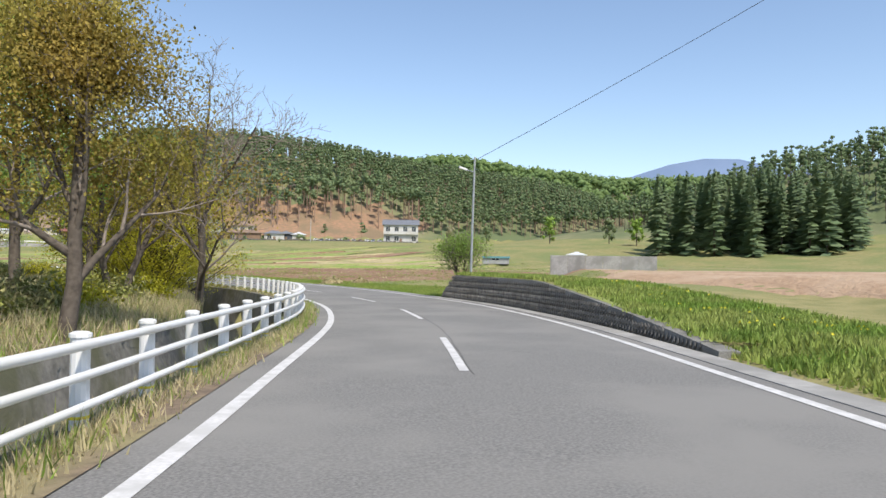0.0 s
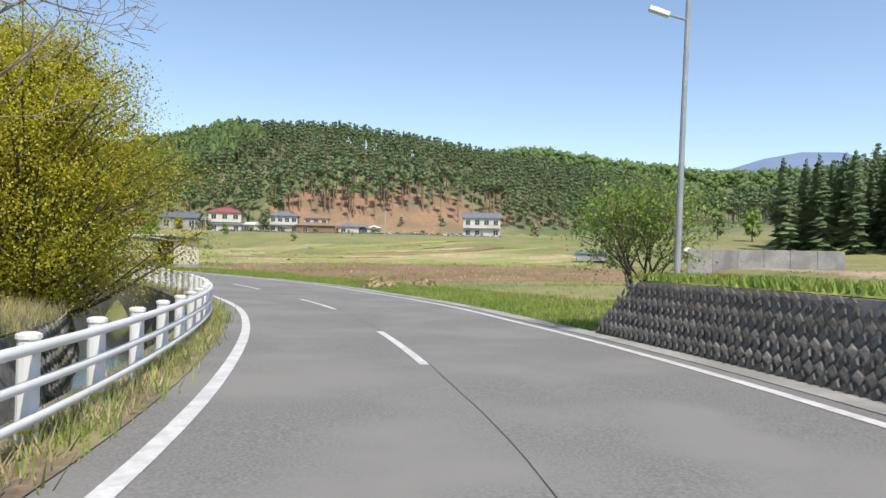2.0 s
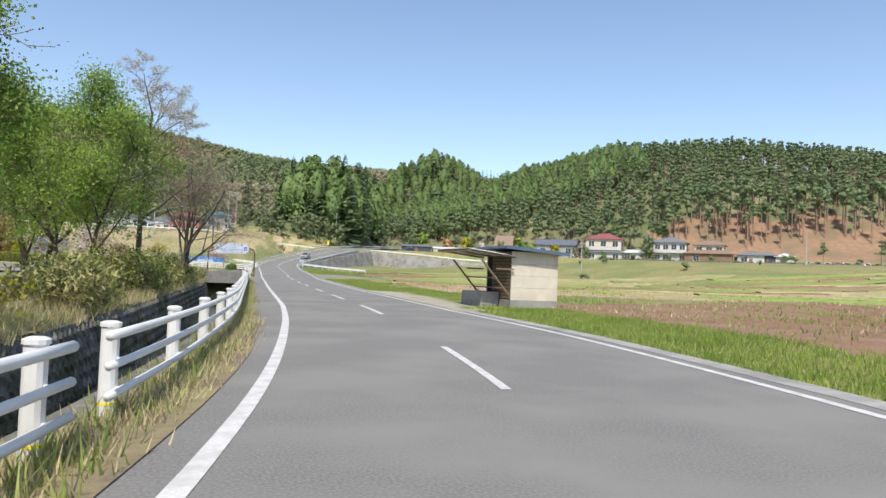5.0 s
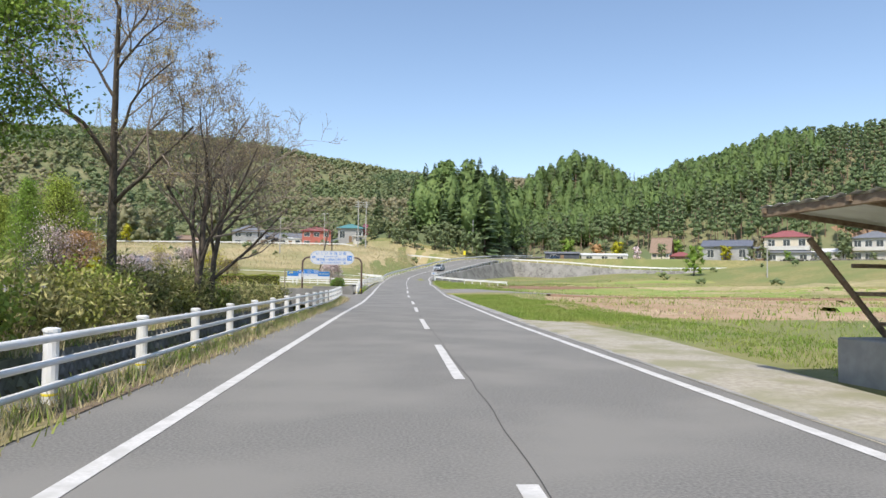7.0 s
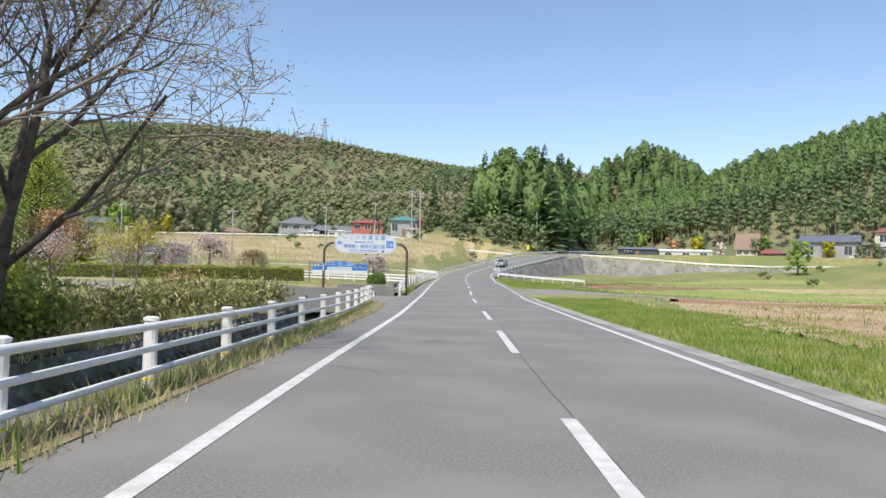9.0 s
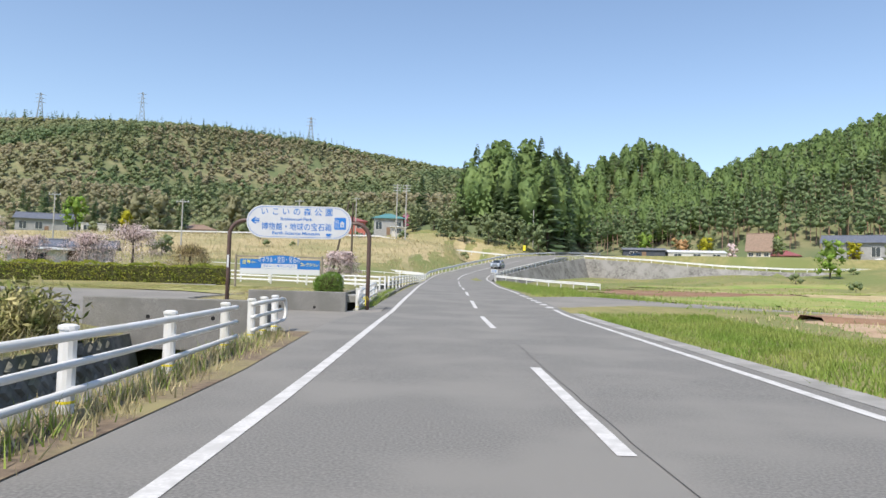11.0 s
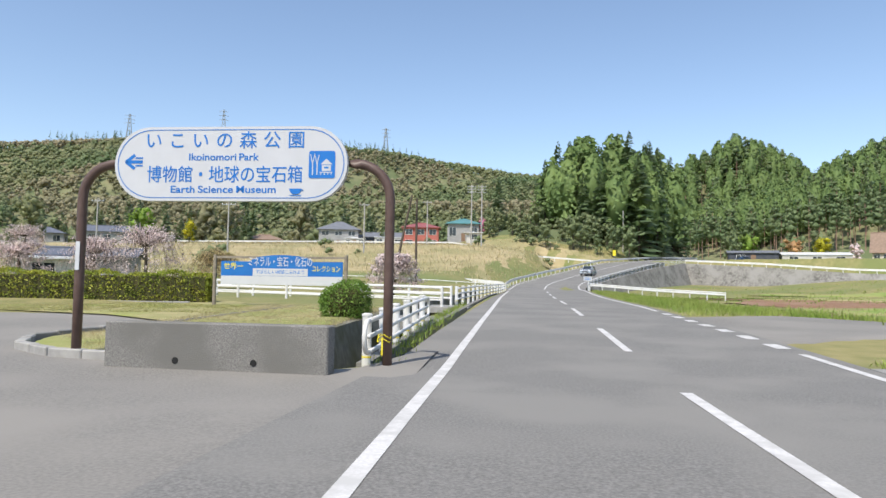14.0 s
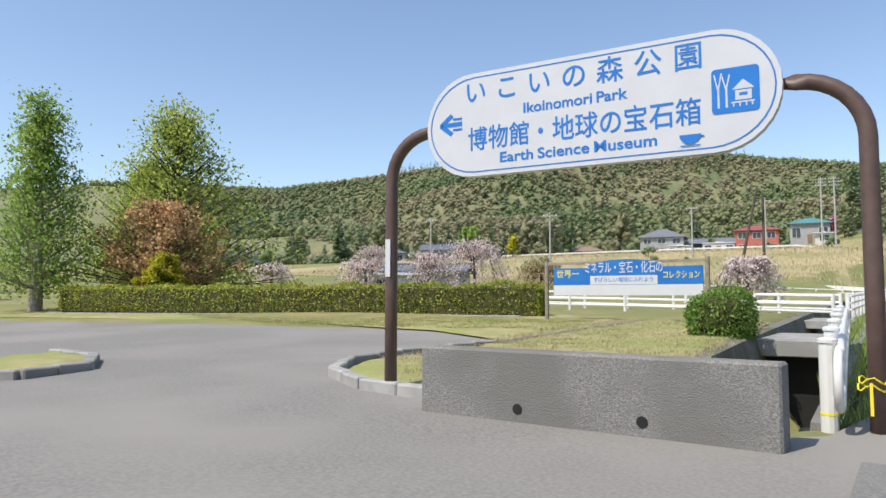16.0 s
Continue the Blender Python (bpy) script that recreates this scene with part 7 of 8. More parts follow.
# ---- cars ----
def car(x, y, rz, label, paint, z=None, l=3.9, w=1.66, h=1.5):
    """A small hatchback that faces its own -y."""
    zz = float(road_z(y)) if z is None else z
    t = thing("car", x, y, zz, rz, label, "car")
    prof = [(-l / 2, 0.35), (-l / 2 + 0.02, 0.72), (-l / 2 + 0.15, 0.85), (-l * 0.22, 0.98), (-l * 0.06, h - 0.06), (l * 0.05, h), (l * 0.36, h - 0.04), (l / 2 - 0.12, 1.0), (l / 2, 0.85), (l / 2, 0.35), (l / 2 - 0.2, 0.22), (-l / 2 + 0.2, 0.22)]
    V, F = [], []
    n = len(prof)
    for s in (-1, -0.86, 0.86, 1):
        for yy, z2 in prof:
            k = abs(s)
            inset = 0.0
            ww = w / 2 * (1.0 if z2 < 1.0 else 0.84)
            xx = s * ww if k == 1 else s * ww / 0.86 * 0.9
            zz2 = z2 if k < 1 else min(z2, h - 0.1) - (0.03 if z2 > 0.6 else 0)
            V.append((xx, yy, zz2))
    for a in range(3):
        for k in range(n):
            F.append((a * n + k, a * n + (k + 1) % n, (a + 1) * n + (k + 1) % n, (a + 1) * n + k))
    F += [tuple(range(n - 1, -1, -1)), tuple(3 * n + k for k in range(n))]
    part("body", Geo().add(V, F), paint, t)
    part("windscreen", Geo().add([(-0.60, -l * 0.215, 1.0), (0.60, -l * 0.215, 1.0), (0.55, -l * 0.075, h - 0.1), (-0.55, -l * 0.075, h - 0.1)], [(0, 1, 2, 3)]), GLASS, t, m=pose(0, -0.02, 0.03))
    for s in (-1, 1):
        part("side_window", Geo().add([(s * (w / 2 * 0.86), -l * 0.12, 1.02), (s * (w / 2 * 0.86), l * 0.36, 1.05), (s * (w / 2 * 0.84), l * 0.30, h - 0.13), (s * (w / 2 * 0.84), -l * 0.04, h - 0.13)], [(0, 1, 2, 3)]), GLASS, t, m=pose(s * 0.025, 0, 0))
        part("headlight", Geo().box(s * 0.6 - 0.16, -l / 2 - 0.02, 0.66, s * 0.6 + 0.16, -l / 2 + 0.12, 0.82, bev=0.03), M["sign_white"], t)
        for yy in (-l * 0.31, l * 0.31):
            wh = part("wheel", Geo().tube([(s * (w / 2 - 0.17), yy, 0.29), (s * (w / 2 + 0.01), yy, 0.29)], 0.29, 16), M["dark"], t)
            part("rim", Geo().tube([(s * (w / 2), yy, 0.29), (s * (w / 2 + 0.02), yy, 0.29)], 0.18, 12), POLE, wh)
        part("mirror", Geo().box(s * (w / 2 + 0.1) - 0.08, -l * 0.17, 0.98, s * (w / 2 + 0.1) + 0.08, -l * 0.14, 1.1, bev=0.02), paint, t)
    part("grille", Geo().box(-0.45, -l / 2 - 0.012, 0.45, 0.45, -l / 2 + 0.05, 0.62), M["dark"], t)
    part("number_plate", Geo().box(-0.17, -l / 2 - 0.02, 0.34, 0.17, -l / 2 - 0.005, 0.44), M["sign_white"], t)
    return t


SILVER = mat("silver_car_paint", (0.50, 0.53, 0.57), (0.48, 0.51, 0.55), scale=2, rough=0.25, metal=0.6, spec=0.5)
WHITE_CAR = mat("white_car_paint", (0.74, 0.74, 0.74), (0.72, 0.72, 0.72), scale=2, rough=0.3, spec=0.5)
RED_CAR = mat("red_car_paint", (0.40, 0.05, 0.04), rough=0.3, spec=0.5)
p, a = at_arc(arc_y(138), 1.9)
car(p.x, p.y, a, "small silver hatchback coming down the road", SILVER, z=p.z)
rr = np.random.default_rng(9)
for k in range(11):
    x, y = farther(133 + 1.9 * k * 0.85, 103.5 - 1.9 * k * 0.8)
    car(x + rr.uniform(-0.4, 0.4), y + rr.uniform(-0.4, 0.4), -40 + rr.uniform(-6, 6), "small car parked below the felled slope", (WHITE_CAR, SILVER, WHITE_CAR, RED_CAR)[k % 4 if k != 5 else 3], z=float(ground_z(x, y)))
x, y = farther(82, 134)
car(x, y, -60, "white car parked beside a house", WHITE_CAR, z=float(ground_z(x, y)))
car(46.5, 184.5, -70, "dark truck cab beside the black shed", mat("dark_blue_paint", (0.03, 0.06, 0.12), rough=0.35), z=float(ground_z(46.5, 184.5)))


# ---- shrubs, weeping cherries, valley trees ----
def far_tree(name, x, y, h, kind, leaf, label, seed, bark_="bark", wide=1.0):
    V, F, I, Q = tri_template(kind, np.random.default_rng(seed))
    x, y = farther(x, y)
    zz = float(ground_z(x, y))
    t = thing(name, x, y, zz - 0.1, 0, label, "tree")
    S = np.array([h * wide, h * wide, h])
    a = F[I == 0]
    b = F[I == 1]
    def sub(f, nm, m):
        used, g2 = np.unique(f, return_inverse=True)
        return part(nm, np_mesh(nm, V[used] * S, g2.reshape(-1, 4), m, None, False, Q[used]), None, t)
    sub(b, "trunk", M[bark_])
    sub(a, "crown", M[leaf])
    return t


def cherry(x, y, h, seed, leaf="blossom", label="weeping cherry tree in pale pink bloom"):
    R = np.random.default_rng(seed)
    z = float(ground_z(x, y))
    t = thing("weeping_cherry", x, y, z, 0, label, "tree")
    g = Geo()
    g.tube([(0, 0, -0.2), (0.1, 0, h * 0.35), (0, 0.1, h * 0.7)], [0.16, 0.12, 0.06], 7)
    C = []
    for k in range(46):
        a = R.random() * 6.283
        r = h * R.uniform(0.2, 0.72)
        top = h * R.uniform(0.75, 1.0)
        pts = []
        for u in np.linspace(0, 1, 7):
            rad = r * (u ** 0.7)
            zz = h * 0.6 + (top - h * 0.6) * math.sin(min(1, u * 1.6) * math.pi / 2) - max(0, u - 0.35) ** 1.5 * h * 1.15
            pts.append((rad * math.cos(a), rad * math.sin(a), max(0.25, zz)))
            if u > 0.15:
                C.append(pts[-1])
        g.tube(pts, [0.03, 0.026, 0.022, 0.018, 0.014, 0.01, 0.006], 3, cap=False)
    tagged(part("branching", g, M["bark"], t), kind="stuff")
    part("blossom", leaf_cloud(C, 22, 0.16 * h / 3, 0.125, seed, "blossom", M[leaf]), None, t)
    return t


cherry(-28.3, 77, 5.0, 71)
cherry(-36.5, 74.5, 3.4, 74)
cherry(-23.8, 79, 3.2, 72, "leaf_pale", "weeping cherry with fading yellowish bloom")
cherry(-44, 72, 3.2, 73)
cherry(-33, 78, 4.0, 77)
cherry(-8.5, 70, 2.8, 75)
cherry(-64, 112, 5.0, 76, "blossom", "tall cherry tree in bloom beside the hall")
far_tree("flowering_tree", 78, 202.5, 6.5, "round", "blossom", "white-flowering tree beside the houses", 81)
far_tree("flowering_tree", -9.8, 207, 5.0, "round", "pink", "deep pink flowering tree in the village", 82)
far_tree("valley_pine", 133.5, 99, 7.5, "pine", "conifer", "lone pine in the farmyard", 83, "bark_pine", 1.6)
far_tree("valley_pine", 143.5, 91.5, 8.5, "pine", "conifer", "lone dark pine above the parked cars", 84, "bark_pine", 1.7)
for k, (x, y, h, lf) in enumerate(((81, 130.5, 4.5, "woods_mixed"), (87.5, 126.5, 3.6, "leaf_green"), (95, 128.5, 4.4, "woods_mixed"), (100.5, 124.5, 5.5, "conifer"), (103, 119.5, 3.4, "woods_mixed"), (110, 120.5, 4.2, "woods_bare"), (119, 113, 3.2, "leaf_green"), (127, 105, 3.6, "woods_mixed"), (151, 87, 4.0, "woods_bare"), (77, 135, 5.5, "leaf_yellow"))):
    far_tree("garden_tree", x, y, h, "round", lf, {"woods_mixed": "olive garden tree before the farmhouses", "leaf_green": "fresh green garden tree before the farmhouses", "conifer": "dark clipped garden tree between the farmhouses", "woods_bare": "budding brown garden tree in the farmyard", "leaf_yellow": "yellow-green garden tree beside the farmhouses"}[lf], 240 + k, wide=1.3)
far_tree("valley_tree", 71, 142, 8, "round", "leaf_green", "green tree beside the village", 85, wide=1.3)
far_tree("valley_tree", 84, 130, 5, "round", "woods_mixed", "olive tree below the houses", 86, wide=1.3)
far_tree("valley_tree", 99, 133, 9, "spruce", "conifer", "slim dark conifer between the houses", 87)
far_tree("valley_tree", 75, 214, 9, "round", "leaf_yellow", "yellow-green tree beside the lane", 88, wide=1.3)
far_tree("valley_tree", 66, 208, 8, "round", "leaf_red", "russet tree beside the lane", 89, wide=1.5)
far_tree("valley_tree", 72, 224, 11, "round", "woods_mixed", "olive tree under the wood", 90, wide=1.3)
for k, (x, y, h, kd, lf) in enumerate([(-60, 165, 12, "round", "woods_bare"), (-47, 172, 13, "round", "woods_bare"), (-38, 168, 11, "round", "woods_mixed"), (-70, 150, 9, "round", "leaf_green"), (-36, 195, 12, "spruce", "conifer"), (-12, 205, 14, "spruce", "conifer"), (-3, 214, 12, "spruce", "conifer"), (-85, 140, 10, "round", "woods_mixed"), (-56, 140, 5, "round", "leaf_yellow"), (-50, 150, 8, "spruce", "conifer"), (-95, 128, 9, "round", "woods_mixed"), (-18, 200, 11, "round", "woods_mixed"), (-70, 175, 13, "round", "woods_bare"), (-82, 170, 12, "spruce", "conifer"), (60, 222, 10, "round", "leaf_green"), (82, 232, 13, "round", "woods_mixed"), (100, 225, 11, "round", "leaf_green"), (108, 205, 10, "round", "woods_mixed"), (70, 160, 5, "round", "woods_mixed"), (118, 190, 12, "spruce", "conifer"), (104, 175, 9, "round", "woods_bare"), (120, 160, 10, "round", "woods_mixed"), (165, 70, 8, "round", "woods_bare"), (175, 60, 8, "round", "woods_mixed"), (185, 40, 11, "round", "leaf_green"), (190, 20, 10, "round", "woods_mixed"), (178, 5, 10, "round", "leaf_green"), (-110, 120, 10, "round", "leaf_green"), (-100, 95, 8, "round", "woods_mixed"), (-90, 70, 9, "round", "leaf_green"), (-75, 62, 9, "round", "woods_mixed")]):
    if x < 0 and y > 110:
        x, y, h = -0.4 + (x + 0.4) * 1.38, 21.8 + (y - 21.8) * 1.38, h * 1.3
    far_tree("valley_tree", x, y, h, kd, lf, {"woods_bare": "budding brown tree in the valley", "woods_mixed": "olive spring tree in the valley", "leaf_green": "fresh green tree in the valley", "spruce": "", "conifer": "dark conifer in the valley", "leaf_yellow": "yellow-green tree in the valley"}[lf], 200 + k, wide=1.15 if kd == "round" else 1.0)

# shrub on the wall's end, bank shrubs along the canal
broad_tree("wall_shrub", -4.0, -64.9, 1.5, 1.3, 0.05, 91, "leaf_green", 7, 0.07, "leafy shrub growing at the wall's end", levels=3, forks=5, start=0.05, stems=4, radius=0.22, up=0.6, z=1.1)
M["sasa"] = leaf_mat("pale_bamboo_grass", (0.50, 0.45, 0.22), (0.20, 0.24, 0.07), scale=2.2, island=0.5)
M["olive"] = leaf_mat("olive_shrub_leaves", (0.33, 0.33, 0.085), (0.26, 0.28, 0.08), scale=1.2)


def bank_shrub(x, y, w, d, h, leaf, label, seed, n=1800, size=0.125):
    R = np.random.default_rng(seed)
    z = max(float(ground_z(x, y)), float(road_z(y)) - 0.12)
    t = thing("bank_shrub", x, y, z, 0, label, "shrub")
    g = Geo()
    C = []
    for k in range(30):
        a = R.random() * 6.283
        u = math.sqrt(R.random())
        ex, ey = u * w / 2 * math.cos(a), u * d / 2 * math.sin(a)
        hh = h * R.uniform(0.55, 1.05) * (1 - 0.45 * u * u)
        g.tube([(ex * 0.5, ey * 0.5, -0.1), (ex * 0.85, ey * 0.85, hh * 0.5), (ex, ey, hh)], [0.015, 0.01, 0.005], 3, cap=False)
        C += [(ex, ey, hh), (ex * 0.95, ey * 0.95, hh * 0.75), (ex * 0.9, ey * 0.9, hh * 0.45)]
    part("undergrowth", g, M["bark"], t)
    part("foliage", leaf_cloud(C, max(1, n // len(C)), 0.2, size * (1.7 if leaf == "sasa" else 1.0), seed, "leaves", M[leaf], flat=0.8, slim=0.13 if leaf == "sasa" else 0.32), None, t)
    return t


rr = np.random.default_rng(77)
for k, y in enumerate(np.arange(11, 28.5, 1.25)):
    bank_shrub(-8.15 - 0.9 * (k % 2) + rr.uniform(-0.2, 0.2), y, 1.9, 1.7, rr.uniform(0.8, 1.15), "sasa", "pale dry bamboo-grass clump on the canal bank", 300 + k)
for k, y in enumerate(np.arange(-24, 11, 2.1)):
    bank_shrub(-7.9 - 1.3 * rr.random(), y, 2.5, 2.2, rr.uniform(1.2, 2.2), ("sasa", "olive", "sasa", "leaf_lime")[k % 4], "olive shrub tangle on the canal bank", 330 + k, 2200)
for k, q in enumerate(np.arange(arc_y(-84), arc_y(-26), 3.2)):
    p, _ = at_arc(q, -9.2 - 1.2 * rr.random())
    bank_shrub(p.x, p.y, 2.4, 2.2, rr.uniform(0.6, 1.2), ("olive", "sasa", "leaf_yellow")[k % 3], "olive undergrowth on the canal bank", 360 + k, 2000)
for k, (x, y) in enumerate(((-7.4, 3.2), (-6.9, 4.6), (-7.2, 6.0), (-7.6, 1.6), (-7.0, 7.4), (-8.6, 2.2))):
    bank_shrub(x - 1.0, y, 2.2, 2.0, 1.35 + 0.2 * (k % 2), "sasa" if k % 2 else "olive", "thick olive shrub round the foot of the bare trees", 410 + k, 2600)
bank_shrub(-10.2, 22.0, 1.6, 1.4, 1.5, "leaf_red", "reddish shrub in the park", 399)


# ---- grass blades on the verges ----
def tufts(name, pts, heights, material, label, seed, blades=6, spread=0.12, wide=0.012):
    R = np.random.default_rng(seed)
    P = np.asarray(pts, float)
    n = len(P) * blades
    B = np.repeat(P, blades, 0) + np.c_[R.normal(0, spread, (n, 2)), np.zeros(n)]
    a = R.uniform(0, 6.283, n)
    h = R.uniform(*heights, n)
    lean = R.normal(0, 0.35, (n, 2)) * h[:, None]
    d = np.c_[np.cos(a), np.sin(a), np.zeros(n)] * wide
    top = B + np.c_[lean, h]
    V = np.stack([B - d, B + d, top], 1).reshape(-1, 3)
    F = np.arange(n * 3).reshape(-1, 3)
    return tagged(new(name, np_mesh(name, V, F, M[material])), label, "grass", "", "stuff")


def verge(y0, y1, o0, o1, count, seed, zoff=0.0):
    R = np.random.default_rng(seed)
    q = R.uniform(arc_y(y0), arc_y(y1), count)
    x, y = np.interp(q, ARC, ROAD[:, 0]), np.interp(q, ARC, ROAD[:, 1])
    nx, ny = np.interp(q, ARC, NOR[:, 0]), np.interp(q, ARC, NOR[:, 1])
    lo = o0(y) if callable(o0) else o0
    hi = o1(y) if callable(o1) else o1
    o = lo + (hi - lo) * R.random(count)
    X, Y = x + nx * o, y + ny * o
    return np.c_[X, Y, ground_z(X, Y) + zoff]


M["blade_green"] = leaf_mat("green_grass_blades", (0.20, 0.30, 0.055), (0.32, 0.365, 0.10), scale=0.5)
M["blade_dry"] = leaf_mat("dry_grass_blades", (0.54, 0.46, 0.28), (0.42, 0.37, 0.20), scale=0.9)
M["blade_lawn"] = leaf_mat("straw_green_lawn_blades", (0.46, 0.41, 0.19), (0.30, 0.31, 0.11), scale=1.2)
gut = lambda y: RIGHT_LINE(y) + 0.85
tufts("verge_grass", verge(-61.5, -17, gut, 8.5, 9500, 1), (0.05, 0.20), "blade_green", "tall green grass along the road edge", 101)
tufts("verge_grass", verge(2, 40, gut, 9.0, 7500, 2), (0.05, 0.18), "blade_green", "tall green grass along the road edge", 102)
tufts("verge_grass", verge(-20, 3, lambda y: gut(y) + 2.2, 9.0, 1800, 3), (0.03, 0.12), "blade_green", "short grass round the shelter", 103)
tufts("verge_grass", verge(54, 108, gut, 12.0, 5000, 4), (0.12, 0.3), "blade_green", "green grass below the guard rail", 104)
crop = verge(-100, -63, lambda y: 4.12 + 0.2 * (y > -76), 7.8, 15000, 5)
offc, near_i = road_off(crop[:, 0], crop[:, 1])
stat = ROAD[near_i, 1]
crop[:, 2] = np.where((offc < 6.0) & (stat > -79.5), np.maximum(crop[:, 2], [WALL_H(v) + 0.03 + float(road_z(v)) for v in stat]), crop[:, 2])
tufts("terrace_crop", crop, (0.05, 0.18), "blade_green", "leafy green crop on the terrace edge", 105, blades=8, wide=0.03)
tufts("dandelion_flower_patch", verge(-100, -63, 5.2, 7.4, 220, 15, 0.12), (0.03, 0.05), "yellow", "yellow dandelion flowers in the terrace grass", 115, blades=2, spread=0.05, wide=0.03)
tufts("dry_verge", verge(-100, -28, lambda y: FENCE_OFF(y) - 0.3, lambda y: LEFT_LINE(y) - 0.62, 7000, 6, 0.04), (0.04, 0.22), "blade_dry", "dry yellow grass under the fence", 106)
tufts("dry_verge", verge(-28, 27, lambda y: FENCE_OFF(y) - 0.35, lambda y: FENCE_OFF(y) + 0.45, 3200, 7, 0.04), (0.04, 0.24), "blade_dry", "dry yellow grass under the fence", 107)
tufts("dry_stalks", verge(-40, 24, lambda y: FENCE_OFF(y) - 0.75, lambda y: FENCE_OFF(y) - 0.1, 1300, 21, 0.0), (0.25, 0.75), "blade_dry", "thin dry stalks standing behind the fence", 121, blades=4, spread=0.15, wide=0.006)
tufts("fence_grass", verge(-100, 27, lambda y: FENCE_OFF(y) - 0.4, lambda y: FENCE_OFF(y) + 0.4, 2600, 8, 0.04), (0.1, 0.3), "blade_green", "green grass at the fence posts", 108)
tufts("canal_grass", verge(38, 60, lambda y: F2(y) + 0.05, lambda y: F2(y) + 0.45, 260, 9, 0.02), (0.06, 0.22), "blade_green", "green grass along the canal fence", 109)
def on_bank(P):
    """Lifts spots beyond the canal onto the bank's slope."""
    off, idx = road_off(P[:, 0], P[:, 1])
    ry = ROAD[idx, 1]
    u = np.clip((off - FENCE_OFF(ry) + 6.6) / 3.0, 0, 1)
    P[:, 2] = np.maximum(P[:, 2], road_z(ry) + 0.08 - 0.31 * u ** 1.5)
    return P


tufts("bank_grass", on_bank(verge(-90, 27.5, lambda y: FENCE_OFF(y) - 6.2, lambda y: FENCE_OFF(y) - 3.5, 6500, 13, 0.0)), (0.12, 0.5), "blade_dry", "long dry grass on the canal bank", 113, wide=0.014)
tufts("bank_grass", on_bank(verge(-90, 27.5, lambda y: FENCE_OFF(y) - 6.2, lambda y: FENCE_OFF(y) - 3.6, 2600, 14, 0.0)), (0.1, 0.4), "blade_green", "long green grass on the canal bank", 114, wide=0.014)
SLOPE = scatter(-80, 22, 112, 200, 1.5, lambda x, y, h, u: (road_off(x, y)[0] < -7) & (u < 0.9), 88)
tufts("slope_grass", np.c_[SLOPE, ground_z(SLOPE[:, 0], SLOPE[:, 1])], (0.25, 0.8), "blade_dry", "tall dry grass on the slope below the village", 116, blades=5, spread=0.4, wide=0.05)
MEADOW = scatter(9, 72, 56, 150, 1.5, lambda x, y, h, u: (road_off(x, y)[0] > 7) & (u < 0.8) & (ground_z(x, y) < 4.2) & (np.sin(y * 0.55 + x * 0.05) > -0.2), 89)
tufts("meadow_grass", np.c_[MEADOW, ground_z(MEADOW[:, 0], MEADOW[:, 1])], (0.12, 0.4), "blade_green", "tufted green grass on the low meadow", 117, blades=5, spread=0.35, wide=0.04)
tufts("field_weeds", verge(-60, 40, 8.5, 30, 6000, 10), (0.05, 0.16), "blade_green", "low weeds in the field margins", 110)
CLUMPY = lambda x, y: np.sin(x * 0.31 + 2 * np.sin(y * 0.23)) + np.sin(y * 0.47 + 1.3 * np.sin(x * 0.19))
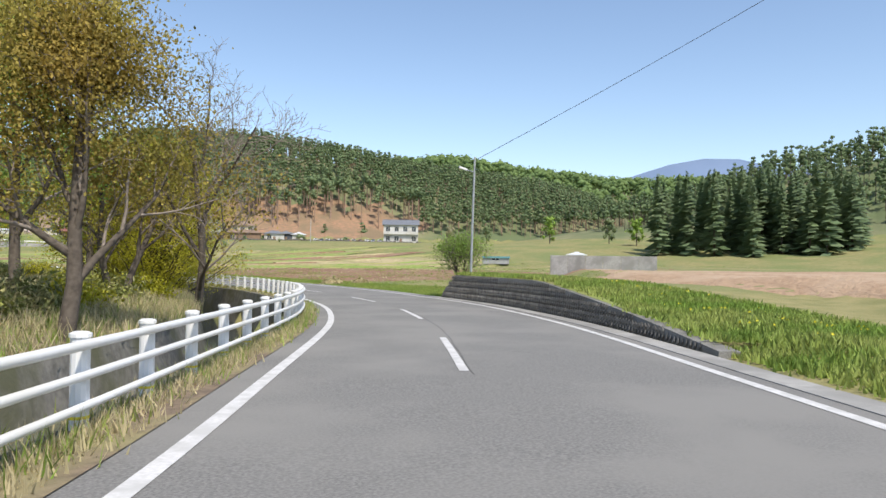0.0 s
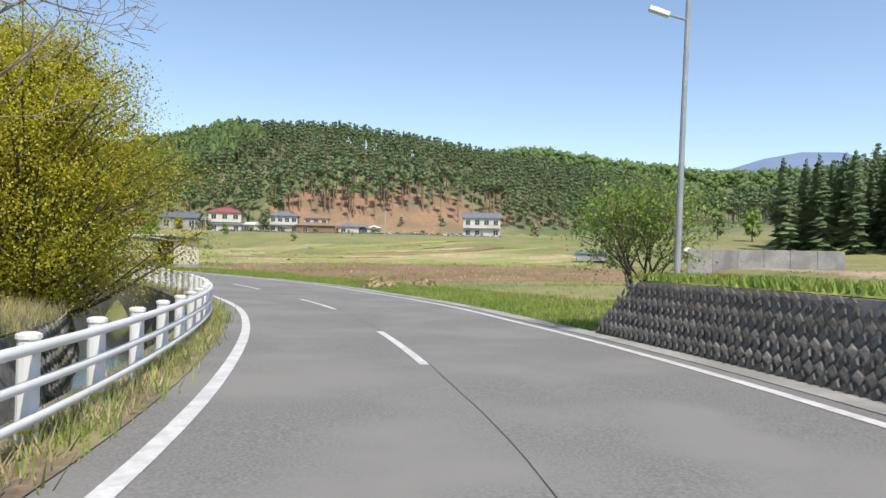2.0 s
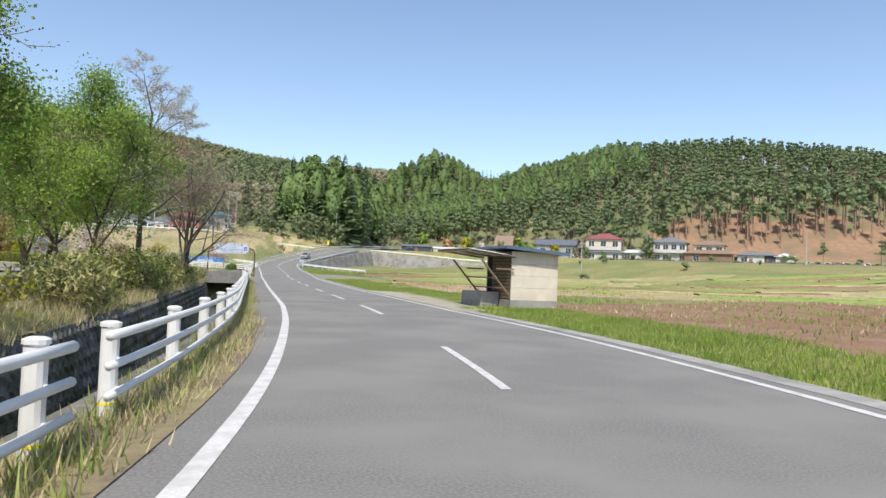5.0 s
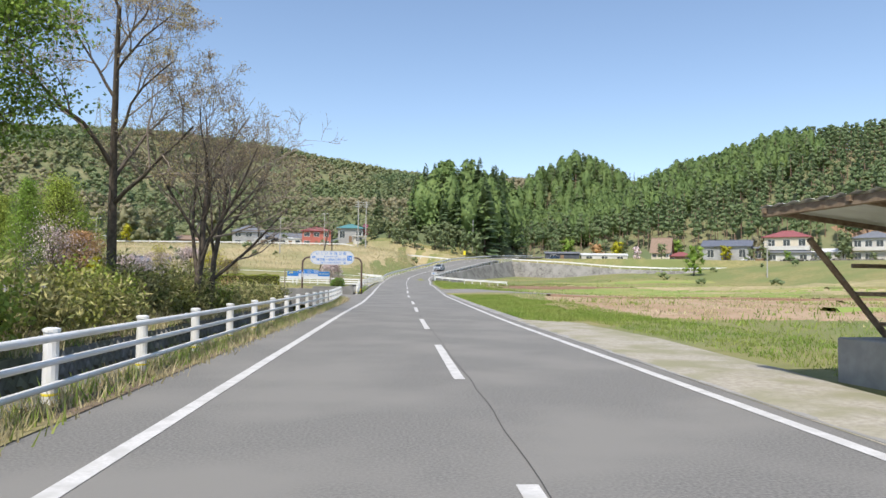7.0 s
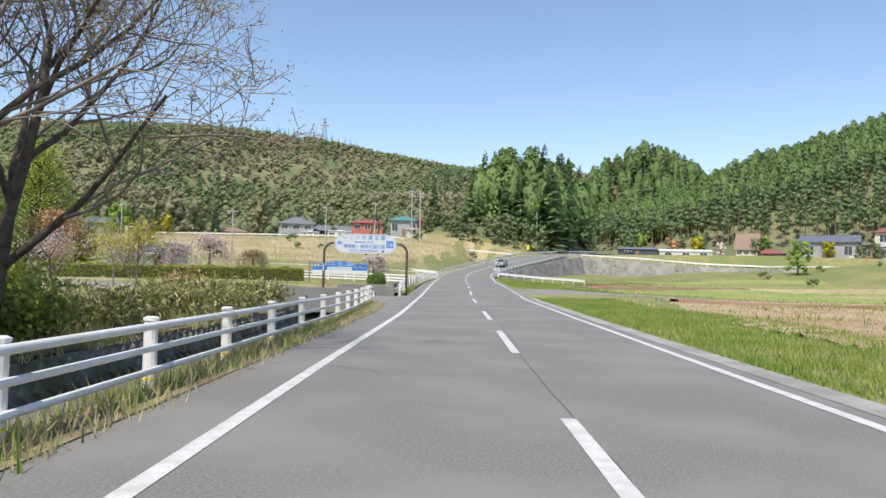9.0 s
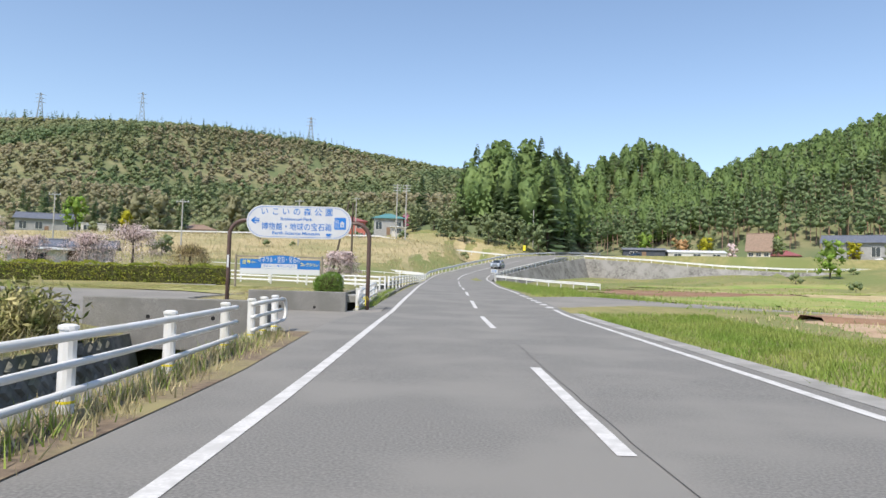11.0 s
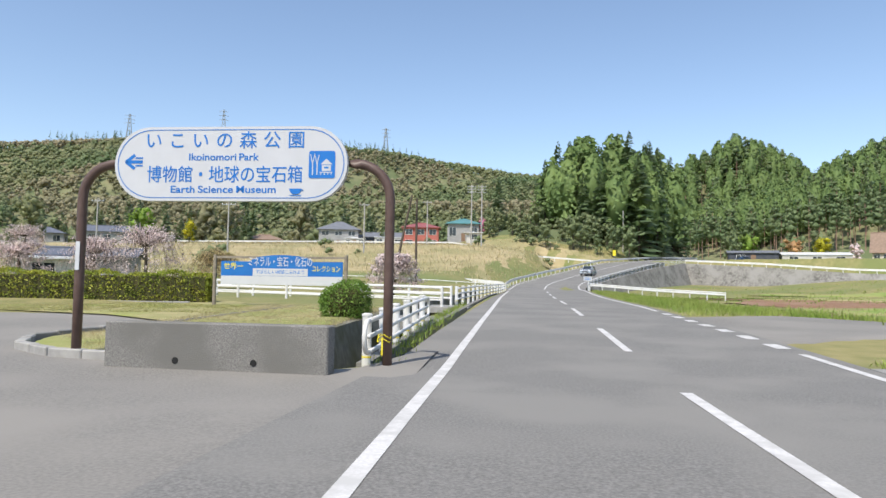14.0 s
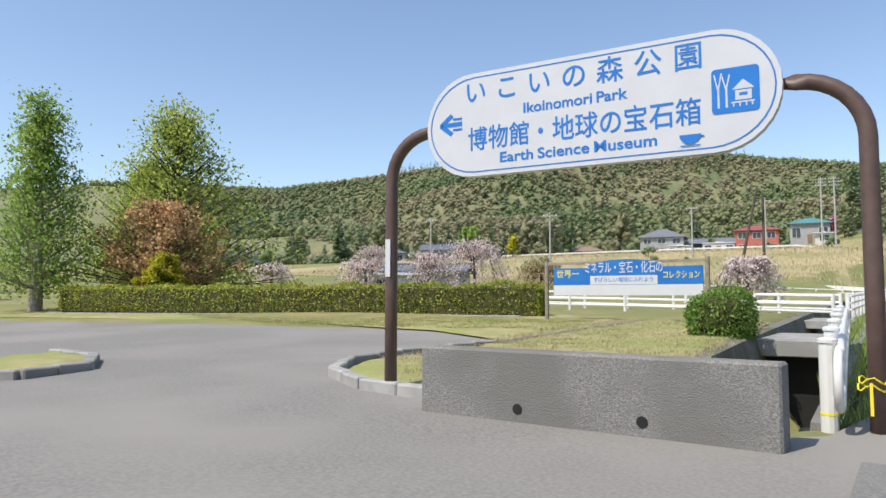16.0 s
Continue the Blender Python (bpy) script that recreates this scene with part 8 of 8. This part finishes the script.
for lo, hi, mt, lb, sd in ((0.15, 9, "blade_green", "scattered green weeds across the valley fields", 131), (-9, -0.3, "blade_dry", "scattered dry weeds across the valley fields", 132)):
    W = scatter(10, 130, -44, 80, 1.0, lambda x, y, h, u: (CLUMPY(x, y) > lo) & (CLUMPY(x, y) < hi) & (u < 0.6) & (road_off(x, y)[0] > 9), sd)
    tufts("field_weeds", np.c_[W, ground_z(W[:, 0], W[:, 1]) + 0.05], (0.06, 0.26), mt, lb, sd, blades=5, spread=0.3, wide=0.035)
tufts("park_grass", verge(-60, 27, -20, -9, 6000, 11), (0.06, 0.22), "blade_dry", "rough dry grass in the park", 111)

R6 = np.random.default_rng(66)
for box, cnt, lb in (((-9.6, -5.2, 38.3, 51.0), 9000, "short dry grass on the lawn behind the sign"), ((-34.0, -9.6, 46.5, 50.8), 11000, "short dry grass before the hedge")):
    X, Y = R6.uniform(box[0], box[1], cnt), R6.uniform(box[2], box[3], cnt)
    keep = (Y > 39.5 + (X + 6.0) * -0.5) & (Y > 43.5 + (X + 9.2) * -0.33)
    keep = keep if box[0] < -20 else (X > -9.6 + np.maximum(0, 40.2 - Y) * 0.9)
    X, Y = X[keep], Y[keep]
    tufts("lawn_grass", np.c_[X, Y, np.array([PZ(v) for v in Y]) + 0.06], (0.02, 0.08), "blade_dry" if box[0] > -20 else "blade_lawn", lb, 120 + cnt, blades=5, spread=0.1, wide=0.008)

# heap of pale straw beside the ploughed field
R3 = np.random.default_rng(3)
for cx, cy, s in ((3.9, -47.0, 1.0), (6.2, -47.6, 0.75)):
    n = 900
    a, u = R3.uniform(0, 6.283, n), np.sqrt(R3.random(n))
    C = np.c_[u * np.cos(a) * 1.0 * s, u * np.sin(a) * 0.8 * s, 0.5 * s * (1 - u ** 2)]
    t = thing("straw_heap", cx, cy, float(ground_z(cx, cy)) - 0.02, 0, "low heap of pale straw at the field edge", "straw heap")
    bm = bmesh.new()
    bmesh.ops.create_icosphere(bm, subdivisions=2, radius=1, matrix=Matrix.LocRotScale((0, 0, 0), None, (0.95 * s, 0.75 * s, 0.47 * s)))
    bm.verts.index_update()
    part("straw_mound", Geo().add([v.co[:] for v in bm.verts], [tuple(v.index for v in f.verts) for f in bm.faces]), M["field_straw"], t)
    bm.free()
    part("straw_cover", leaf_cloud(C, 1, 0.03, 0.22, 3, "stalks", M["blade_dry"]), None, t)
